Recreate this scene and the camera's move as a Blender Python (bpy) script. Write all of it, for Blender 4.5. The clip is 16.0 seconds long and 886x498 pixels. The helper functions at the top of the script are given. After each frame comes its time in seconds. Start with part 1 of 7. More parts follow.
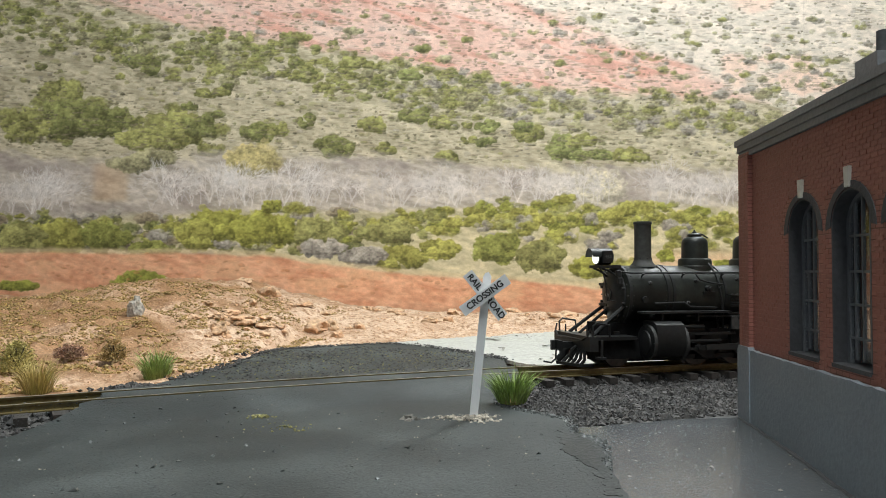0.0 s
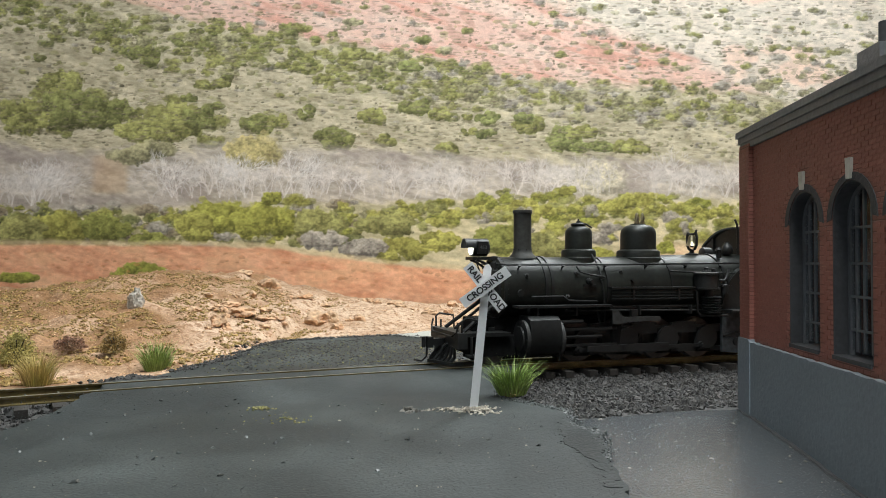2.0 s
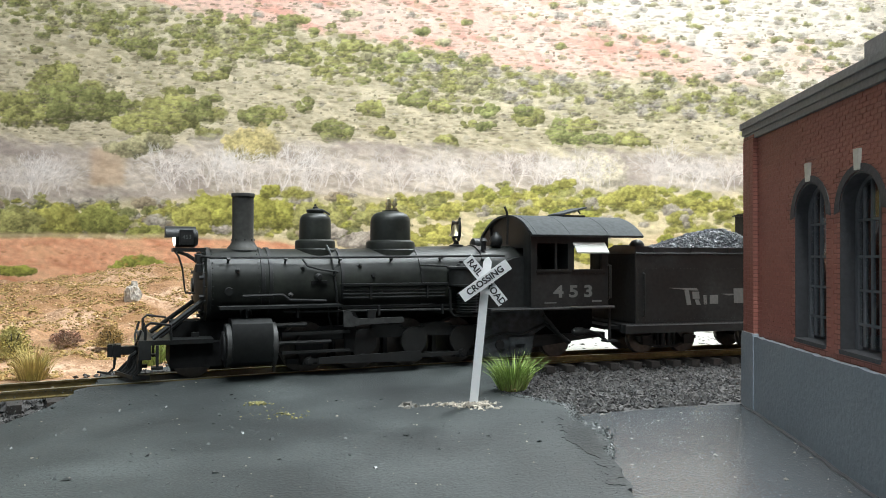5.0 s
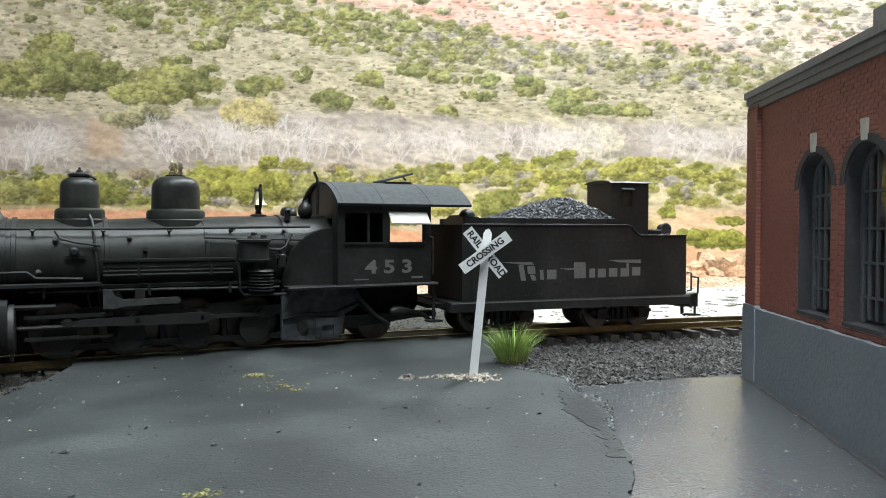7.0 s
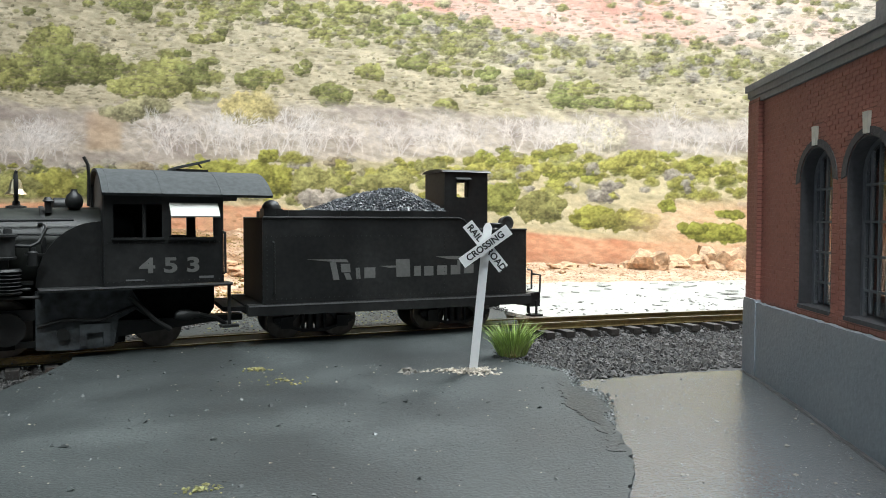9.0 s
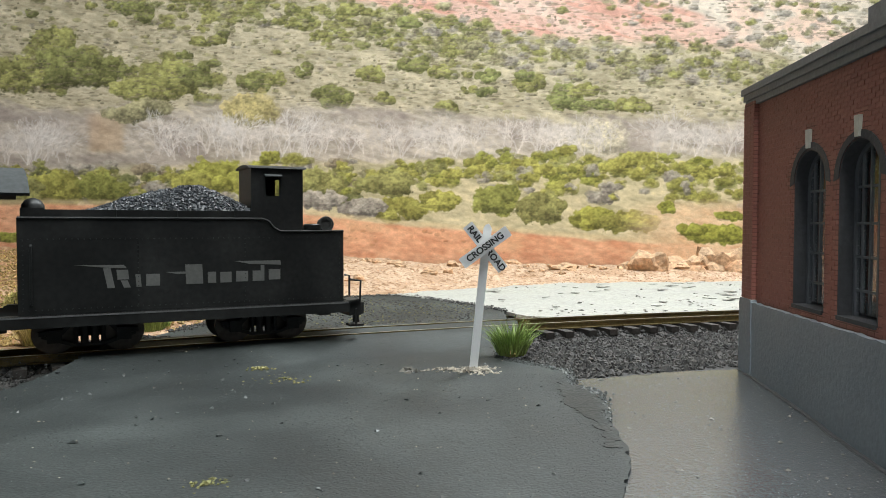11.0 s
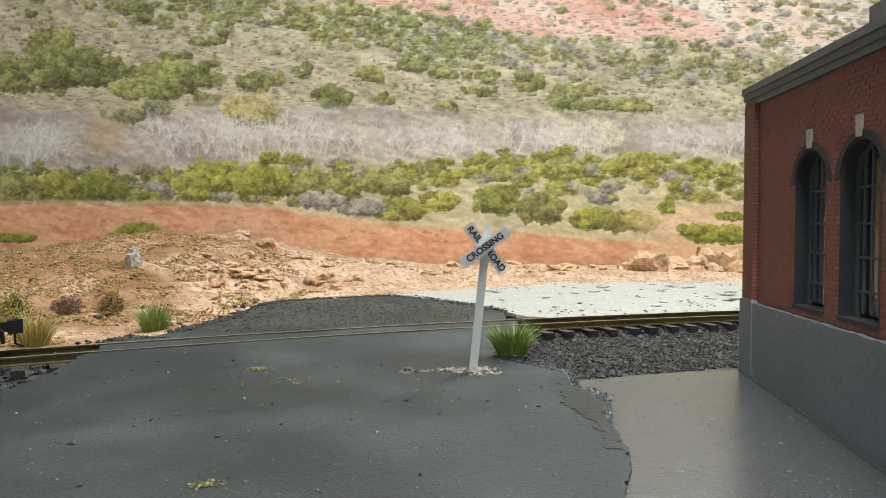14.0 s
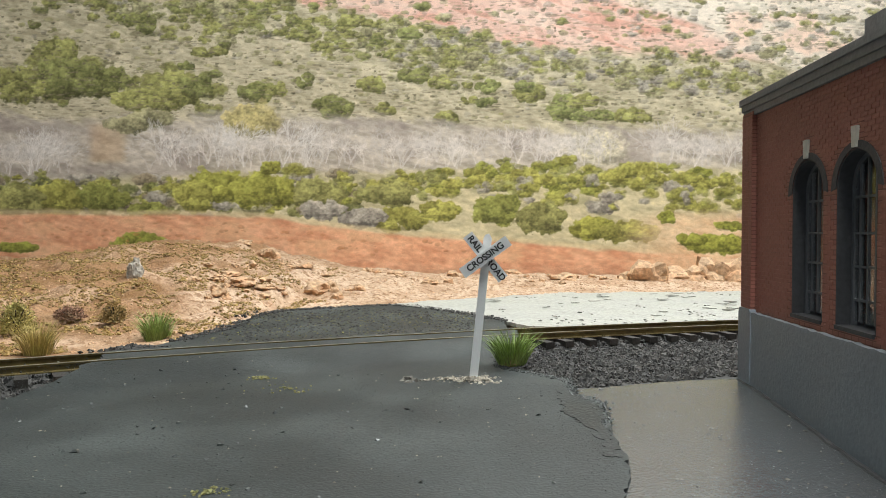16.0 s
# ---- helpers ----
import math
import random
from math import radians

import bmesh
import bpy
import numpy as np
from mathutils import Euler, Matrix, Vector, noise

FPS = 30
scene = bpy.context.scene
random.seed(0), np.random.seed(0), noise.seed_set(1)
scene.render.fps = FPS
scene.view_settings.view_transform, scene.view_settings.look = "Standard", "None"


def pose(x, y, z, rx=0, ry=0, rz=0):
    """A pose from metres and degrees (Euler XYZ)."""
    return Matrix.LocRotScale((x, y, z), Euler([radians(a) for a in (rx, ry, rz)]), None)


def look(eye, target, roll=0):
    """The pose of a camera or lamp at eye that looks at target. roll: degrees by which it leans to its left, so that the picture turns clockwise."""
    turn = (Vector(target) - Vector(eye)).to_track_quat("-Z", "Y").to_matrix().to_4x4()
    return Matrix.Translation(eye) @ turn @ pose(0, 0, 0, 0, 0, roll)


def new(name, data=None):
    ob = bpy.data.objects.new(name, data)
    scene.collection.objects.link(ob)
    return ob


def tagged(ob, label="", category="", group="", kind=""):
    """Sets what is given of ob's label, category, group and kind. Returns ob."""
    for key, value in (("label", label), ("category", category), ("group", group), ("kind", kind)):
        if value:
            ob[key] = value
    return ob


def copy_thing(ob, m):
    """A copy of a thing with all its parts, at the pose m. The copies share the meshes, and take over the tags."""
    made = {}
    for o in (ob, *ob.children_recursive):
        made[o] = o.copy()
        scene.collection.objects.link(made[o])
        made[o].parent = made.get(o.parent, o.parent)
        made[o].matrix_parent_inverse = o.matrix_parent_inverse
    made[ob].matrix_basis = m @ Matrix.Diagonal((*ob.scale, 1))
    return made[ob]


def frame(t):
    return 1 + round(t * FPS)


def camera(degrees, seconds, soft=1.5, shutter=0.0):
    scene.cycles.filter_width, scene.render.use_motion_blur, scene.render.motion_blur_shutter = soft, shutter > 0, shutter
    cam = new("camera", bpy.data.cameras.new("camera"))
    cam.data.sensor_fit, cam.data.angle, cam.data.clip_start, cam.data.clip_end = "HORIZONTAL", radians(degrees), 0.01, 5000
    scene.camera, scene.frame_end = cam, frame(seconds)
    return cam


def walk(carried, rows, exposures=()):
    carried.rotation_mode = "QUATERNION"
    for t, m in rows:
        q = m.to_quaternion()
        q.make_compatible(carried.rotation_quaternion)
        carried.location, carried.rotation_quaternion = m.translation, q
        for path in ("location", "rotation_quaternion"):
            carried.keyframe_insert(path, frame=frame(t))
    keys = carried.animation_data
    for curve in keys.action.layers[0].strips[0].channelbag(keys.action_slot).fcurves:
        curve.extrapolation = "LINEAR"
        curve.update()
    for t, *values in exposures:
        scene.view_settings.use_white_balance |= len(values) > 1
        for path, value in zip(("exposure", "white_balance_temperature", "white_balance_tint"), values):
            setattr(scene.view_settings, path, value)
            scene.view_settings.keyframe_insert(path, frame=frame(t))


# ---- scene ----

from mathutils import geometry

# ---- camera: a phone resting on the layout's edge, nodding slowly ----
EYE_Z = 0.03
cam = camera(60.66, 16.0, 0.95)
NOD = [  # seconds, pitch, yaw, slide ahead
    (0.0, 1.696, 0.021, -0.00224),
    (0.5, 1.639, 0.003, -0.00195),
    (1.0, 1.207, -0.006, -0.00167),
    (1.5, 1.072, 0.015, -0.00178),
    (2.0, 1.090, 0.032, -0.00197),
    (2.5, 1.520, 0.029, -0.00188),
    (3.0, 2.741, 0.087, -0.00334),
    (3.2, 3.120, 0.080, -0.00340),
    (5.3, 0.070, -0.020, 0.00080),
    (5.5, -0.224, -0.023, 0.00094),
    (6.0, -0.938, -0.034, 0.00159),
    (6.5, -1.185, -0.039, 0.00175),
    (7.0, -1.572, -0.036, 0.00185),
    (7.5, -1.776, -0.039, 0.00192),
    (8.0, -1.940, -0.050, 0.00206),
    (8.5, -2.042, -0.045, 0.00197),
    (9.0, -2.052, -0.036, 0.00225),
    (9.2, -2.170, -0.036, 0.00220),
    (11.3, -1.870, 0.008, -0.00030),
    (11.5, -1.796, 0.009, -0.00031),
    (12.0, -1.568, 0.005, -0.00029),
    (12.5, -1.689, -0.026, 0.00033),
    (13.0, -1.989, -0.024, 0.00042),
    (13.5, -1.894, 0.001, -0.00012),
    (14.0, -1.938, -0.020, 0.00032),
    (14.5, -2.020, 0.000, 0.00000),
    (15.0, -1.581, -0.014, -0.00008),
    (15.5, -1.395, -0.016, -0.00004),
    (16.0, -1.205, 0.023, -0.00085),
]
walk(cam, [(t, pose(0, dy, EYE_Z, 90 + p, -0.1, yaw)) for t, p, yaw, dy in NOD],
     exposures=[(0, 0.0, 6050, 5), (3.2, 0.05, 6000, 5), (5.3, 0.56, 5880, 5), (9.2, 0.50, 5880, 5), (11.3, 0.1, 6100, 5), (16, 0.02, 6200, 5)])

# ---- light: a strip over the back of the layout and an added, unseen fill ----
world = bpy.data.worlds.new("room_world")
world.use_nodes = True
world.node_tree.nodes["Background"].inputs[0].default_value = (0.6, 0.65, 0.7, 1)
world.node_tree.nodes["Background"].inputs[1].default_value = 0.3
scene.world = world


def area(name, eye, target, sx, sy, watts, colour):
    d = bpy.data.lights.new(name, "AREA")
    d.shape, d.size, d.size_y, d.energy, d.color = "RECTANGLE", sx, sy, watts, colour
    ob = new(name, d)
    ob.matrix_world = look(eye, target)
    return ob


area("strip_light", (0.20, 0.37, 0.56), (0.09, 0.42, 0), 1.3, 0.10, 12.4, (1.0, 0.985, 0.95))
# Fill added from the left rear to brighten wall and train; no lamp seen there.
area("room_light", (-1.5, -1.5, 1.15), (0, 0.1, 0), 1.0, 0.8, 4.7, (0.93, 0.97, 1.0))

# ---- materials ----
def material(name, colour, rough=0.6, metal=0.0, var=0.25, fine=900, coarse=60, bump=0.15, tint=None, spec=0.5, each=0.0):
    """Colour with grain at two scales, optional stain tint, roughness variation and bump; sizes are per metre."""
    m = bpy.data.materials.new(name)
    m.use_nodes = True
    nt = m.node_tree
    bs = nt.nodes["Principled BSDF"]
    bs.inputs["Metallic"].default_value = metal
    bs.inputs["Specular IOR Level"].default_value = spec
    co = nt.nodes.new("ShaderNodeTexCoord")
    n1, n2 = nt.nodes.new("ShaderNodeTexNoise"), nt.nodes.new("ShaderNodeTexNoise")
    n1.inputs["Scale"].default_value, n1.inputs["Detail"].default_value = fine, 4
    n2.inputs["Scale"].default_value, n2.inputs["Detail"].default_value = coarse, 5
    for n in (n1, n2):
        nt.links.new(co.outputs["Object"], n.inputs["Vector"])
    r1, r2 = nt.nodes.new("ShaderNodeMapRange"), nt.nodes.new("ShaderNodeMapRange")
    for r, n, a in ((r1, n1, var), (r2, n2, var)):
        r.inputs[1].default_value, r.inputs[2].default_value = 0.3, 0.7
        r.inputs[3].default_value, r.inputs[4].default_value = 1 - a, 1 + a
        nt.links.new(n.outputs[0], r.inputs[0])
    mul = nt.nodes.new("ShaderNodeMath")
    mul.operation = "MULTIPLY"
    nt.links.new(r1.outputs[0], mul.inputs[0])
    nt.links.new(r2.outputs[0], mul.inputs[1])
    base = nt.nodes.new("ShaderNodeMix")
    base.data_type = "RGBA"
    base.inputs[6].default_value, base.inputs[7].default_value = (*colour, 1), (*(tint or colour), 1)
    st = nt.nodes.new("ShaderNodeMapRange")
    st.inputs[1].default_value, st.inputs[2].default_value = 0.45, 0.65
    nt.links.new(n2.outputs[0], st.inputs[0])
    nt.links.new(st.outputs[0], base.inputs[0])
    last = mul.outputs[0]
    if each:
        info, er, em = nt.nodes.new("ShaderNodeObjectInfo"), nt.nodes.new("ShaderNodeMapRange"), nt.nodes.new("ShaderNodeMath")
        er.inputs[3].default_value, er.inputs[4].default_value = 1 - each, 1 + each
        em.operation = "MULTIPLY"
        nt.links.new(info.outputs["Random"], er.inputs[0])
        nt.links.new(er.outputs[0], em.inputs[0])
        nt.links.new(last, em.inputs[1])
        last = em.outputs[0]
    sc = nt.nodes.new("ShaderNodeVectorMath")
    sc.operation = "SCALE"
    nt.links.new(base.outputs[2], sc.inputs[0])
    nt.links.new(last, sc.inputs["Scale"])
    nt.links.new(sc.outputs[0], bs.inputs["Base Color"])
    rr = nt.nodes.new("ShaderNodeMapRange")
    rr.inputs[3].default_value, rr.inputs[4].default_value = max(rough - 0.1, 0.02), min(rough + 0.1, 1)
    nt.links.new(n2.outputs[0], rr.inputs[0])
    nt.links.new(rr.outputs[0], bs.inputs["Roughness"])
    if bump:
        b = nt.nodes.new("ShaderNodeBump")
        b.inputs["Strength"].default_value, b.inputs["Distance"].default_value = bump, 0.5 / fine
        nt.links.new(n1.outputs[0], b.inputs["Height"])
        nt.links.new(b.outputs[0], bs.inputs["Normal"])
    return m


def islands(m, amount):
    """Vary the joined pieces of a material piece by piece."""
    nt = m.node_tree
    bs = nt.nodes["Principled BSDF"]
    src = bs.inputs["Base Color"].links[0].from_socket
    g, r, s = nt.nodes.new("ShaderNodeNewGeometry"), nt.nodes.new("ShaderNodeMapRange"), nt.nodes.new("ShaderNodeVectorMath")
    r.inputs[3].default_value, r.inputs[4].default_value = 1 - amount, 1 + amount
    s.operation = "SCALE"
    nt.links.new(g.outputs["Random Per Island"], r.inputs[0])
    nt.links.new(src, s.inputs[0])
    nt.links.new(r.outputs[0], s.inputs["Scale"])
    nt.links.new(s.outputs[0], bs.inputs["Base Color"])
    return m


M = {}
M["asphalt"] = material("asphalt", (0.0195, 0.0238, 0.0234), 0.62, 0, 0.55, 2400, 34, 0.7, (0.031, 0.0355, 0.0345), 0.42)
M["apron"] = material("apron_concrete", (0.082, 0.086, 0.089), 0.14, 0, 0.25, 2200, 36, 0.28, (0.056, 0.061, 0.064), 0.9)
M["plaster"] = material("plaster", (0.38, 0.372, 0.336), 0.8, 0, 0.16, 500, 35, 0.8, (0.33, 0.325, 0.285))
M["ballast_bed"] = material("ballast_bed", (0.05, 0.048, 0.045), 0.9, 0, 0.4, 1200, 80, 0.8)
M["stone"] = islands(material("ballast_stone", (0.033, 0.0305, 0.028), 0.7, 0, 0.2, 1500, 300, 0.3), 0.95)
M["railhead"] = material("railhead", (0.50, 0.47, 0.40), 0.32, 0.9, 0.15, 900, 120, 0.05)
M["rail"] = material("rail", (0.24, 0.19, 0.08), 0.38, 0.75, 0.2, 900, 120, 0.1, (0.14, 0.10, 0.05))
M["tie"] = material("tie", (0.034, 0.029, 0.025), 0.75, 0, 0.3, 1600, 200, 0.4, None, 0.5, 0.3)
M["foundation"] = material("foundation", (0.225, 0.255, 0.282), 0.5, 0, 0.08, 1400, 60, 0.25, (0.195, 0.222, 0.247))
M["cornice"] = material("cornice", (0.21, 0.215, 0.222), 0.6, 0, 0.1, 1200, 80, 0.3, (0.17, 0.172, 0.178))
M["hood"] = material("arch_hood", (0.058, 0.058, 0.062), 0.7, 0, 0.15, 1200, 90, 0.3)
M["keystone"] = material("keystone", (0.62, 0.60, 0.52), 0.7, 0, 0.08, 1200, 200, 0.2)
M["sash"] = material("sash", (0.12, 0.125, 0.135), 0.5, 0, 0.1, 1200, 200, 0.1)
M["roof"] = material("tar_roof", (0.05, 0.05, 0.052), 0.8, 0, 0.15, 900, 50, 0.4)
M["inside"] = material("inside_wall", (0.18, 0.17, 0.16), 0.8, 0, 0.1, 900, 60, 0.1)
M["white"] = material("white_plastic", (0.80, 0.80, 0.80), 0.45, 0, 0.03, 1500, 200, 0.08)
M["ink"] = material("black_ink", (0.02, 0.02, 0.02), 0.6, 0, 0.05, 1500, 200, 0)
M["loco"] = material("black_paint", (0.0125, 0.0132, 0.013), 0.48, 0, 0.3, 900, 90, 0.06, (0.0175, 0.018, 0.0175), 0.36)
M["jacket"] = material("boiler_jacket", (0.0125, 0.0140, 0.0115), 0.46, 0.0, 0.3, 900, 110, 0.05, (0.018, 0.020, 0.016), 0.34)
M["cabroof"] = material("cab_roof", (0.062, 0.067, 0.068), 0.85, 0, 0.15, 900, 100, 0.1, (0.052, 0.056, 0.057), 0.2)
M["stack"] = material("stack_grey", (0.034, 0.034, 0.030), 0.65, 0, 0.25, 900, 110, 0.05, (0.045, 0.044, 0.039), 0.4)
M["worn"] = material("worn_metal", (0.042, 0.042, 0.040), 0.6, 0.1, 0.35, 900, 200, 0.1, (0.032, 0.032, 0.031), 0.4)
# Darker black for tank front and undergear: their shade put into the colour.
M["shade_black"] = material("shaded_black", (0.009, 0.009, 0.009), 0.8, 0, 0.3, 900, 120, 0.1, None, 0.12)
M["rods"] = material("rod_metal", (0.013, 0.013, 0.0125), 0.55, 0.1, 0.25, 900, 150, 0.1)
M["ash"] = material("weathered_grey", (0.060, 0.068, 0.073), 0.7, 0, 0.5, 500, 190, 0.3, (0.013, 0.014, 0.015))
M["gold"] = material("brass", (0.52, 0.46, 0.30), 0.34, 1.0, 0.1, 900, 200, 0.05)
M["steel"] = material("wheel_steel", (0.10, 0.09, 0.08), 0.4, 0.8, 0.2, 900, 200, 0.05)
M["letter"] = material("silver_lettering", (0.135, 0.135, 0.128), 0.5, 0, 0.1, 1500, 200, 0)
M["stripe"] = material("grey_stripe", (0.12, 0.12, 0.12), 0.5, 0, 0.2, 1500, 200, 0)
M["awning"] = material("awning", (0.62, 0.62, 0.57), 0.5, 0, 0.05, 900, 200, 0.05)
M["coal"] = islands(material("coal", (0.035, 0.039, 0.044), 0.45, 0, 0.2, 1500, 300, 0.3), 0.45)
M["room"] = material("room_paint", (0.55, 0.55, 0.53), 0.9, 0, 0.03, 300, 4, 0.05)
M["roomfloor"] = material("room_floor", (0.25, 0.22, 0.19), 0.7, 0, 0.15, 200, 5, 0.1)
M["fascia"] = material("layout_fascia", (0.10, 0.10, 0.10), 0.7, 0, 0.1, 300, 20, 0.1)
M["rock"] = material("rock_cast", (0.55, 0.365, 0.22), 0.9, 0, 0.35, 500, 110, 0.9, (0.40, 0.235, 0.13))
M["rock_grey"] = material("rock_grey", (0.42, 0.385, 0.33), 0.85, 0, 0.4, 700, 220, 0.8, (0.20, 0.17, 0.14))
M["road_grain"] = islands(material("asphalt_grain", (0.042, 0.048, 0.046), 0.40, 0, 0.2, 1500, 300, 0.1), 0.6)
M["apron_grain"] = islands(material("apron_grain", (0.13, 0.138, 0.142), 0.3, 0, 0.2, 1500, 300, 0.1), 0.4)
M["base_coat"] = material("asphalt_base_coat", (0.013, 0.0155, 0.0155), 0.50, 0, 0.4, 1500, 150, 0.6, (0.017, 0.020, 0.020), 0.26)
M["flake"] = islands(material("dark_flake", (0.15, 0.14, 0.12), 0.85, 0, 0.3, 900, 200, 0.4), 0.4)
M["brick_face"] = islands(material("brick_face", (0.31, 0.118, 0.088), 0.62, 0, 0.10, 1800, 150, 0.3, (0.28, 0.108, 0.082), 0.4, 0.07), 0.06)
M["crumb"] = islands(material("pale_crumb", (0.30, 0.27, 0.22), 0.9, 0, 0.2, 900, 300, 0.3), 0.5)


def leafy(name, a, b):
    m = islands(material(name, a, 0.65, 0, 0.15, 900, 200, 0, b), 0.4)
    return m


M["grass"] = leafy("fresh_grass", (0.22, 0.31, 0.07), (0.30, 0.36, 0.11))
M["straw"] = leafy("dry_grass", (0.42, 0.33, 0.11), (0.30, 0.28, 0.08))
M["bush"] = leafy("bush_green", (0.34, 0.30, 0.085), (0.40, 0.33, 0.10))
M["brush"] = leafy("red_brush", (0.28, 0.15, 0.10), (0.22, 0.14, 0.08))
M["scrub"] = leafy("golden_scrub", (0.30, 0.195, 0.06), (0.22, 0.155, 0.045))
M["moss"] = leafy("yellow_moss", (0.20, 0.18, 0.06), (0.14, 0.14, 0.05))


def emitter(name, colour, strength):
    m = bpy.data.materials.new(name)
    m.use_nodes = True
    bs = m.node_tree.nodes["Principled BSDF"]
    bs.inputs["Base Color"].default_value = (*colour, 1)
    bs.inputs["Emission Color"].default_value = (*colour, 1)
    bs.inputs["Emission Strength"].default_value = strength
    return m


M["lens"] = emitter("headlight_lens", (1.0, 0.95, 0.82), 1.6)


def glass_material():
    m = bpy.data.materials.new("window_glass")
    m.use_nodes = True
    bs = m.node_tree.nodes["Principled BSDF"]
    bs.inputs["Transmission Weight"].default_value = 1.0
    bs.inputs["Roughness"].default_value = 0.08
    bs.inputs["Base Color"].default_value = (0.8, 0.83, 0.83, 1)
    bs.inputs["IOR"].default_value = 1.45
    return m


M["glass"] = glass_material()


def brick_material():
    m = bpy.data.materials.new("painted_brick")
    m.use_nodes = True
    nt = m.node_tree
    bs = nt.nodes["Principled BSDF"]
    co, sep, com = nt.nodes.new("ShaderNodeTexCoord"), nt.nodes.new("ShaderNodeSeparateXYZ"), nt.nodes.new("ShaderNodeCombineXYZ")
    add = nt.nodes.new("ShaderNodeMath")
    nt.links.new(co.outputs["Object"], sep.inputs[0])
    nt.links.new(sep.outputs[0], add.inputs[0])
    nt.links.new(sep.outputs[1], add.inputs[1])
    nt.links.new(add.outputs[0], com.inputs[0])
    nt.links.new(sep.outputs[2], com.inputs[1])
    br = nt.nodes.new("ShaderNodeTexBrick")
    br.inputs["Scale"].default_value = 1.0
    br.inputs["Brick Width"].default_value, br.inputs["Row Height"].default_value = 0.0021, 0.00078
    br.inputs["Mortar Size"].default_value, br.inputs["Mortar Smooth"].default_value = 0.00011, 0.4
    br.inputs["Color1"].default_value, br.inputs["Color2"].default_value = (0.30, 0.115, 0.085, 1), (0.37, 0.150, 0.110, 1)
    br.inputs["Mortar"].default_value = (0.20, 0.070, 0.050, 1)
    nt.links.new(com.outputs[0], br.inputs["Vector"])
    no = nt.nodes.new("ShaderNodeTexNoise")
    no.inputs["Scale"].default_value, no.inputs["Detail"].default_value = 120, 6
    nt.links.new(co.outputs["Object"], no.inputs["Vector"])
    mr = nt.nodes.new("ShaderNodeMapRange")
    mr.inputs[1].default_value, mr.inputs[2].default_value, mr.inputs[3].default_value, mr.inputs[4].default_value = 0.3, 0.7, 0.75, 1.2
    nt.links.new(no.outputs[0], mr.inputs[0])
    sc = nt.nodes.new("ShaderNodeVectorMath")
    sc.operation = "SCALE"
    nt.links.new(br.outputs["Color"], sc.inputs[0])
    nt.links.new(mr.outputs[0], sc.inputs["Scale"])
    nt.links.new(sc.outputs[0], bs.inputs["Base Color"])
    bs.inputs["Roughness"].default_value = 0.62
    b = nt.nodes.new("ShaderNodeBump")
    b.invert = True
    b.inputs["Strength"].default_value, b.inputs["Distance"].default_value = 0.8, 0.00025
    nt.links.new(br.outputs["Fac"], b.inputs["Height"])
    nt.links.new(b.outputs[0], bs.inputs["Normal"])
    return m


M["brick"] = brick_material()


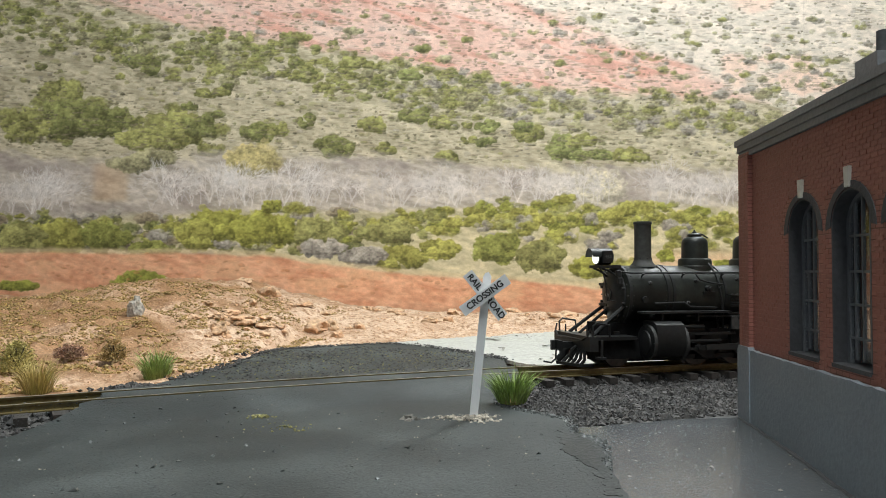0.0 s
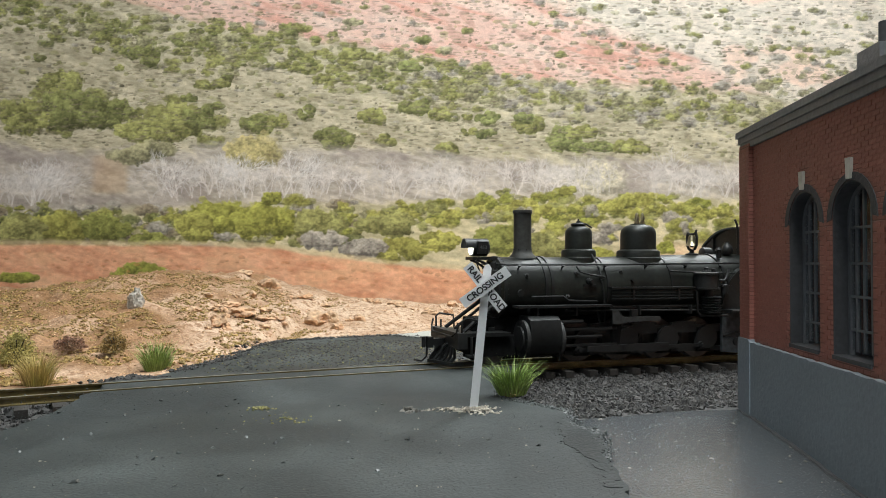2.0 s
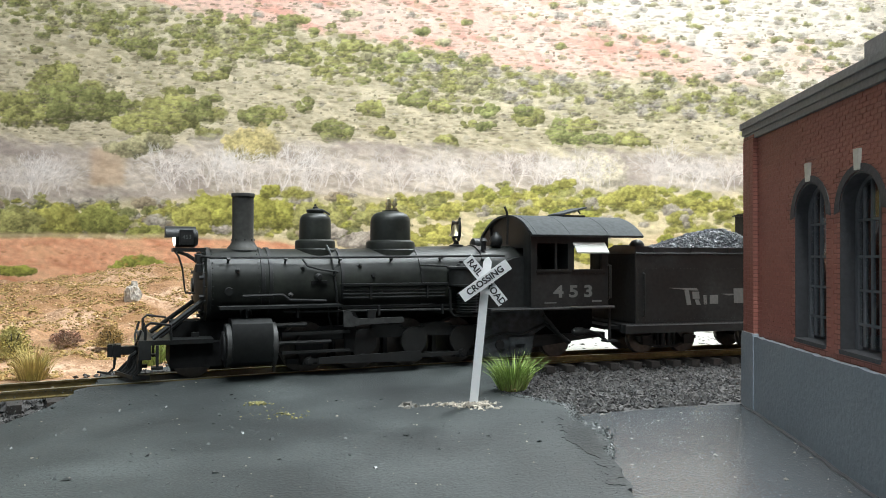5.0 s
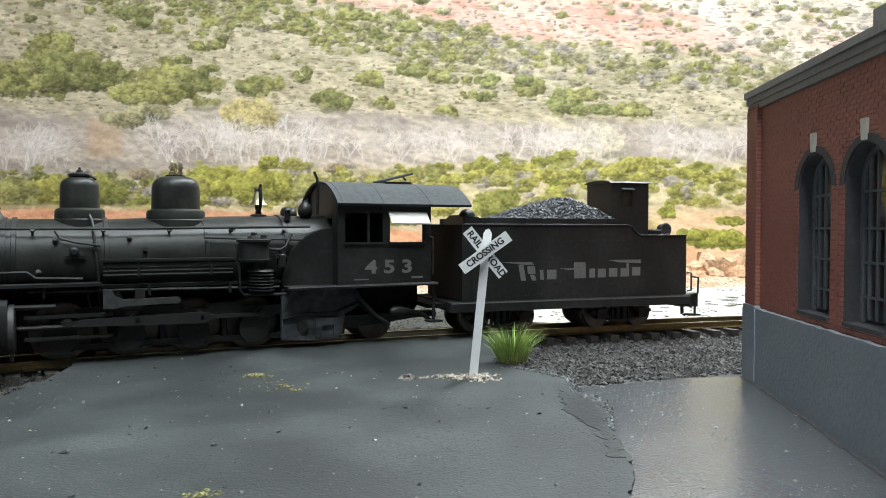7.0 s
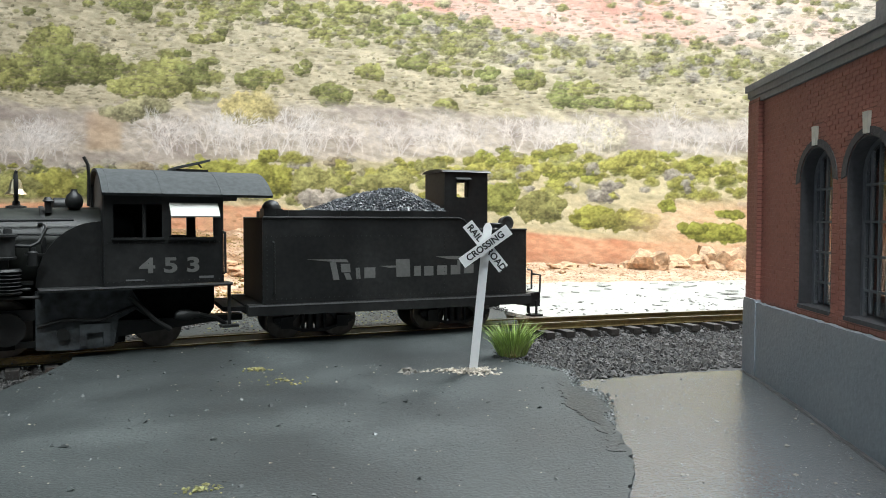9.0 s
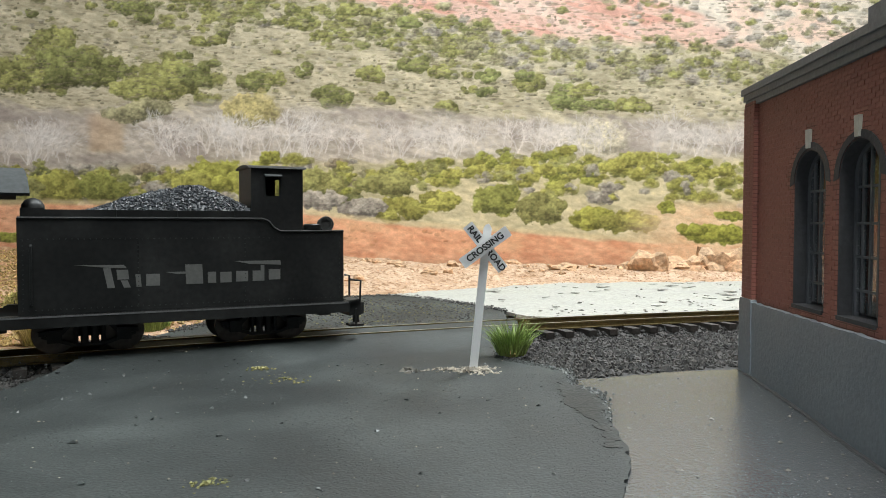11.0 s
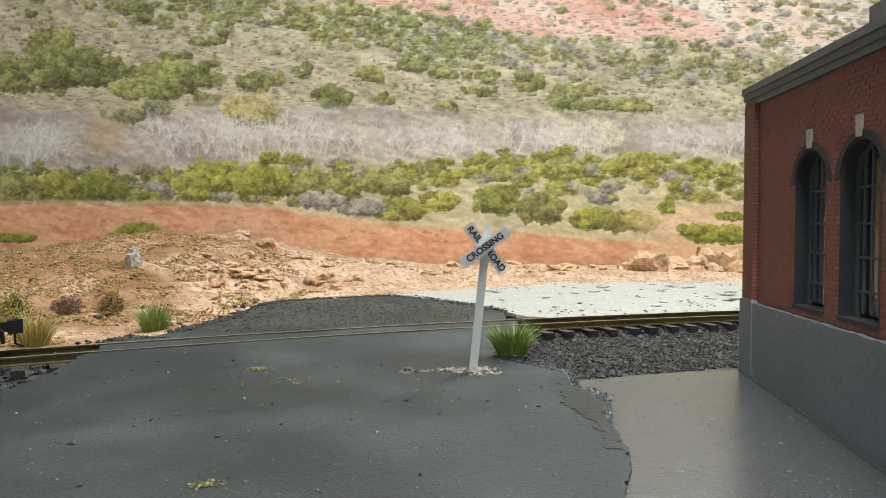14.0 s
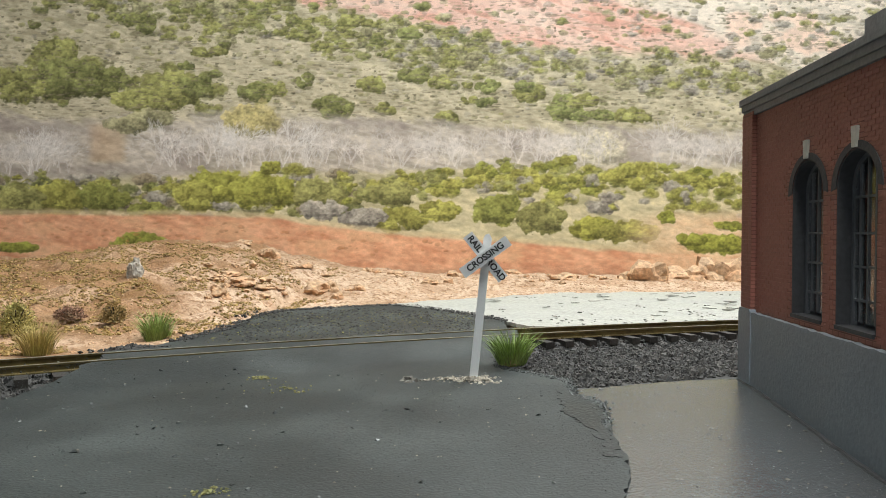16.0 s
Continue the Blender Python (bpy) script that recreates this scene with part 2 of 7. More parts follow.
def sand_material():
    """Tinted plaster and sand: orange-brown grit to the west, pale peach to the east, with blotches and fine grain."""
    m = bpy.data.materials.new("sand")
    m.use_nodes = True
    nt = m.node_tree
    bs = nt.nodes["Principled BSDF"]
    bs.inputs["Roughness"].default_value = 0.92
    bs.inputs["Specular IOR Level"].default_value = 0.2
    co, sep = nt.nodes.new("ShaderNodeTexCoord"), nt.nodes.new("ShaderNodeSeparateXYZ")
    nt.links.new(co.outputs["Object"], sep.inputs[0])

    def grain(scale, detail, lo, hi, a, b):
        n, r = nt.nodes.new("ShaderNodeTexNoise"), nt.nodes.new("ShaderNodeMapRange")
        n.inputs["Scale"].default_value, n.inputs["Detail"].default_value = scale, detail
        r.inputs[1].default_value, r.inputs[2].default_value, r.inputs[3].default_value, r.inputs[4].default_value = lo, hi, a, b
        nt.links.new(co.outputs["Object"], n.inputs["Vector"])
        nt.links.new(n.outputs[0], r.inputs[0])
        return r.outputs[0], n.outputs[0]

    def mixed(fac, c1, c2):
        x = nt.nodes.new("ShaderNodeMix")
        x.data_type = "RGBA"
        for sock, v in ((x.inputs[6], c1), (x.inputs[7], c2)):
            if isinstance(v, tuple):
                sock.default_value = (*v, 1)
            else:
                nt.links.new(v, sock)
        nt.links.new(fac, x.inputs[0])
        return x.outputs[2]
    west = nt.nodes.new("ShaderNodeMapRange")
    west.inputs[1].default_value, west.inputs[2].default_value = -0.05, -0.135
    big, _ = grain(28, 5, 0.40, 0.62, -0.6, 0.6)
    sub = nt.nodes.new("ShaderNodeMath")
    sub.use_clamp = True
    west.inputs[3].default_value, west.inputs[4].default_value = -0.25, 1.15
    nt.links.new(sep.outputs[0], west.inputs[0])
    nt.links.new(west.outputs[0], sub.inputs[0])
    nt.links.new(big, sub.inputs[1])
    blot, _ = grain(75, 6, 0.45, 0.60, 0, 1)
    speck, sp = grain(420, 4, 0.52, 0.62, 0, 0.85)
    fine, fn = grain(1500, 3, 0.3, 0.7, 0.72, 1.25)
    pale = mixed(blot, (0.55, 0.40, 0.28), (0.45, 0.30, 0.195))
    # Real brown pigment, with the light's fade to the west put into its colour.
    brown = mixed(blot, (0.31, 0.178, 0.092), (0.22, 0.122, 0.056))
    both = mixed(sub.outputs[0], pale, brown)
    spotted = mixed(speck, both, (0.25, 0.14, 0.075))
    s = nt.nodes.new("ShaderNodeVectorMath")
    s.operation = "SCALE"
    nt.links.new(spotted, s.inputs[0])
    nt.links.new(fine, s.inputs["Scale"])
    nt.links.new(s.outputs[0], bs.inputs["Base Color"])
    b1, b2 = nt.nodes.new("ShaderNodeBump"), nt.nodes.new("ShaderNodeBump")
    b1.inputs["Strength"].default_value, b1.inputs["Distance"].default_value = 0.9, 0.0012
    b2.inputs["Strength"].default_value, b2.inputs["Distance"].default_value = 0.7, 0.0004
    nt.links.new(sp, b1.inputs["Height"])
    nt.links.new(fn, b2.inputs["Height"])
    nt.links.new(b1.outputs[0], b2.inputs["Normal"])
    nt.links.new(b2.outputs[0], bs.inputs["Normal"])
    return m


M["sand"] = sand_material()

# ---- mesh helpers: sizes of the small models are written in millimetres ----
MM = 0.001


def thing(name, label, category, m=None, group=""):
    ob = new(name)
    ob.empty_display_size = 0.005
    if m:
        ob.matrix_world = m
    return tagged(ob, label, category, group)


def finish(name, bm, mat, parent=None, label="", bevel=0.0, smooth=40, at=None, scale=MM):
    if bevel:
        edges = [e for e in bm.edges if len(e.link_faces) == 2 and e.calc_face_angle(0) > 0.5]
        bmesh.ops.bevel(bm, geom=edges, offset=bevel, segments=2, affect="EDGES", profile=0.6)
    bmesh.ops.recalc_face_normals(bm, faces=bm.faces[:])
    if scale != 1:
        bmesh.ops.scale(bm, vec=(scale,) * 3, verts=bm.verts[:])
    me = bpy.data.meshes.new(name)
    bm.to_mesh(me)
    bm.free()
    me.materials.append(mat)
    if smooth:
        me.shade_smooth()
        me.set_sharp_from_angle(angle=radians(smooth))
    ob = new(name, me)
    if parent:
        ob.parent = parent
    if at:
        ob.location = [c * scale for c in at]
    if label:
        ob["label"] = label
    return ob


def part(name, bm, mat, parent, label="", bevel=0.0, smooth=40, at=None):
    return finish(name, bm, mat, parent, label, bevel, smooth, at)


def box(x0, x1, y0, y1, z0, z1, bm=None):
    bm = bm or bmesh.new()
    vs = [bm.verts.new((x, y, z)) for z in (z0, z1) for y in (y0, y1) for x in (x0, x1)]
    for f in ((0, 1, 3, 2), (4, 6, 7, 5), (0, 4, 5, 1), (2, 3, 7, 6), (0, 2, 6, 4), (1, 5, 7, 3)):
        bm.faces.new([vs[i] for i in f])
    return bm


def ring(bm, centre, u, v, r, n):
    return [bm.verts.new(centre + u * (r * math.cos(2 * math.pi * i / n)) + v * (r * math.sin(2 * math.pi * i / n))) for i in range(n)]


def rod(p0, p1, r0, r1=None, n=16, bm=None):
    bm = bm or bmesh.new()
    p0, p1 = Vector(p0), Vector(p1)
    r1 = r0 if r1 is None else r1
    a = (p1 - p0).normalized()
    u = a.orthogonal().normalized()
    v = a.cross(u)
    A, B = ring(bm, p0, u, v, r0, n), ring(bm, p1, u, v, r1, n)
    for i in range(n):
        bm.faces.new((A[i], A[(i + 1) % n], B[(i + 1) % n], B[i]))
    bm.faces.new(A[::-1])
    bm.faces.new(B)
    return bm


def lathe(profile, origin, axis, n=32, bm=None):
    """profile: pairs (distance along the axis, radius)."""
    bm = bm or bmesh.new()
    o, a = Vector(origin), Vector(axis).normalized()
    u = a.orthogonal().normalized()
    v = a.cross(u)
    rings = [ring(bm, o + a * d, u, v, max(r, 0.01), n) for d, r in profile]
    for A, B in zip(rings, rings[1:]):
        for i in range(n):
            bm.faces.new((A[i], A[(i + 1) % n], B[(i + 1) % n], B[i]))
    bm.faces.new(rings[0][::-1])
    bm.faces.new(rings[-1])
    return bm


def tube(points, r, n=8, bm=None):
    bm = bm or bmesh.new()
    pts = [Vector(p) for p in points]
    last = None
    for i, p in enumerate(pts):
        a = (pts[min(i + 1, len(pts) - 1)] - pts[max(i - 1, 0)]).normalized()
        ref = Vector((0, 1, 0)) if abs(a.y) < 0.9 else Vector((0, 0, 1))
        u = a.cross(ref).normalized()
        v = a.cross(u)
        now = ring(bm, p, u, v, r, n)
        if last:
            for k in range(n):
                bm.faces.new((last[k], last[(k + 1) % n], now[(k + 1) % n], now[k]))
        else:
            bm.faces.new(now[::-1])
        last = now
    bm.faces.new(last)
    return bm


def slab(outline, axis, a, b, bm=None):
    """A flat outline extruded along axis ('x', 'y' or 'z') from a to b; the outline is in the two other axes, in order."""
    bm = bm or bmesh.new()

    def put(p, c):
        return {"x": (c, p[0], p[1]), "y": (p[0], c, p[1]), "z": (p[0], p[1], c)}[axis]
    A, B = [bm.verts.new(put(p, a)) for p in outline], [bm.verts.new(put(p, b)) for p in outline]
    n = len(outline)
    bm.faces.new(A)
    bm.faces.new(B[::-1])
    for i in range(n):
        bm.faces.new((A[i], A[(i + 1) % n], B[(i + 1) % n], B[i]))
    return bm


def words(name, text, size, mat, parent, m, bold=0.0):
    """A line of lettering as a thin mesh, centred; size in millimetres of letter height."""
    cu = bpy.data.curves.new(name, "FONT")
    cu.body, cu.size, cu.align_x, cu.align_y, cu.extrude, cu.offset = text, size * MM * 1.38, "CENTER", "CENTER", 0.00002, bold * MM
    tmp = new(name, cu)
    bpy.context.view_layer.update()
    me = bpy.data.meshes.new_from_object(tmp.evaluated_get(bpy.context.evaluated_depsgraph_get()))
    bpy.data.objects.remove(tmp)
    me.materials.clear()
    me.materials.append(mat)
    ob = new(name, me)
    ob.parent = parent
    ob.matrix_local = m
    return ob


def lumps(count, place, size, seed, flat=0.7):
    """Many small uneven stones in one list: place(rng) gives x, y, z in metres."""
    rng = random.Random(seed)
    verts, faces = [], []
    shape = [(1, 0, 0), (-1, 0, 0), (0, 1, 0), (0, -1, 0), (0, 0, 1), (0, 0, -1)]
    tri = [(0, 2, 4), (2, 1, 4), (1, 3, 4), (3, 0, 4), (2, 0, 5), (1, 2, 5), (3, 1, 5), (0, 3, 5)]
    for _ in range(count):
        p = place(rng)
        if p is None:
            continue
        s = size * rng.uniform(0.45, 1.1) * (1 + 0.9 * rng.random() ** 4)
        e = Euler((rng.uniform(0, 6), rng.uniform(0, 6), rng.uniform(0, 6))).to_matrix()
        k = len(verts)
        for c in shape:
            q = e @ (Vector(c) * rng.uniform(0.65, 1.2) * s)
            verts.append((p[0] + q.x, p[1] + q.y, p[2] + q.z * flat))
        faces += [tuple(k + i for i in f) for f in tri]
    return verts, faces


def stuff(name, vf, mat, label, category, smooth=False):
    me = bpy.data.meshes.new(name)
    me.from_pydata(vf[0], [], vf[1])
    me.materials.append(mat)
    if smooth:
        me.shade_smooth()
    return tagged(new(name, me), label, category, "", "stuff")


# ---- the track's line ----
TRACK_Y, TRACK_TURN, TRACK_BEND, RAIL_TOP = 0.20136, radians(22.37), -1.2767, 0.0027


def on_track(s, lateral=0.0, z=0.0):
    """The place at s metres along the track, lateral metres towards the viewer, and the heading there."""
    a = TRACK_TURN + TRACK_BEND * s
    x = (math.sin(a) - math.sin(TRACK_TURN)) / TRACK_BEND
    y = TRACK_Y - (math.cos(a) - math.cos(TRACK_TURN)) / TRACK_BEND
    return Vector((x + lateral * math.sin(a), y - lateral * math.cos(a), z)), a


TRACK_R = abs(1 / TRACK_BEND)
TRACK_C = Vector((math.sin(TRACK_TURN) * TRACK_R, TRACK_Y - math.cos(TRACK_TURN) * TRACK_R))


def off_track(x, y):
    """Distance from the track's centre line, positive beyond it."""
    return math.hypot(x - TRACK_C.x, y - TRACK_C.y) - TRACK_R


def ease(a, b, v):
    t = min(max((v - a) / (b - a), 0), 1)
    return t * t * (3 - 2 * t)


def road_z(x, y):
    d = abs(off_track(x, y))
    return 0.00245 * (1 - ease(0.008, 0.026, d)) + 0.00025 * noise.noise((x * 40, y * 40, 3)) - 0.04 * max(0.150 - y, 0) * ease(-0.02, 0.021, x)


SAND_EDGE = [(-0.8, 0.02), (-0.3, 0.120), (-0.2, 0.152), (-0.1024, 0.186), (-0.079, 0.191), (-0.0744, 0.205), (-0.0683, 0.232), (-0.0682, 0.268), (-0.062, 0.291),
             (-0.022, 0.315), (0.061, 0.377), (0.154, 0.390), (0.3, 0.40), (0.8, 0.41)]
RIDGE = [(-0.8, 0.012), (-0.257, 0.0150), (-0.22, 0.0170), (-0.19, 0.0215), (-0.165, 0.0262), (-0.116, 0.0246), (-0.10, 0.0180), (-0.06, 0.0102), (0.005, 0.0060), (0.104, 0.0055),
         (0.2, 0.007), (0.8, 0.010)]


def along(table, x):
    for (a, p), (b, q) in zip(table, table[1:]):
        if x <= b:
            return p + (q - p) * (x - a) / (b - a)
    return table[-1][1]


def land_z(x, y):
    e = along(SAND_EDGE, x)
    t = (y - e) / (0.44 - e)
    d = off_track(x, y)
    z = -0.0008 - 0.0003 * ease(0.03, 0.05, -d) - 0.07 * max(0.152 - y, 0) * ease(0.030, 0.044, -d) - 0.0022 * ease(0.070, 0.060, abs(d)) * ease(0.0, 0.01, x) - 0.0014 * ease(0.055, 0.045, -d) * ease(0.008, 0.0, d) * ease(-0.075, -0.085, x)
    if t > 0:
        r = along(RIDGE, x)
        p = noise.noise((x * 55, y * 55, 1.0))
        q = noise.noise((x * 160, y * 160, 5.0))
        h = r * (0.75 * ease(0, 1, t) + 0.25 * min(t, 1))
        k = min(t * 6, 1)
        led = math.floor((h * 1000 + 2.2 * p) / 3.2) * 0.0032
        h = 0.72 * h + 0.28 * max(led, 0)
        crag = 1.3 * abs(noise.noise((x * 90 + 3, y * 60, 8.0))) ** 0.6
        z += h * (1 - 0.45 * ease(1.0, 1.6, t)) + k * (0.0020 * p + 0.0012 * q - 0.0022 * crag + 0.0009 + 0.0006 * noise.noise((x * 420, y * 420, 2))) * min(r / 0.012, 1.2)
    return z


def ground_mesh(name, x0, x1, y0, y1, step, fz, mat):
    nx, ny = int((x1 - x0) / step), int((y1 - y0) / step)
    verts = [(x0 + (x1 - x0) * i / nx, y0 + (y1 - y0) * j / ny, 0) for j in range(ny + 1) for i in range(nx + 1)]
    verts = [(x, y, fz(x, y)) for x, y, _ in verts]
    faces = [(j * (nx + 1) + i, j * (nx + 1) + i + 1, (j + 1) * (nx + 1) + i + 1, (j + 1) * (nx + 1) + i) for j in range(ny) for i in range(nx)]
    me = bpy.data.meshes.new(name)
    me.from_pydata(verts, [], faces)
    me.materials.append(mat)
    me.shade_smooth()
    return new(name, me)


def sheet(name, outline, step, fz, mat, rough_edge=0.0006, thick=0.0012, seed=0):
    """A paved or poured sheet: outline broken up unevenly, filled with a net of points, with a skirt round it."""
    edge = []
    n = len(outline)
    for i in range(n):
        a, b = Vector(outline[i]), Vector(outline[(i + 1) % n])
        k = max(1, int((b - a).length / (step * 0.25)))
        for j in range(k):
            p = a.lerp(b, j / k)
            w = Vector((noise.noise((p.x * 350, p.y * 350, seed)), noise.noise((p.x * 350, p.y * 350, seed + 7))))
            w2 = Vector((noise.noise((p.x * 1500, p.y * 1500, seed)), noise.noise((p.x * 1500, p.y * 1500, seed + 7))))
            edge.append(p + w * rough_edge * 1.6 + w2 * rough_edge * 0.7)
    xs, ys = [p.x for p in edge], [p.y for p in edge]
    pts = list(edge)
    x = min(xs) + step
    while x < max(xs):
        y = min(ys) + step
        while y < max(ys):
            pts.append(Vector((x + random.uniform(-0.2, 0.2) * step, y + random.uniform(-0.2, 0.2) * step)))
            y += step
        x += step
    m = len(edge)
    cv, ce, cf, *_ = geometry.delaunay_2d_cdt(pts, [(i, (i + 1) % m) for i in range(m)], [list(range(m))], 1, 1e-7)
    verts = [(v.x, v.y, fz(v.x, v.y)) for v in cv]
    bm = bmesh.new()
    vs = [bm.verts.new(v) for v in verts]
    for f in cf:
        if len(set(f)) > 2:
            try:
                bm.faces.new([vs[i] for i in f])
            except ValueError:
                pass
    bmesh.ops.recalc_face_normals(bm, faces=bm.faces[:])
    for f in bm.faces:
        if f.normal.z < 0:
            f.normal_flip()
    rim = [e for e in bm.edges if len(e.link_faces) == 1]
    out = bmesh.ops.extrude_edge_only(bm, edges=rim)
    for v in out["geom"]:
        if isinstance(v, bmesh.types.BMVert):
            v.co.z -= thick
    loose = [v for v in bm.verts if not v.link_faces]
    bmesh.ops.delete(bm, geom=loose, context="VERTS")
    me = bpy.data.meshes.new(name)
    bm.to_mesh(me)
    bm.free()
    me.materials.append(mat)
    me.shade_smooth()
    me.set_sharp_from_angle(angle=radians(40))
    return new(name, me)

# ---- the room around the layout ----
def room():
    x0, x1, y0, y1, z0, z1 = -2.2, 2.2, -2.4, 0.75, -1.1, 1.4
    w = 0.1
    for name, b, mat in (("floor", (x0, x1, y0, y1, z0 - w, z0), "roomfloor"), ("ceiling", (x0, x1, y0, y1, z1, z1 + w), "room"),
                         ("wall_north", (x0, x1, y1, y1 + w, z0, z1), "room"), ("wall_south", (x0, x1, y0 - w, y0, z0, z1), "room"),
                         ("wall_west", (x0 - w, x0, y0, y1, z0, z1), "room"), ("wall_east", (x1, x1 + w, y0, y1, z0, z1), "room")):
        ob = finish(name, box(*b), M[mat], scale=1, smooth=0)
        tagged(ob, "plain painted room surface around the model layout", "room", "", "structure")
    ob = finish("layout_base", box(-1.2, 1.2, -0.14, 0.56, -0.11, -0.03), M["fascia"], scale=1, smooth=0)
    tagged(ob, "dark painted wooden base board under the layout", "base board", "", "structure")
    leg = finish("layout_leg", box(-0.04, 0.04, -0.04, 0.04, -1.1, -0.111), M["fascia"], scale=1, smooth=0)
    tagged(leg, "square dark wooden leg under the layout board", "leg", "layout legs")
    leg.location = (-1.0, 0.2, 0)
    copy_thing(leg, pose(1.0, 0.2, 0))


room()


# ---- printed backdrop: a photograph of a scrubby red hillside on a flat panel ----
BACK_Y, PX = 0.52, 0.52 / 1340   # panel's distance; size of one drawing unit on it


def lattice(u, v, seed):
    """Smooth value noise on arrays, 0 to 1."""
    g = np.random.RandomState(seed).rand(128, 128)
    i, j = np.floor(u).astype(int), np.floor(v).astype(int)
    fu, fv = u - i, v - j
    fu, fv = fu * fu * (3 - 2 * fu), fv * fv * (3 - 2 * fv)
    a, b, c, d = g[j % 128, i % 128], g[j % 128, (i + 1) % 128], g[(j + 1) % 128, i % 128], g[(j + 1) % 128, (i + 1) % 128]
    return (a * (1 - fu) + b * fu) * (1 - fv) + (c * (1 - fu) + d * fu) * fv


def layered(u, v, size, seed, octaves=4):
    total, amp, s = 0, 0.5, size
    for o in range(octaves):
        total = total + amp * lattice(u / s + 17.3 * o, v / s + 5.1 * o, seed + o)
        amp, s = amp * 0.5, s * 0.5
    return total / (1 - 0.5 ** octaves)


def srgb(r, g, b):
    return np.array([((c / 255 + 0.055) / 1.055) ** 2.4 for c in (r, g, b)])


def step_up(a, b, v):
    t = np.clip((v - a) / (b - a), 0, 1)
    return t * t * (3 - 2 * t)


def line_y(points, u):
    p = np.array(points, float)
    return np.interp(u, p[:, 0], p[:, 1])


def paint_hillside(U, V):
    """Colours of the print; U runs right and V runs down in drawing units."""
    rng = np.random.RandomState(11)
    C = np.zeros(U.shape + (3,))
    n1, n2, n3 = layered(U, V * 2.2, 160, 1), layered(U - V, V * 2.4 - U * 0.5, 36, 2), layered(U, V * 2.6 - U * 0.4, 14, 3, 3)

    def blend(mask, colour):
        nonlocal C
        C = C + (np.asarray(colour) - C) * mask[..., None]

    def grass(mask, c1, c2):
        t = np.clip(0.5 + 1.2 * (n2 - 0.5) + 1.3 * (n3 - 0.5), 0, 1)[..., None]
        nonlocal C
        C = C + ((srgb(*c1) * (1 - t) + srgb(*c2) * t) - C) * mask[..., None]
    one = np.ones(U.shape)
    grass(one, (154, 145, 121), (196, 187, 161))
    # pale grass lower down
    grass(step_up(270, 330, V), (164, 156, 124), (208, 197, 162))
    # red and pink slopes at the top
    edge = line_y([(-600, -330), (200, -63), (440, -2), (560, 14), (700, 36), (860, 74), (1000, 90), (1200, 100), (1420, 112), (2200, 150)], U) + 26 * (n2 - 0.5)
    red = step_up(10, -12, V - edge)
    grass(red, (202, 168, 154), (214, 184, 170))
    down = V - 0.26 * U + 9 * (n1 - 0.5)
    seams = step_up(0.50, 0.64, layered(U * 0.16, down, 15, 21, 3)) * red
    blend(seams * 0.55, srgb(194, 136, 118))
    gully = step_up(0.58, 0.70, layered(U * 0.9 - V * 0.5, down * 0.45, 18, 23, 3)) * red
    blend(gully * 0.45, srgb(176, 134, 118))
    pale = step_up(0.56, 0.7, layered(U * 0.3, down, 34, 25)) * red
    blend(pale * 0.5, srgb(218, 200, 186))
    far = step_up(-10, 60, U - line_y([(-200, 700), (-73, 880), (60, 1230), (110, 1330), (400, 2200)], V) + 60 * (n2 - 0.5))
    grass(far * 0.85, (188, 184, 170), (219, 210, 196))
    pink = step_up(0.56, 0.66, layered(U, V * 1.8, 120, 31)) * far
    blend(pink * 0.5, srgb(222, 186, 168))

    def clump(x, y, rx, ry, c, strength):
        """One ragged leafy clump with a lit crown and a shaded foot."""
        r = max(rx, ry) * 1.5 + 3
        j0, j1 = np.searchsorted(vs, y - r), np.searchsorted(vs, y + r)
        i0, i1 = np.searchsorted(us, x - r), np.searchsorted(us, x + r)
        if j1 <= j0 or i1 <= i0:
            return
        u, v = U[j0:j1, i0:i1], V[j0:j1, i0:i1]
        d = np.hypot((u - x) / rx, (v - y) / ry)
        e = fleck[j0:j1, i0:i1]
        m = step_up(1.1, 0.85, d + 0.9 * (e - 0.5)) * strength
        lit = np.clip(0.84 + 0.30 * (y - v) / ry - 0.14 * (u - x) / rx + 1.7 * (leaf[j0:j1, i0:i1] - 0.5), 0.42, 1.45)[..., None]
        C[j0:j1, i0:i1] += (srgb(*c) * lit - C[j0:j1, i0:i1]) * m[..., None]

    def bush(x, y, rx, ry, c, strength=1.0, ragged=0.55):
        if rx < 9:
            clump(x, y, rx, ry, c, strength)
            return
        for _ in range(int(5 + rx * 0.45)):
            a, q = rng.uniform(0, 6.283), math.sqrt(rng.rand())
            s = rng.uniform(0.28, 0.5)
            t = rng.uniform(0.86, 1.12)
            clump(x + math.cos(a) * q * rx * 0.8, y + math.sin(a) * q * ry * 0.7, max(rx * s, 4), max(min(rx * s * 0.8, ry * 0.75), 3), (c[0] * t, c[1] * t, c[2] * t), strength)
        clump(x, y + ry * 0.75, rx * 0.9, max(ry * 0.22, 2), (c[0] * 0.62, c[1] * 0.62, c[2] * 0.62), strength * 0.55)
    fleck, leaf = layered(U, V, 8, 41, 3), 0.5 * layered(U, V * 1.2, 11, 43, 3) + 0.5 * layered(U, V * 1.3, 4.2, 47, 2)

    # scattered scrub by zones: count, region, size, colours
    olive, dark, dull, grey, lime = (140, 139, 86), (124, 126, 78), (152, 147, 114), (156, 149, 138), (150, 147, 78)

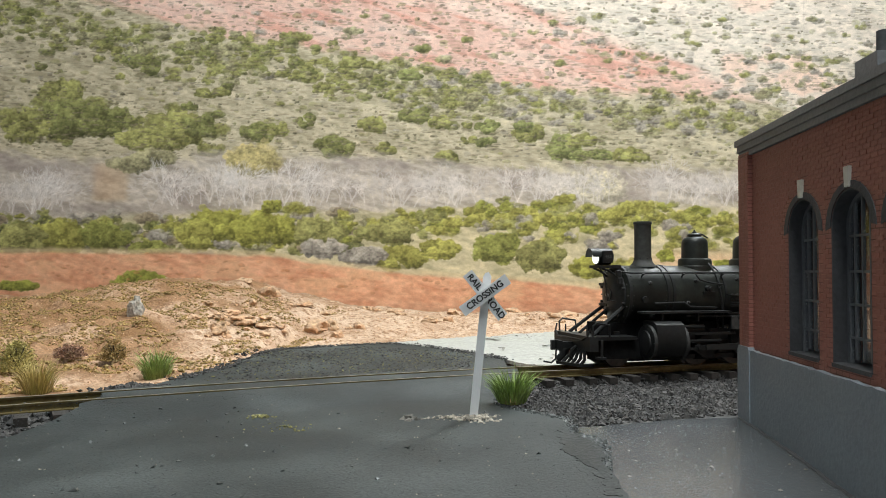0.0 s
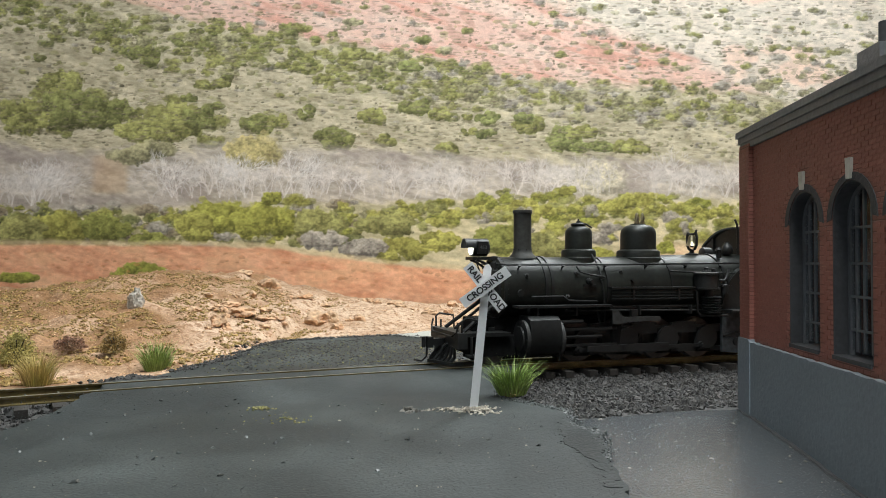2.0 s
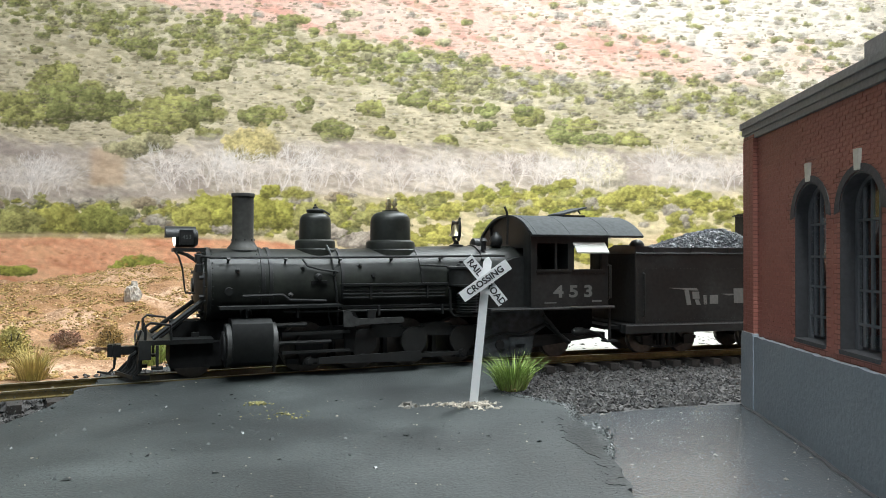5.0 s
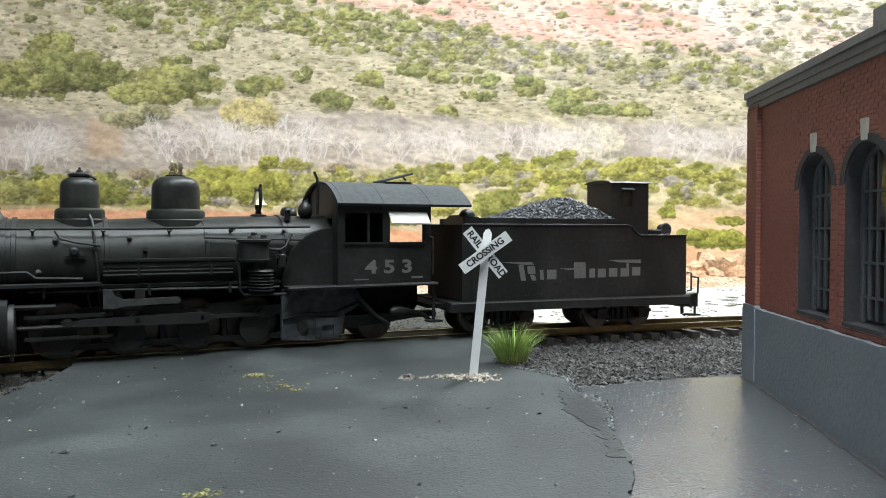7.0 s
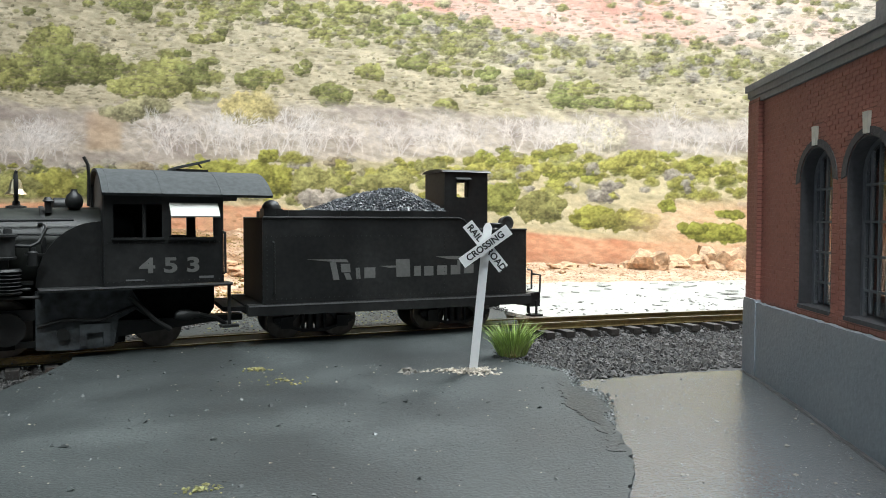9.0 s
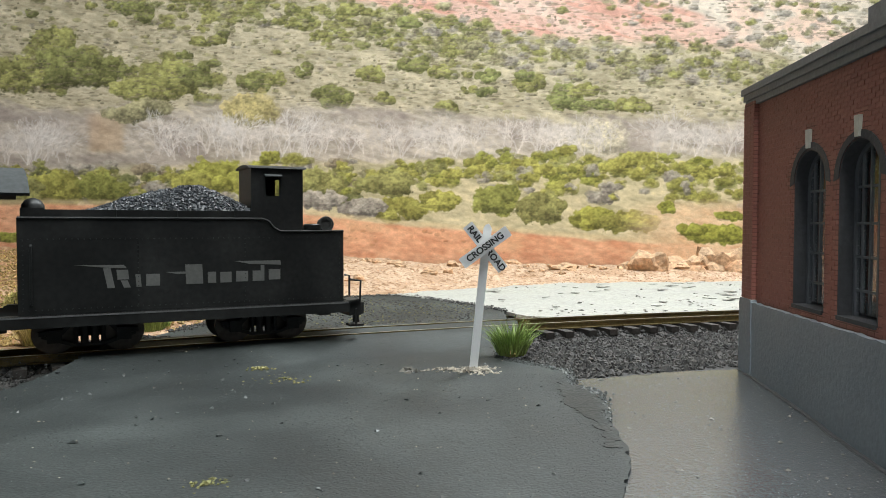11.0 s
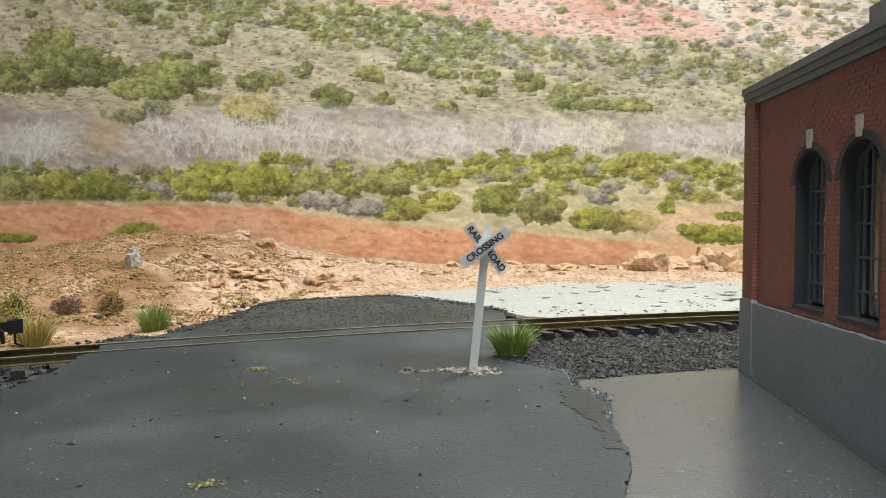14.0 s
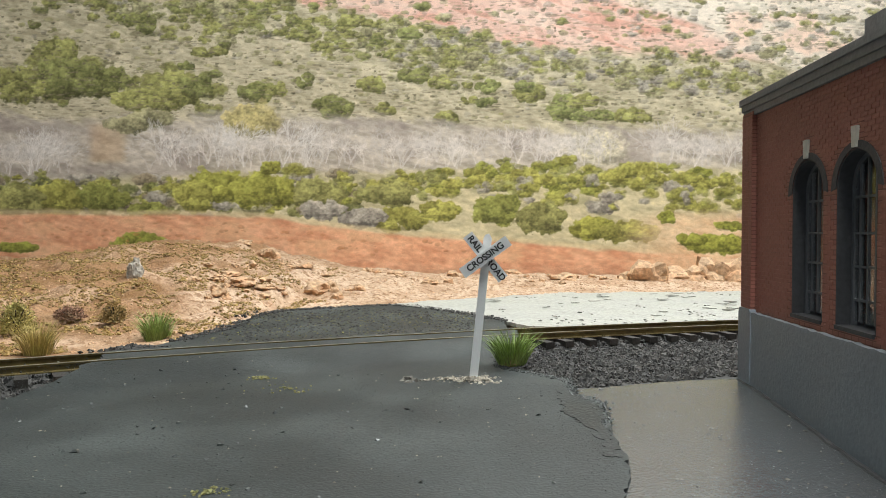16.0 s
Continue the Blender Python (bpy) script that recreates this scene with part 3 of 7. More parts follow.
    def zone(count, u0, u1, mid, spread, r0, r1, colours, strength=0.9):
        for _ in range(count):
            x = rng.uniform(u0, u1)
            y = line_y(mid, np.array([x]))[0] + rng.normal(0, spread)
            r = rng.uniform(r0, r1)
            c = colours[rng.randint(len(colours))]
            bush(x, y, r * rng.uniform(1.0, 1.9), r * rng.uniform(0.6, 0.9), c, strength * rng.uniform(0.55, 1.0))
    zone(700, -500, 1900, [(-500, -200), (1000, 30), (1900, 20)], 60, 2, 7, [dull, olive, grey], 0.6)
    zone(230, 980, 1900, [(900, -40), (1300, 40), (1900, 20)], 70, 3, 9, [dull, grey, olive], 0.7)
    zone(800, -500, 860, [(-500, -190), (0, -40), (250, 12), (520, 42), (700, 70), (860, 96)], 24, 4, 11, [olive, dark, olive, dull], 0.9)
    zone(420, 700, 1900, [(700, 92), (900, 110), (1150, 128), (1330, 145), (1900, 170)], 20, 4, 12, [dull, olive, grey], 0.75)
    zone(1500, -500, 1900, [(-500, 40), (300, 90), (800, 140), (1300, 175), (1900, 200)], 60, 1.5, 5, [dull, grey, olive, dark], 0.7)
    zone(60, -500, 380, [(-500, 150), (0, 130), (380, 160)], 28, 9, 22, [olive, dark, olive], 0.9)
    big = [(250, 45, 27, 24), (205, 65, 11, 7), (60, 48, 13, 8), (100, 96, 40, 24), (110, 140, 48, 40), (40, 155, 40, 32), (180, 145, 42, 32), (300, 160, 60, 30), (350, 155, 30, 22), (265, 180, 60, 18),
           (330, 118, 14, 9), (373, 94, 30, 8), (455, 165, 30, 20), (490, 160, 20, 14), (538, 145, 18, 16), (655, 152, 26, 13), (590, 192, 34, 20), (680, 193, 18, 14), (735, 133, 28, 14), (777, 147, 20, 13)]
    for i, (x, y, rx, ry) in enumerate(big):
        bush(x, y, rx, ry, (dark, olive)[i % 2])
    more = [(825, 152, 11, 8), (862, 156, 20, 14), (830, 178, 14, 9), (860, 182, 18, 10), (935, 165, 26, 16), (1005, 190, 34, 22), (1030, 180, 26, 12), (1070, 205, 20, 9), (1118, 205, 32, 12), (1045, 205, 40, 8),
            (795, 210, 26, 14), (925, 155, 20, 10), (620, 40, 30, 10), (720, 62, 26, 9)]
    for i, (x, y, rx, ry) in enumerate(more):
        bush(x, y, rx, ry, (olive, (130, 134, 84))[i % 2])
    # thin shadow streaks of tufts and rills lying along the slope
    for _ in range(5200):
        x, y = rng.uniform(-90, 1640), rng.uniform(-100, 222)
        t = rng.uniform(0.8, 1.02)
        clump(x, y, rng.uniform(3.0, 9.0), rng.uniform(0.8, 1.5), (136 * t, 126 * t, 104 * t), rng.uniform(0.2, 0.6))
    for _ in range(3200):
        x, y = rng.uniform(-130, 1700), rng.uniform(-260, 215)
        t = rng.uniform(0.75, 1.0)
        clump(x, y, rng.uniform(1.6, 4.5), rng.uniform(1.2, 2.4), (128 * t, 122 * t, 96 * t), rng.uniform(0.35, 0.85))
    # belt of bare cottonwoods
    top = line_y([(-500, 190), (0, 200), (130, 215), (220, 205), (560, 200), (900, 225), (1310, 230), (1900, 240)], U) + 30 * (n2 - 0.5)
    low = line_y([(-500, 320), (0, 325), (300, 312), (700, 306), (1000, 300), (1310, 296), (1900, 300)], U) + 20 * (n2 - 0.5)
    belt = step_up(-6, 14, V - top) * step_up(6, -10, V - low)
    bare = step_up(40, 20, np.abs(U - 190)) * step_up(40, 26, np.abs(V - 255))
    grass(belt * 0.8 * (1 - 0.8 * bare), (150, 140, 132), (196, 187, 176))
    blend(step_up(0.5, 0.68, layered(U, V, 70, 51)) * belt * 0.45, srgb(140, 128, 124))
    blend(step_up(22, 0, np.abs(V - 305)) * step_up(320, 200, U) * 0.5, srgb(136, 126, 122))
    blend(bare * 0.6, srgb(172, 146, 124))
    bush(440, 214, 52, 32, (178, 166, 116), 0.5, 0.8)
    bush(1055, 262, 60, 30, (204, 196, 170), 0.2, 0.8)
    for x, y in ((250, 215), (225, 222), (270, 210)):
        bush(x, y, 36, 14, dull, 0.8)

    du = us[1] - us[0]

    def stroke(x0, y0, x1, y1, c, w, a):
        k = int(max(abs(x1 - x0), abs(y1 - y0)) / du * 1.5) + 2
        t = np.linspace(0, 1, k)
        for o in np.arange(0, max(w, 0.1), du):
            i = np.round((x0 + (x1 - x0) * t + o - us[0]) / du).astype(int)
            j = np.round((y0 + (y1 - y0) * t - vs[0]) / du).astype(int)
            ok = (i >= 0) & (i < len(us)) & (j >= 0) & (j < len(vs))
            C[j[ok], i[ok]] += (srgb(*c) - C[j[ok], i[ok]]) * a

    def limb(x, y, ang, length, depth, c, w):
        x1, y1 = x + math.cos(ang) * length, y - math.sin(ang) * length
        stroke(x, y, x1, y1, c, w, 0.42 if depth > 1 else 0.28)
        if depth:
            for k in range(rng.randint(2, 4)):
                limb(x1, y1, ang + rng.uniform(-0.75, 0.75), length * rng.uniform(0.55, 0.85), depth - 1, c, w * 0.6)
    for _ in range(210):
        x = rng.uniform(-120, 1660)
        y = line_y([(-500, 318), (300, 296), (700, 292), (1310, 288), (1900, 290)], np.array([x]))[0] + rng.uniform(-8, 8)
        if 120 < x < 240:
            continue
        v = rng.uniform(0.93, 1.08)
        c = (196 * v, 189 * v, 182 * v)
        for _ in range(rng.randint(1, 4)):
            limb(x, y, rng.uniform(1.0, 2.1), rng.uniform(12, 23), 4, c, 1.3)
    for x in (50, 60, 300, 385, 430, 500, 540):
        for _ in range(4):
            limb(x, 296 if x > 100 else 312, rng.uniform(0.9, 2.2), 27, 4, (208, 203, 198), 1.6)
    # lower belt of green bushes
    zone(70, -500, 700, [(-500, 318), (700, 325)], 9, 6, 14, [olive, dull, grey], 0.85)
    zone(260, -500, 640, [(-500, 350), (300, 345), (640, 350)], 17, 6, 17, [lime, olive, (126, 128, 76), grey, (118, 120, 78), (142, 130, 108), dull, grey], 0.9)
    zone(220, 600, 1320, [(600, 345), (800, 318), (1000, 314), (1320, 318)], 13, 5, 15, [lime, (140, 142, 70), olive, (162, 158, 84)], 0.85)
    zone(70, 800, 1900, [(800, 345), (1100, 350), (1900, 345)], 16, 7, 16, [lime, (150, 148, 78), grey], 0.8)
    zone(90, 1320, 1900, [(1320, 325), (1900, 330)], 20, 8, 18, [lime, olive], 0.85)
    clumps = [(100, 355, 60, 24), (185, 352, 45, 24), (30, 358, 45, 24), (385, 335, 60, 24), (345, 350, 42, 26), (260, 375, 34, 12), (560, 345, 48, 22), (470, 340, 50, 26), (710, 390, 46, 20), (640, 385, 40, 16),
              (690, 345, 40, 18), (570, 372, 36, 14), (780, 372, 34, 16), (880, 370, 40, 28), (960, 385, 46, 24), (1050, 405, 42, 18), (1110, 410, 50, 16), (1180, 385, 16, 9), (1270, 430, 50, 14), (480, 298, 20, 12)]
    for i, (x, y, rx, ry) in enumerate(clumps):
        bush(x, y, rx, ry, (lime, (132, 134, 72), (138, 136, 84), (146, 145, 72))[i % 4] if i not in (9, 11) else grey)
    # red earth
    soil = line_y([(-500, 385), (0, 379), (250, 381), (460, 384), (560, 397), (700, 416), (850, 424), (1000, 436), (1130, 446), (1900, 470)], U) + 7 * (n2 - 0.5)
    sm = step_up(-3, 5, V - soil)
    grass(sm, (192, 136, 104), (216, 168, 134))
    blend(step_up(0.52, 0.68, layered(U * 0.5, V * 2.2, 40, 61)) * sm * 0.5, srgb(212, 172, 134))
    blend(step_up(7, 0, np.abs(V - soil + 3)) * 0.55, srgb(206, 186, 146))
    warm = step_up(1080, 1220, U) * step_up(365, 395, V)
    grass(warm * 0.8, (204, 166, 130), (224, 198, 164))
    for x, y, rx, ry in ((1180, 385, 18, 10), (1270, 432, 52, 14), (1290, 400, 26, 8), (250, 430, 44, 15), (30, 440, 36, 8), (1220, 425, 30, 10)):
        bush(x, y, rx, ry, (140, 142, 66), 0.95)
    zone(120, -300, 900, [(-300, 410), (300, 405), (900, 450)], 10, 1.5, 4, [(178, 120, 80), (160, 110, 70)], 0.5)
    C *= (0.85 + 0.32 * layered(U, V * 1.5, 7, 71, 2) + 0.06 * (rng.rand(*U.shape) - 0.5))[..., None] * np.array([1.12, 1.12, 1.12])
    # the join between two printed sheets
    C *= (1 - 0.12 * step_up(1.6, 0.4, np.abs(U - 1430)) * step_up(340, 300, V))[..., None]
    return np.clip(C, 0.004, 0.85)


PRINT_STEP = 1.1
us, vs = np.arange(-90, 1640, PRINT_STEP), np.arange(-160, 495, PRINT_STEP)


def print_material():
    m = bpy.data.materials.new("printed_paper")
    m.use_nodes = True
    nt = m.node_tree
    bs = nt.nodes["Principled BSDF"]
    at = nt.nodes.new("ShaderNodeAttribute")
    at.attribute_name = "ink"
    no, mr, sc = nt.nodes.new("ShaderNodeTexNoise"), nt.nodes.new("ShaderNodeMapRange"), nt.nodes.new("ShaderNodeVectorMath")
    co = nt.nodes.new("ShaderNodeTexCoord")
    nt.links.new(co.outputs["Object"], no.inputs["Vector"])
    no.inputs["Scale"].default_value, no.inputs["Detail"].default_value = 1300, 4
    mr.inputs[1].default_value, mr.inputs[2].default_value, mr.inputs[3].default_value, mr.inputs[4].default_value = 0.3, 0.7, 0.9, 1.1
    sc.operation = "SCALE"
    nt.links.new(no.outputs[0], mr.inputs[0])
    nt.links.new(at.outputs["Color"], sc.inputs[0])
    nt.links.new(mr.outputs[0], sc.inputs["Scale"])
    nt.links.new(sc.outputs[0], bs.inputs["Base Color"])
    bs.inputs["Roughness"].default_value = 0.7
    bs.inputs["Specular IOR Level"].default_value = 0.2
    return m


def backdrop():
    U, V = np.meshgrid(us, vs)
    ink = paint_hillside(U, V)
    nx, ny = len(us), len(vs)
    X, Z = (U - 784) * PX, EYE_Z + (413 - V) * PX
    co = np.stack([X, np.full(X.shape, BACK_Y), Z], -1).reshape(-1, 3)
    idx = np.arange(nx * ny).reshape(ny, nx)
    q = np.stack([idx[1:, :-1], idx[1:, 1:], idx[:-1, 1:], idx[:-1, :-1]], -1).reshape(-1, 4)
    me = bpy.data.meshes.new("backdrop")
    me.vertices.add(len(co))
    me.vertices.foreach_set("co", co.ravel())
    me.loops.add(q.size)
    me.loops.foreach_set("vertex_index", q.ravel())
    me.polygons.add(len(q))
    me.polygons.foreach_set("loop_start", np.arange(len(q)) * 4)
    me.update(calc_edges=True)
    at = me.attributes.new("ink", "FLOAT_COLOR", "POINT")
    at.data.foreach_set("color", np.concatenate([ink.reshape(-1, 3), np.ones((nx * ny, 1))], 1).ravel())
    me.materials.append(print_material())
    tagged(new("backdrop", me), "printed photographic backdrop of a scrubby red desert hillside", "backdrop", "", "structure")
    ob = finish("backdrop_board", box(-1.0, 1.0, BACK_Y + 0.003, BACK_Y + 0.012, -0.006, 0.31), M["room"], scale=1, smooth=0)
    tagged(ob, "plain board carrying the printed backdrop behind the layout", "board", "", "structure")


backdrop()

# ---- ground ----
land = ground_mesh("ground", -0.45, 0.45, -0.13, 0.516, 0.0022, land_z, M["sand"])
tagged(land, "modelled sandy orange desert ground rising to a low eroded bank", "ground", "", "structure")

road_outline = [(-0.30, -0.12), (-0.30, 0.035), (-0.16, 0.105), (-0.105, 0.124), (-0.079, 0.134), (-0.0745, 0.150), (-0.0755, 0.165), (-0.0790, 0.178), (-0.0800, 0.190),
                (-0.0744, 0.207), (-0.0683, 0.232), (-0.0682, 0.270), (-0.062, 0.291), (-0.045, 0.303), (-0.022, 0.316), (-0.008, 0.305), (0.006, 0.285), (0.0207, 0.258), (0.0200, 0.235), (0.021, 0.214),
                (0.020, 0.196), (0.0135, 0.180), (0.0125, 0.168), (0.0195, 0.160), (0.0255, 0.1532), (0.0252, 0.1412), (0.0286, 0.1353), (0.0265, 0.1194), (0.0262, 0.1051), (0.0216, 0.0890), (0.0235, 0.06), (0.026, -0.12)]
road = sheet("road", road_outline, 0.0035, road_z, M["asphalt"], 0.0005, 0.0050, 1)
tagged(road, "dark grey textured asphalt road crossing the track", "road", "", "structure")


# The road's darker base layer, laid thinly on top along its broken edge.
patch = sheet("road_patch", [(0.0215, 0.1435), (0.0246, 0.1408), (0.0277, 0.1350), (0.0258, 0.1196), (0.0254, 0.1060), (0.0238, 0.1065), (0.0232, 0.1195), (0.0210, 0.1290), (0.0220, 0.1365)], 0.0015,
              lambda x, y: road_z(x, y) + 0.00010, M["base_coat"], 0.0010, 0.00009, 3)
tagged(patch, "darker asphalt base layer at the broken road edge", "road patch", "", "structure")


def apron_z(x, y):
    return -0.0005 - 0.040 * max(0.150 - y, 0) + 0.0002 * noise.noise((x * 60, y * 60, 9))


apron = sheet("apron", [(0.0235, 0.146), (0.040, 0.1515), (0.058, 0.1575), (0.066, 0.1580), (0.070, 0.140), (0.066, 0.08), (0.06, -0.12), (0.017, -0.12), (0.015, 0.05), (0.017, 0.09), (0.021, 0.13)],
              0.004, apron_z, M["apron"], 0.0007, 0.0010, 5)
tagged(apron, "smooth light grey concrete apron beside the brick building", "pavement", "", "structure")

wash = sheet("dry_wash", [(-0.024, 0.318), (-0.006, 0.300), (0.010, 0.282), (0.022, 0.256), (0.03, 0.240), (0.06, 0.236), (0.10, 0.247), (0.20, 0.27), (0.35, 0.29), (0.40, 0.39), (0.28, 0.40), (0.154, 0.393),
             (0.10, 0.385), (0.061, 0.380), (0.02, 0.350)], 0.004, lambda x, y: 0.0001 + 0.0007 * noise.noise((x * 70, y * 70, 4)) + 0.0003 * noise.noise((x * 300, y * 300, 4)), M["plaster"], 0.0016, 0.0012, 9)
tagged(wash, "pale grey-white plaster dry wash with cracked flakes", "dry wash", "", "structure")


# ---- track ----
def bed_z(d):
    return -0.0016 + 0.0011 * (1 - ease(0.0085, 0.0130, abs(d)))


def ballast_bed(s0, s1, name, near):
    verts, faces = [], []
    n, m = int((s1 - s0) / 0.003), 24
    for i in range(n + 1):
        for j in range(m + 1):
            lat = -0.022 + (0.022 + near) * j / m
            p, _ = on_track(s0 + (s1 - s0) * i / n, lat)
            verts.append((p.x, p.y, bed_z(lat) + 0.0004 * noise.noise((p.x * 130, p.y * 130, 0))))
    for i in range(n):
        for j in range(m):
            k = i * (m + 1) + j
            faces.append((k, k + 1, k + m + 2, k + m + 1))
    me = bpy.data.meshes.new(name)
    me.from_pydata(verts, [], faces)
    me.materials.append(M["ballast_bed"])
    me.shade_smooth()
    return tagged(new(name, me), "dark cinder ballast bed under the rails", "ballast", "", "structure")


ballast_bed(0.002, 0.30, "ballast_bed", 0.062)
ballast_bed(-0.30, -0.080, "ballast_bed", 0.048)


def ballast_place(s0, s1, near, beyond):
    def place(rng):
        s, lat = rng.uniform(s0, s1), rng.uniform(-beyond, near)
        p, _ = on_track(s, lat)
        return p.x, p.y, bed_z(lat) + 0.0001
    return place


stuff("ballast", lumps(21000, ballast_place(0.002, 0.16, 0.056, 0.018), 0.00058, 3, 1.0), M["stone"], "loose dark and grey cinder ballast beside the rails", "ballast")
stuff("ballast", lumps(11000, ballast_place(-0.17, -0.081, 0.046, 0.012), 0.0007, 4, 1.0), M["stone"], "loose dark cinder ballast beside the track end of the road", "ballast")

track = thing("track", "narrow gauge model track with brown rails, wooden ties and spikes", "track")


HEAD_SEC = [(-0.36, 2.68), (0.36, 2.68), (0.34, 2.74), (-0.34, 2.74)]
RAIL_SEC = [(-0.75, 0.9), (0.75, 0.9), (0.75, 1.1), (0.18, 1.3), (0.18, 2.25), (0.42, 2.35), (0.42, 2.7), (-0.42, 2.7), (-0.42, 2.35), (-0.18, 2.25), (-0.18, 1.3), (-0.75, 1.1)]


def rail_mesh(lat, sec):
    bm = bmesh.new()
    last = None
    for i in range(161):
        s = -0.35 + 0.70 * i / 160
        now = []
        for a, z in sec:
            p, _ = on_track(s, (lat + a) * MM)
            now.append(bm.verts.new((p.x, p.y, z * MM)))
        if last:
            for k in range(len(sec)):
                bm.faces.new((last[k], last[(k + 1) % len(sec)], now[(k + 1) % len(sec)], now[k]))
        last = now
    return bm


for lat in (-5.25, 5.25):
    finish("rail", rail_mesh(lat, RAIL_SEC), M["rail"], track, "brown weathered metal rail", 0, 30, None, 1)
    finish("railhead", rail_mesh(lat, HEAD_SEC), M["railhead"], track, "polished running surface of the rail", 0, 30, None, 1)
tie0 = None
rng = random.Random(5)
for k in range(-44, 45):
    s = k * 0.0066
    if -0.083 < s < 0.021:
        continue
    p, a = on_track(s)
    if tie0 is None:
        tie0 = finish("tie", box(-1.25, 1.25, -11.6, 11.6, -0.7, 0.95), M["tie"], track, "", 0.12)
        ob = tie0
    else:
        ob = new("tie", tie0.data)
        ob.parent = track
    ob.matrix_local = Matrix.Translation((p.x + rng.uniform(-.0003, .0003), p.y, 0)) @ Matrix.Rotation(a + rng.uniform(-0.03, 0.03), 4, "Z")
spike0 = None
for k in range(3, 26):
    for lat in (-6.2, -4.3, 4.3, 6.2):
        p, a = on_track(k * 0.0066, lat * MM, 0.00105)
        if spike0 is None:
            spike0 = finish("spike", box(-0.35, 0.35, -0.3, 0.3, -0.1, 0.3), M["rail"], track, "", 0.06)
            ob = spike0
        else:
            ob = new("spike", spike0.data)
            ob.parent = track
        ob.matrix_local = Matrix.Translation(p) @ Matrix.Rotation(a, 4, "Z")


# ---- the brick building ----
WALL_L, WALL_H, WALL_T = 236.0, 55.5, 4.4
WIN_X = [29.8 + 17.2 * i for i in range(11)]
WIN_HW, SILL, SPRING, ARCH = 6.3, 16.2, 37.6, 43.2


def arch_points(cx, hw, spring, top, n=14):
    return [(cx - hw * math.cos(math.pi * i / n), spring + (top - spring) * math.sin(math.pi * i / n)) for i in range(n + 1)]


def arched_wall(length, y):
    bm = bmesh.new()

    def quad(*pts):
        bm.faces.new([bm.verts.new((px, y, pz)) for px, pz in pts])
    x = 0
    for cx in WIN_X:
        a, b = cx - WIN_HW, cx + WIN_HW
        quad((x, SILL), (a, SILL), (a, SPRING), (x, SPRING))
        quad((x, SPRING), (a, SPRING), (a, WALL_H), (x, WALL_H))
        arc = arch_points(cx, WIN_HW, SPRING, ARCH)
        for p, q in zip(arc, arc[1:]):
            quad(p, q, (q[0], WALL_H), (p[0], WALL_H))
        x = b
    quad((x, SILL), (length, SILL), (length, SPRING), (x, SPRING))
    quad((x, SPRING), (length, SPRING), (length, WALL_H), (x, WALL_H))
    quad((0, 12), (length, 12), (length, SILL), (0, SILL))
    bmesh.ops.remove_doubles(bm, verts=bm.verts[:], dist=0.01)
    return bm


def thicken(ob, t, off=-1):
    mod = ob.modifiers.new("thickness", "SOLIDIFY")
    mod.thickness, mod.offset, mod.use_even_offset = t * MM, off, True


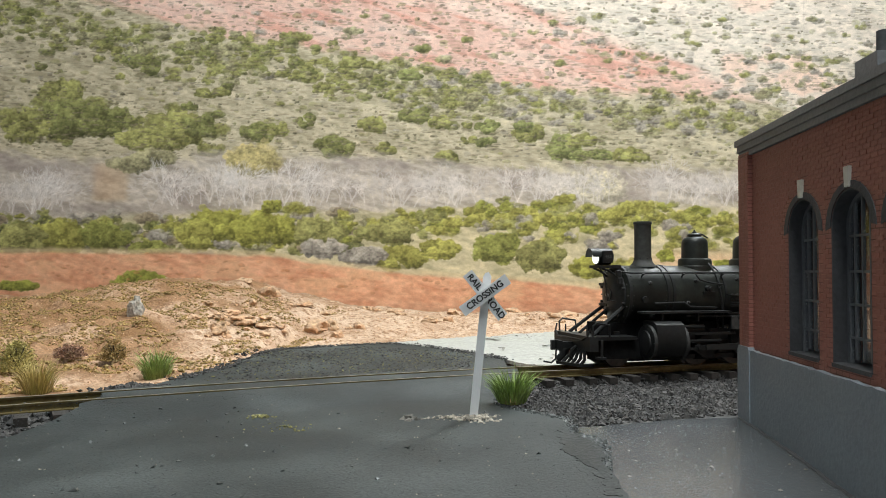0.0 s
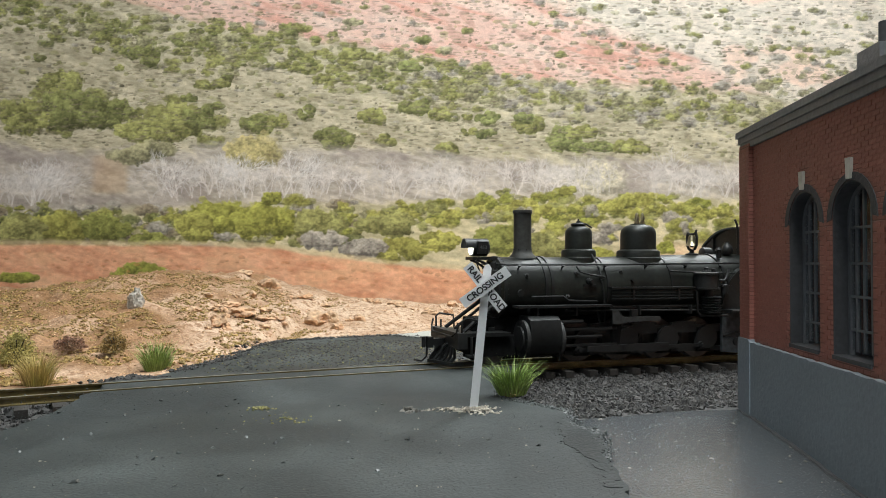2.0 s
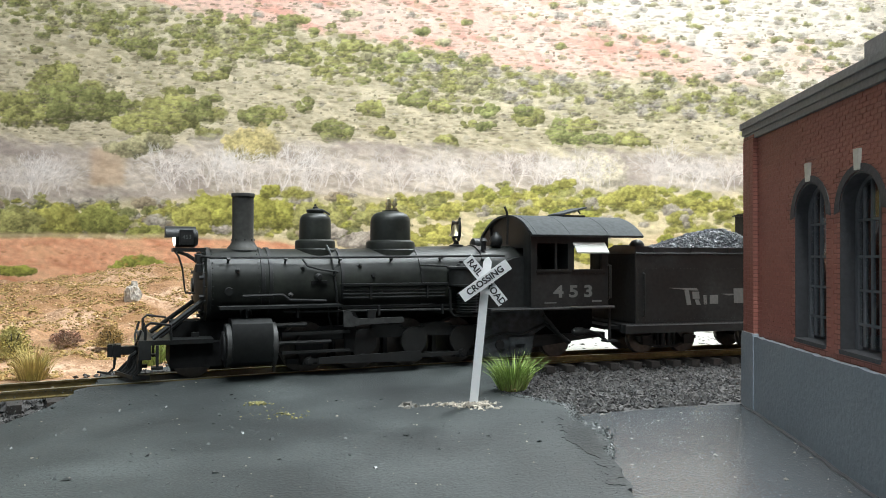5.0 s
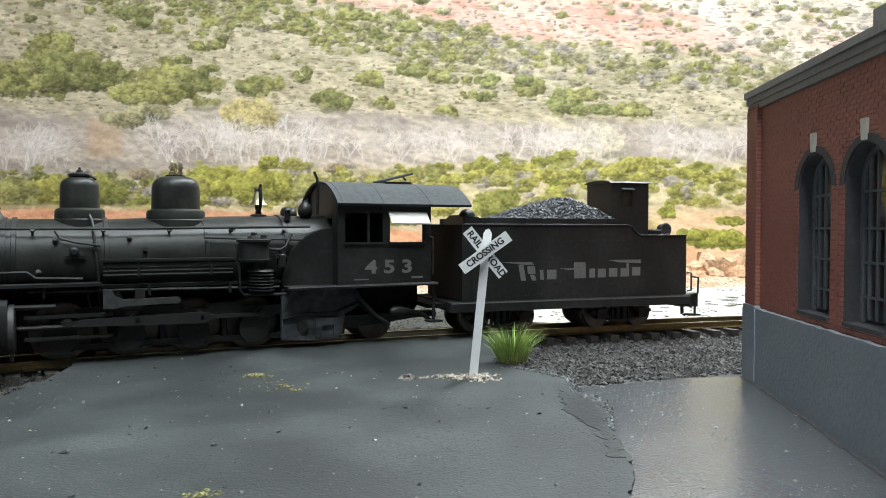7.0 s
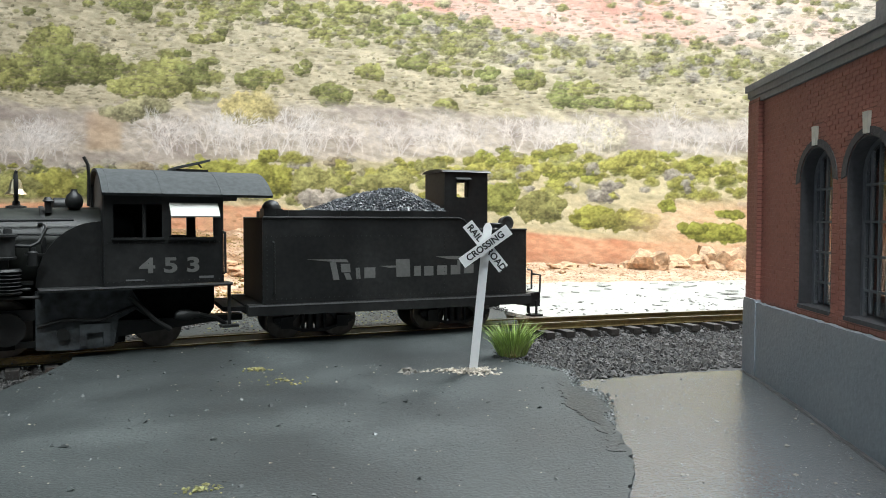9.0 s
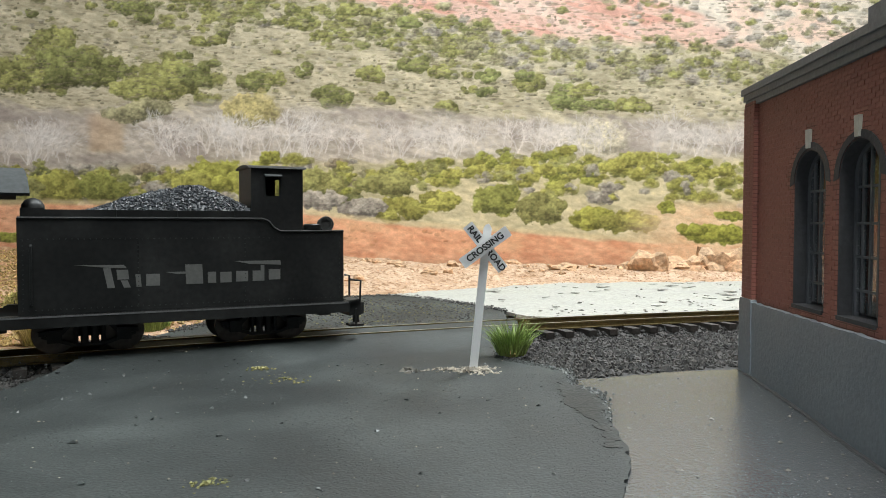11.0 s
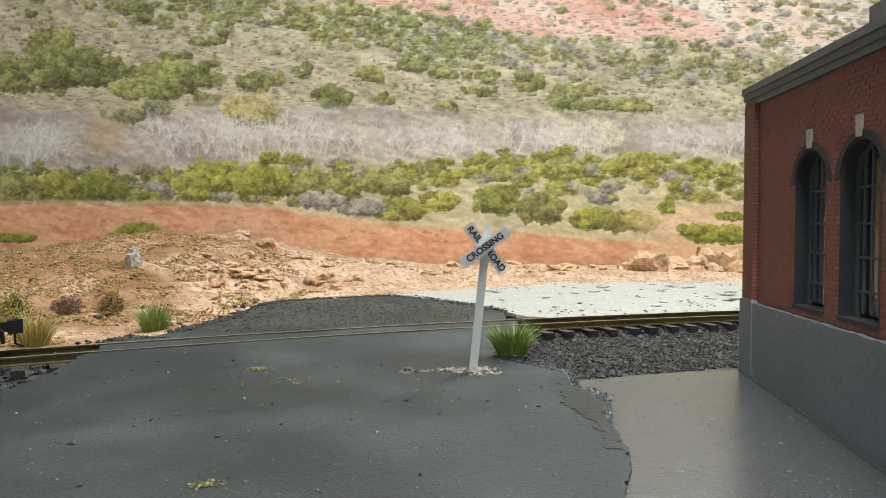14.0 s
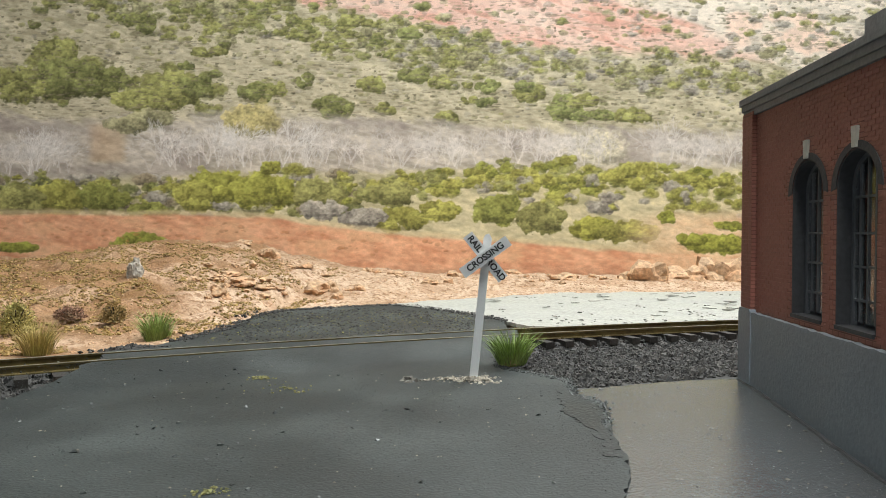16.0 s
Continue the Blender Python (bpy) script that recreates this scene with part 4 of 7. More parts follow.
def building():
    b = thing("brick_building", "red painted brick engine house with grey foundation and arched windows", "building",
              Matrix.Translation((0.0634, 0.1571, -0.0006)) @ Matrix.Rotation(radians(-93.63), 4, "Z"))
    for y, name in ((0.0, "wall"), (92.0, "wall")):
        w = part(name, arched_wall(WALL_L, y), M["brick"], b, "red painted brick wall with arched openings", 0, 0)
        for p in w.data.polygons:
            if (p.normal.y > 0) != (y > 0):
                p.flip()
        thicken(w, WALL_T)
    part("wall", box(0.0, 2.6, 4.42, 87.58, 12, WALL_H), M["brick"], b, "red painted brick end wall", 0, 0)
    part("wall", box(WALL_L - 2.6, WALL_L, 4.42, 87.58, 12, WALL_H), M["brick"], b, "red painted brick end wall", 0, 0)
    for x0, x1 in ((-0.6, 5.2), (WALL_L - 5.2, WALL_L + 0.6)):
        part("pilaster", box(x0, x1, -0.9, 4, 12, 55.2), M["brick"], b, "red brick corner pilaster", 0.1, 0)
    # foundation with its uneven painted upper edge
    bm = bmesh.new()
    top = [(WALL_L * i / 150, 15.1 + 0.35 * noise.noise((i * 0.7, 0, 0)) - (0.35 if i > 3 else 0)) for i in range(151)]
    slab([(0, -12)] + top + [(WALL_L, -12)], "y", -1.1, 4, bm)
    part("foundation", bm, M["foundation"], b, "smooth grey painted concrete foundation", 0.12)
    bm = slab([(-1.2, -2.5), (-1.2, 14.2), (-0.6, 15.3), (5.4, 15.3), (5.9, 14.6), (5.9, -2.5)], "y", -1.3, 5)
    part("foundation_pier", bm, M["foundation"], b, "grey painted corner pier of the foundation", 0.1)
    part("foundation", box(0, 4, 4, 88, 0, 14.7), M["foundation"], b, "", 0.1)
    # cornice in three courses and the coping
    for name, z0, z1, out in (("cornice", 54.5, 55.7, 0.7), ("cornice", 55.7, 57.0, 1.05), ("coping", 57.0, 58.3, 1.45)):
        part(name, box(-out, WALL_L + out, -out, 4.4, z0, z1), M["cornice"], b, "grey painted " + name, 0.15)
        part(name, box(-out, 4.4, 4.45, 92 + out, z0, z1), M["cornice"], b, "", 0.15)
    part("roof", box(2.0, WALL_L - 2, 4.42, 87.5, 54.0, 54.45), M["roof"], b, "dark flat tar roof", 0)
    part("floor_slab", box(4.5, WALL_L - 2.7, 4.5, 87, 1, 2), M["inside"], b, "", 0, 0)
    # windows
    for i, cx in enumerate(WIN_X):
        arc = arch_points(cx, WIN_HW, SPRING, ARCH)
        outer = arch_points(cx, WIN_HW + 1.7, SPRING - 0.4, ARCH + 1.1)
        part("arch_hood", slab(outer + arc[::-1], "y", -0.12, 0.6), M["hood"], b, "dark grey arched hood over the window", 0.0)
        part("keystone", slab([(cx - 0.6, 43.3), (cx + 0.6, 43.3), (cx + 0.85, 46.4), (cx - 0.85, 46.4)], "y", -0.5, 0.3), M["keystone"], b, "pale cream keystone", 0.12)
        def hoop(g0, g1):
            left, right = [(cx - WIN_HW + g0, SILL + 0.02)], [(cx + WIN_HW - g0, SILL + 0.02), (cx + WIN_HW - g1, SILL + 0.02)]
            return left + arch_points(cx, WIN_HW - g0, SPRING, ARCH - g0) + right + arch_points(cx, WIN_HW - g1, SPRING, ARCH - g1)[::-1] + [(cx - WIN_HW + g1, SILL + 0.02)]
        part("reveal", slab(hoop(0.02, 0.3), "y", 0.06, 4.2), M["hood"], b, "dark grey window reveal", 0)
        part("sill", box(cx - WIN_HW + 0.32, cx + WIN_HW - 0.32, -0.3, 4.2, SILL - 0.3, SILL + 0.35), M["hood"], b, "dark window sill", 0.08)
        win = part("window", slab(hoop(0.32, 1.0), "y", 2.2, 2.9), M["sash"], b, "dark metal multi-pane arched window", 0)
        for dx in (-3.6, -1.2, 1.2, 3.6):
            h = SPRING + (ARCH - SPRING) * math.sqrt(max(1 - (dx / WIN_HW) ** 2, 0)) - 1
            part("mullion", box(cx + dx - 0.22, cx + dx + 0.22, 2.3, 2.8, SILL + 1, h), M["sash"], win)
        for z in (20.5, 25.6, 30.7, 36.2):
            part("glazing_bar", box(cx - WIN_HW + 0.8, cx + WIN_HW - 0.8, 2.35, 2.75, z - 0.2, z + 0.2), M["sash"], win)
        pane = part("pane", slab(arch_points(cx, WIN_HW - 1, SPRING, ARCH - 1) + [(cx + WIN_HW - 1, SILL + 1), (cx - WIN_HW + 1, SILL + 1)], "y", 2.50, 2.56), M["glass"], win, "clear plastic glazing", 0, 0)
        pane.visible_shadow = False
    ch = part("chimney", box(23.5, 31.5, 12, 18, 54.6, 68.2), M["cornice"], b, "grey square chimney with a round flue", 0.25)
    part("flue", rod((27.8, 15.0, 68.0), (27.8, 15.0, 72.6), 1.25, 1.2, 18), M["hood"], ch, "dark round flue")
    return b


BUILDING = building()


def joint_shade():
    """Dark strip standing in for the shaded open joint between apron and foundation."""
    m = BUILDING.matrix_world
    edge = [m @ Vector((x * MM, -1.15 * MM, 0)) for x in range(-1, 150, 6)]
    out = [m @ Vector((x * MM, (-1.9 - 0.25 * noise.noise((x * 0.4, 0, 0))) * MM, 0)) for x in range(149, -2, -6)]
    ob = sheet("joint", [(p.x, p.y) for p in edge + out], 0.002, lambda x, y: apron_z(x, y) + 0.00012, M["roof"], 0.0002, 0.0004, 12)
    tagged(ob, "dark strip standing in for the shaded joint along the foot of the foundation", "joint", "", "structure")


joint_shade()


def raised_bricks():
    """The courses of the wall beside the apron: every brick stands a little proud of its joint."""
    rng = random.Random(91)
    wall = next(c for c in BUILDING.children if c.name.startswith("wall"))
    pilaster = next(c for c in BUILDING.children if c.name.startswith("pilaster"))
    row, long, joint = 0.78, 2.1, 0.10
    spots = []
    for k in range(50):
        z = 15.75 + row * k
        if z > 54.1:
            break
        x = 6.3 + (long / 2 if k % 2 else 0)
        while x < 66:
            clear = True
            for cx in WIN_X[:4]:
                dx = max(abs(x - cx) - long / 2, 0)
                top = SPRING + (ARCH + 1.1 - SPRING) * math.sqrt(max(1 - (dx / (WIN_HW + 1.7)) ** 2, 0))
                side = WIN_HW + (1.75 if z > SPRING - 0.8 else 0.05)
                if dx < side and z - row / 2 < top + 0.1 and z + row / 2 > SILL - 0.4:
                    clear = False
                if dx < 0.9 and 42.5 < z < 47:
                    clear = False
            if clear:
                spots.append((x, z))
            x += long
    spots.sort(key=lambda p: -p[0])
    shared = None
    for x, z in spots[:300]:
        if shared is None:
            ob = finish("brick", box(joint / 2 - long / 2, long / 2 - joint / 2, -0.09, 0.02, joint / 2 - row / 2, row / 2 - joint / 2), M["brick_face"], wall, "", 0, 0)
            shared = ob.data
        else:
            ob = new("brick", shared)
            ob.parent = wall
        ob.matrix_local = pose(x * MM, rng.uniform(-0.02, 0.02) * MM, z * MM, rng.uniform(-1, 1), 0, rng.uniform(-0.4, 0.4))

    def course(places, width, face, name, parent):
        verts, faces = [], []
        for x, z in places:
            f = face + rng.uniform(-0.02, 0.02)
            k = len(verts)
            x0, x1 = x - width / 2 + joint / 2 + rng.uniform(-0.03, 0.03), x + width / 2 - joint / 2 + rng.uniform(-0.03, 0.03)
            z0, z1 = z - row / 2 + joint / 2, z + row / 2 - joint / 2 + rng.uniform(-0.03, 0.03)
            verts += [(a * MM, b * MM, c * MM) for b in (f, face + 0.2) for a, c in ((x0, z0), (x1, z0), (x1, z1), (x0, z1))]
            faces += [tuple(k + i for i in q) for q in ((0, 1, 2, 3), (4, 7, 6, 5), (0, 4, 5, 1), (1, 5, 6, 2), (2, 6, 7, 3), (3, 7, 4, 0))]
        me = bpy.data.meshes.new(name)
        me.from_pydata(verts, [], faces)
        me.materials.append(M["brick_face"])
        ob = new(name, me)
        ob.parent = parent
        tagged(ob, kind="stuff")
    course(spots[300:], long, -0.09, "brick_course", wall)
    ends = []
    for k in range(50):
        z = 15.75 + row * k
        if z < 54.1:
            ends += [(x, z) for x in ((0.34, 2.29, 4.24) if k % 2 else (0.26, 2.2, 4.15))]
    course(ends, 1.95, -0.99, "brick_course", pilaster)



# ---- crossing sign ----
def crossing_sign():
    s = thing("crossing_sign", "white railroad crossbuck sign on a slightly leaning white post", "sign",
              Matrix.Translation((0.0062, 0.1531, 0.0002)) @ Matrix.Rotation(radians(5.6), 4, "Y") @ Matrix.Rotation(radians(-3), 4, "Z"))
    part("post", slab([(-0.85, -0.8), (0.85, -0.8), (0.85, 29.0), (0.2, 29.9), (-0.5, 29.6), (-0.85, 28.8)], "y", 0, 1.3), M["white"], s, "white plastic post", 0.12)
    for ang, yy, texts in ((-45.5, -0.55, (("RAIL", -3.35), ("ROAD", 3.35))), (41.5, -1.12, (("CROSSING", 0.0),))):
        bm = box(-5.75, 5.75, -0.5, 0.0, -1.15, 1.15)
        blade = part("blade", bm, M["white"], s, "white lettered sign blade", 0.1)
        blade.matrix_local = Matrix.Translation((-0.0001, yy * MM, 25.1 * MM)) @ Matrix.Rotation(radians(-ang), 4, "Y")
        for text, dx in texts:
            words("lettering", text, 1.32, M["ink"], blade, Matrix.Translation((dx * MM, -0.00054, 0)) @ Matrix.Rotation(radians(90), 4, "X"), 0.05)


crossing_sign()


# ---- planting, stones and crumbs ----
def blades(count, radius, height, seed, spread=0.5, width=0.28):
    rng = random.Random(seed)
    bm = bmesh.new()
    for _ in range(count):
        a, r = rng.uniform(0, 6.283), radius * math.sqrt(rng.random())
        x, y = r * math.cos(a), r * math.sin(a)
        h = height * rng.uniform(0.6, 1.12) * (1 - 0.4 * (r / radius) ** 2)
        lean = spread * (0.15 + (r / radius) ** 0.8) * rng.uniform(0.4, 1.5)
        b = a + rng.uniform(-0.6, 0.6)
        dx, dy = math.cos(b) * lean * h, math.sin(b) * lean * h
        w = width * rng.uniform(0.6, 1.2)
        c = rng.uniform(0, 6.283)
        ux, uy = math.cos(c) * w / 2, math.sin(c) * w / 2
        p = [bm.verts.new(v) for v in ((x - ux, y - uy, -0.3), (x + ux, y + uy, -0.3), (x + dx * 0.4 + ux * 0.8, y + dy * 0.4 + uy * 0.8, h * 0.6),
                                       (x + dx * 0.4 - ux * 0.8, y + dy * 0.4 - uy * 0.8, h * 0.6), (x + dx, y + dy, h * 0.97))]
        bm.faces.new(p[:4])
        bm.faces.new((p[3], p[2], p[4]))
    return bm


def tuft(x, y, z, count, radius, height, mat, label, seed, spread=0.5, width=0.28):
    t = thing("grass_tuft", label, "grass tuft", Matrix.Translation((x, y, z)), "grass tufts")
    part("foliage", blades(count, radius, height, seed, spread, width), M[mat], t, "", 0, 0)
    bm = bmesh.new()
    bmesh.ops.create_icosphere(bm, subdivisions=2, radius=1)
    for v in bm.verts:
        v.co = Vector((v.co.x * radius * 0.8, v.co.y * radius * 0.8, v.co.z * 0.7)) * (1 + 0.3 * noise.noise(v.co * 2))
    part("root_mat", bm, M["scrub"], t, "brown root mat", 0)


tuft(0.0155, 0.1690, 0.0008, 480, 3.0, 8.6, "grass", "fresh green static grass tuft beside the crossing sign", 1, 0.72, 0.24)
tuft(-0.0815, 0.2140, land_z(-0.0815, 0.2140), 430, 2.9, 10.2, "grass", "green static grass tuft at the foot of the sandy bank", 2, 0.6, 0.21)
tuft(-0.1020, 0.1890, land_z(-0.102, 0.189), 420, 2.9, 9.6, "straw", "yellow dry grass tuft beside the track", 3, 0.6, 0.21)


def shrub(x, y, r, h, mat, label, seed, count=2200):
    rng = random.Random(seed)
    z0 = land_z(x, y)
    t = thing("shrub", label, "shrub", Matrix.Translation((x, y, z0)), "shrubs")
    stem = bmesh.new()
    for _ in range(9):
        a = rng.uniform(0, 6.283)
        tube([(0, 0, -0.4), (math.cos(a) * r * 0.3, math.sin(a) * r * 0.3, h * 0.45), (math.cos(a) * r * 0.7, math.sin(a) * r * 0.7, h * rng.uniform(0.6, 0.9))], 0.16, 5, stem)
    part("stems", stem, M["tie"], t, "brown twigs")
    bm = bmesh.new()
    for _ in range(count):
        a, e, q = rng.uniform(0, 6.283), rng.uniform(-0.2, 1.5), rng.uniform(0.55, 1.05)
        lump = 1 + 0.35 * noise.noise((math.cos(a) * 1.7 + seed, math.sin(a) * 1.7, e * 1.5))
        p = Vector((math.cos(a) * math.cos(e) * r, math.sin(a) * math.cos(e) * r, (0.12 + 0.88 * max(math.sin(e), 0)) * h)) * q * lump
        d = Vector((rng.gauss(0, 1), rng.gauss(0, 1), rng.gauss(0, 1))).normalized()
        u = d.orthogonal().normalized() * rng.uniform(0.14, 0.32)
        w = d.cross(u) * 1.2
        bm.faces.new([bm.verts.new(c) for c in (p - u, p - w * 0.4, p + u, p + w)])
    part("foliage", bm, M[mat], t, "", 0, 0)


shrub(-0.1215, 0.214, 5.2, 8.5, "bush", "olive green foam shrub on the sandy ground", 4, 5200)
shrub(-0.103, 0.236, 4.6, 6.0, "scrub", "golden brown scrub on the sandy ground", 5, 3800)
shrub(-0.119, 0.240, 5.2, 3.6, "brush", "dull reddish low brush on the sand", 6, 3000)
shrub(-0.140, 0.205, 5.0, 6.5, "bush", "olive green foam shrub near the track", 7, 5200)


def boulder(x, y, r, flat, mat, label, seed, lift=0.2, group="rocks"):
    bm = bmesh.new()
    bmesh.ops.create_icosphere(bm, subdivisions=3, radius=1)
    for v in bm.verts:
        n = noise.noise(v.co * 1.3 + Vector((seed, 0, 0))) * 0.55 + noise.noise(v.co * 3.4 + Vector((seed, 0, 0))) * 0.25 + abs(noise.noise(v.co * 6 + Vector((0, seed, 0)))) * 0.12
        n -= 0.22 * abs(noise.noise(Vector((v.co.x * 2.2, v.co.y * 2.2, v.co.z * 6.5 + seed))))
        v.co = Vector((v.co.x * r, v.co.y * r * 0.8, v.co.z * r * flat)) * (1 + n)
    ob = finish("rock", bm, M[mat], None, "", 0, 32)
    ob.matrix_world = Matrix.Translation((x, y, land_z(x, y) + r * flat * lift * MM)) @ Matrix.Rotation(seed * 1.7, 4, "Z")
    tagged(ob, label, "rock", group)


def at_bank(px, py):
    """Where a sight line from the lens at rest meets the modelled land."""
    x, z = (px - 784) / 1340, (394 - py) / 1340
    y = 0.17
    while y < 0.50 and EYE_Z + z * y > land_z(x * y, y):
        y += 0.0015
    return x * y, y


for k, (px, py, r, flat, mat, label) in enumerate([
        (238, 466, 3.6, 1.35, "rock_grey", "pale grey upright boulder on the sandy bank"), (474, 436, 5.4, 0.9, "rock", "brown boulder on the crest of the bank"),
        (385, 502, 4.2, 0.7, "rock", "tan boulder on the bank"), (560, 500, 6.0, 0.6, "rock", "rounded brown boulder at the foot of the bank"),
        (585, 498, 4.2, 0.9, "rock", "tan upright boulder at the foot of the bank"), (340, 480, 3.2, 0.5, "rock", "flat tan stone on the bank"),
        (430, 485, 6.5, 0.35, "rock", "flat eroded ledge of the bank"), (400, 470, 5.0, 0.3, "rock", "flat eroded ledge of the bank"), (465, 495, 5.5, 0.3, "rock", "flat eroded ledge of the bank"), (430, 412, 6.0, 0.3, "rock", "flat ledge on the crest of the bank"), (540, 455, 4.5, 0.4, "rock", "tan rock on the crest of the bank"), (650, 462, 4.5, 0.4, "rock", "tan rock on the far bank"), (760, 484, 4.0, 0.6, "rock", "small tan stone on the far bank"),
        (800, 470, 5.0, 0.6, "rock", "tan rock on the far bank"), (905, 462, 6.5, 0.5, "rock", "tan rock on the far bank"), (700, 468, 5.0, 0.4, "rock", "tan rock ledge on the far bank")]):
    x, y = at_bank(px, py)
    boulder(x, y, r, flat, mat, label, k + 1)
rrng = random.Random(77)
for k in range(44):
    px, py = (rrng.uniform(360, 640), rrng.uniform(448, 512)) if k < 26 else (rrng.uniform(640, 1110), rrng.uniform(464, 484))
    x, y = at_bank(px, py)
    if y < 0.49:
        boulder(x, y, rrng.uniform(1.3, 3.4), rrng.uniform(0.35, 0.8), "rock", "small eroded tan sandstone rock on the bank", 40 + k, 0.1)
for k, (px, zc, r, flat) in enumerate([(1150, 0.008, 12, 0.9), (1195, 0.006, 11, 0.55), (1225, 0.006, 10, 0.6), (1260, 0.008, 13, 0.8), (1295, 0.007, 12, 0.95), (1330, 0.007, 11, 0.8), (1370, 0.008, 12, 0.9), (1110, 0.004, 7, 0.6), (1000, 0.002, 8, 0.4)]):
    y = 0.432 + 0.006 * (k % 2)
    boulder((px - 784) / 1340 * y, y, r, flat, "rock", "large orange-tan rock outcrop before the backdrop", 20 + k, -0.05, "rock outcrop")


def scatter(u0, u1, v0, v1, size_z, where):
    def place(rng):
        x, y = rng.uniform(u0, u1), rng.uniform(v0, v1)
        return (x, y, where(x, y) + size_z) if where(x, y) is not None else None
    return place


def wash_zone(x, y):
    return 0.0006 if y < along(SAND_EDGE, x) - 0.004 and off_track(x, y) > 0.024 and x > 0.026 + (0.26 - y) * 0.6 else None


def flake_place(rng):
    x, y = rng.uniform(0.0, 0.30), rng.uniform(0.24, 0.40)
    near = noise.noise((x * 70, y * 45, 2)) > 0.30 or (off_track(x, y) < 0.034 and rng.random() < 0.5)
    return (x, y, 0.0004) if wash_zone(x, y) is not None and near else None


stuff("flakes", lumps(2200, flake_place, 0.00075, 8, 0.3), M["flake"], "dark curled flakes and grit on the pale dry wash", "grit")


def plates(count, seed):
    """Thin curled plates of dried plaster lying on the wash."""
    rng = random.Random(seed)
    verts, faces = [], []
    while count:
        x, y = rng.uniform(0.0, 0.27), rng.uniform(0.24, 0.39)
        if wash_zone(x, y) is None or noise.noise((x * 40, y * 60, 7)) < -0.05:
            continue
        count -= 1
        n, r, turn, tilt = rng.randint(5, 8), rng.uniform(0.0010, 0.0032), rng.uniform(0, 6.28), rng.uniform(0.02, 0.12)
        way = rng.uniform(0, 6.28)
        k = len(verts)
        for low in (0, 1):
            for i in range(n):
                a = turn + 6.283 * i / n
                q = r * (0.65 + 0.5 * noise.noise((math.cos(a) * 2 + count, math.sin(a) * 2, 3)))
                dx, dy = 1.5 * q * math.cos(a), q * math.sin(a)
                up = 0.0007 + (dx * math.cos(way) + dy * math.sin(way)) * tilt - low * 0.00025
                verts.append((x + dx, y + dy, max(up, 0.0004 - low * 0.0006)))
        faces.append(tuple(range(k, k + n)))
        faces.append(tuple(range(k + 2 * n - 1, k + n - 1, -1)))
        faces += [(k + i, k + n + i, k + n + (i + 1) % n, k + (i + 1) % n) for i in range(n)]
    return verts, faces


stuff("plaster_flakes", plates(80, 33), M["plaster"], "thin curled plaster flakes lying on the dry wash", "flakes")


def bank_zone(x, y):
    return land_z(x, y) if y > along(SAND_EDGE, x) + 0.003 else None


stuff("bank_gravel", lumps(15000, scatter(-0.24, 0.20, 0.17, 0.45, 0.0, bank_zone), 0.00052, 9), M["rock"], "loose sandy gravel on the bank", "gravel")
def flock_zone(x, y):
    return land_z(x, y) if y > along(SAND_EDGE, x) + 0.003 and noise.noise((x * 60, y * 60, 6)) > -0.12 + max(0, (x + 0.115) * 7) else None


stuff("bank_grit", lumps(24000, scatter(-0.24, -0.05, 0.18, 0.42, 0.0002, flock_zone), 0.0006, 10), M["scrub"], "golden brown flock scattered on the bank", "ground cover")


stuff("bank_moss", lumps(17000, scatter(-0.22, -0.05, 0.18, 0.40, 0.0003, flock_zone), 0.00045, 11), M["scrub"], "yellow-green ground foam scattered on the bank", "ground cover")


def road_zone(x, y):
    return road_z(x, y) if -0.09 < x < 0.02 and y < 0.17 else None


stuff("road_grit", lumps(220, scatter(-0.09, 0.02, 0.06, 0.168, 0.0, road_zone), 0.0002, 12), M["crumb"], "fine pale grit scattered on the asphalt", "grit")
stuff("road_specks", lumps(150, scatter(-0.09, 0.02, 0.05, 0.168, 0.0, road_zone), 0.00045, 13), M["road_grain"], "dark specks scattered on the asphalt", "grit")


def far_road_zone(x, y):
    return road_z(x, y) if off_track(x, y) > 0.012 and -0.066 < x < 0.012 and y < 0.30 - abs(x + 0.03) * 0.5 else None


stuff("road_grit", lumps(3200, scatter(-0.07, 0.018, 0.205, 0.305, 0.0, far_road_zone), 0.0004, 14), M["stone"], "loose cinders on the road beyond the track", "grit")
stuff("road_moss", lumps(1500, scatter(-0.07, 0.018, 0.205, 0.305, 0.0, far_road_zone), 0.00030, 15), M["moss"], "yellow-green flock on the road", "ground cover")


def heap(cx, cy, sx, sy, lift):
    def place(rng):
        x, y = rng.gauss(cx, sx), rng.gauss(cy, sy)
        return x, y, road_z(x, y) + lift * max(0, 1 - math.hypot((x - cx) / sx, (y - cy) / sy) / 2)
    return place


stuff("sign_crumbs", lumps(260, heap(0.0064, 0.1532, 0.0019, 0.0016, 0.0006), 0.00042, 16), M["crumb"], "pale crumbled plaster round the sign post", "crumbs")
stuff("sign_crumbs", lumps(55, heap(0.0015, 0.1535, 0.0026, 0.0012, 0.0003), 0.00042, 17), M["crumb"], "pale crumbled plaster beside the sign", "crumbs")
stuff("cinder_lump", lumps(14, heap(-0.0066, 0.1524, 0.0008, 0.0005, 0.0005), 0.0009, 18), M["flake"], "dark cinder lump on the asphalt", "cinder")
stuff("road_moss", lumps(50, heap(-0.0375, 0.1540, 0.0014, 0.0010, 0.0004), 0.00035, 19), M["moss"], "yellow-green flock patch on the asphalt", "ground cover")
stuff("road_moss", lumps(45, heap(-0.0300, 0.1430, 0.0030, 0.0022, 0.0002), 0.0003, 20), M["moss"], "sparse yellow-green flock on the asphalt", "ground cover")
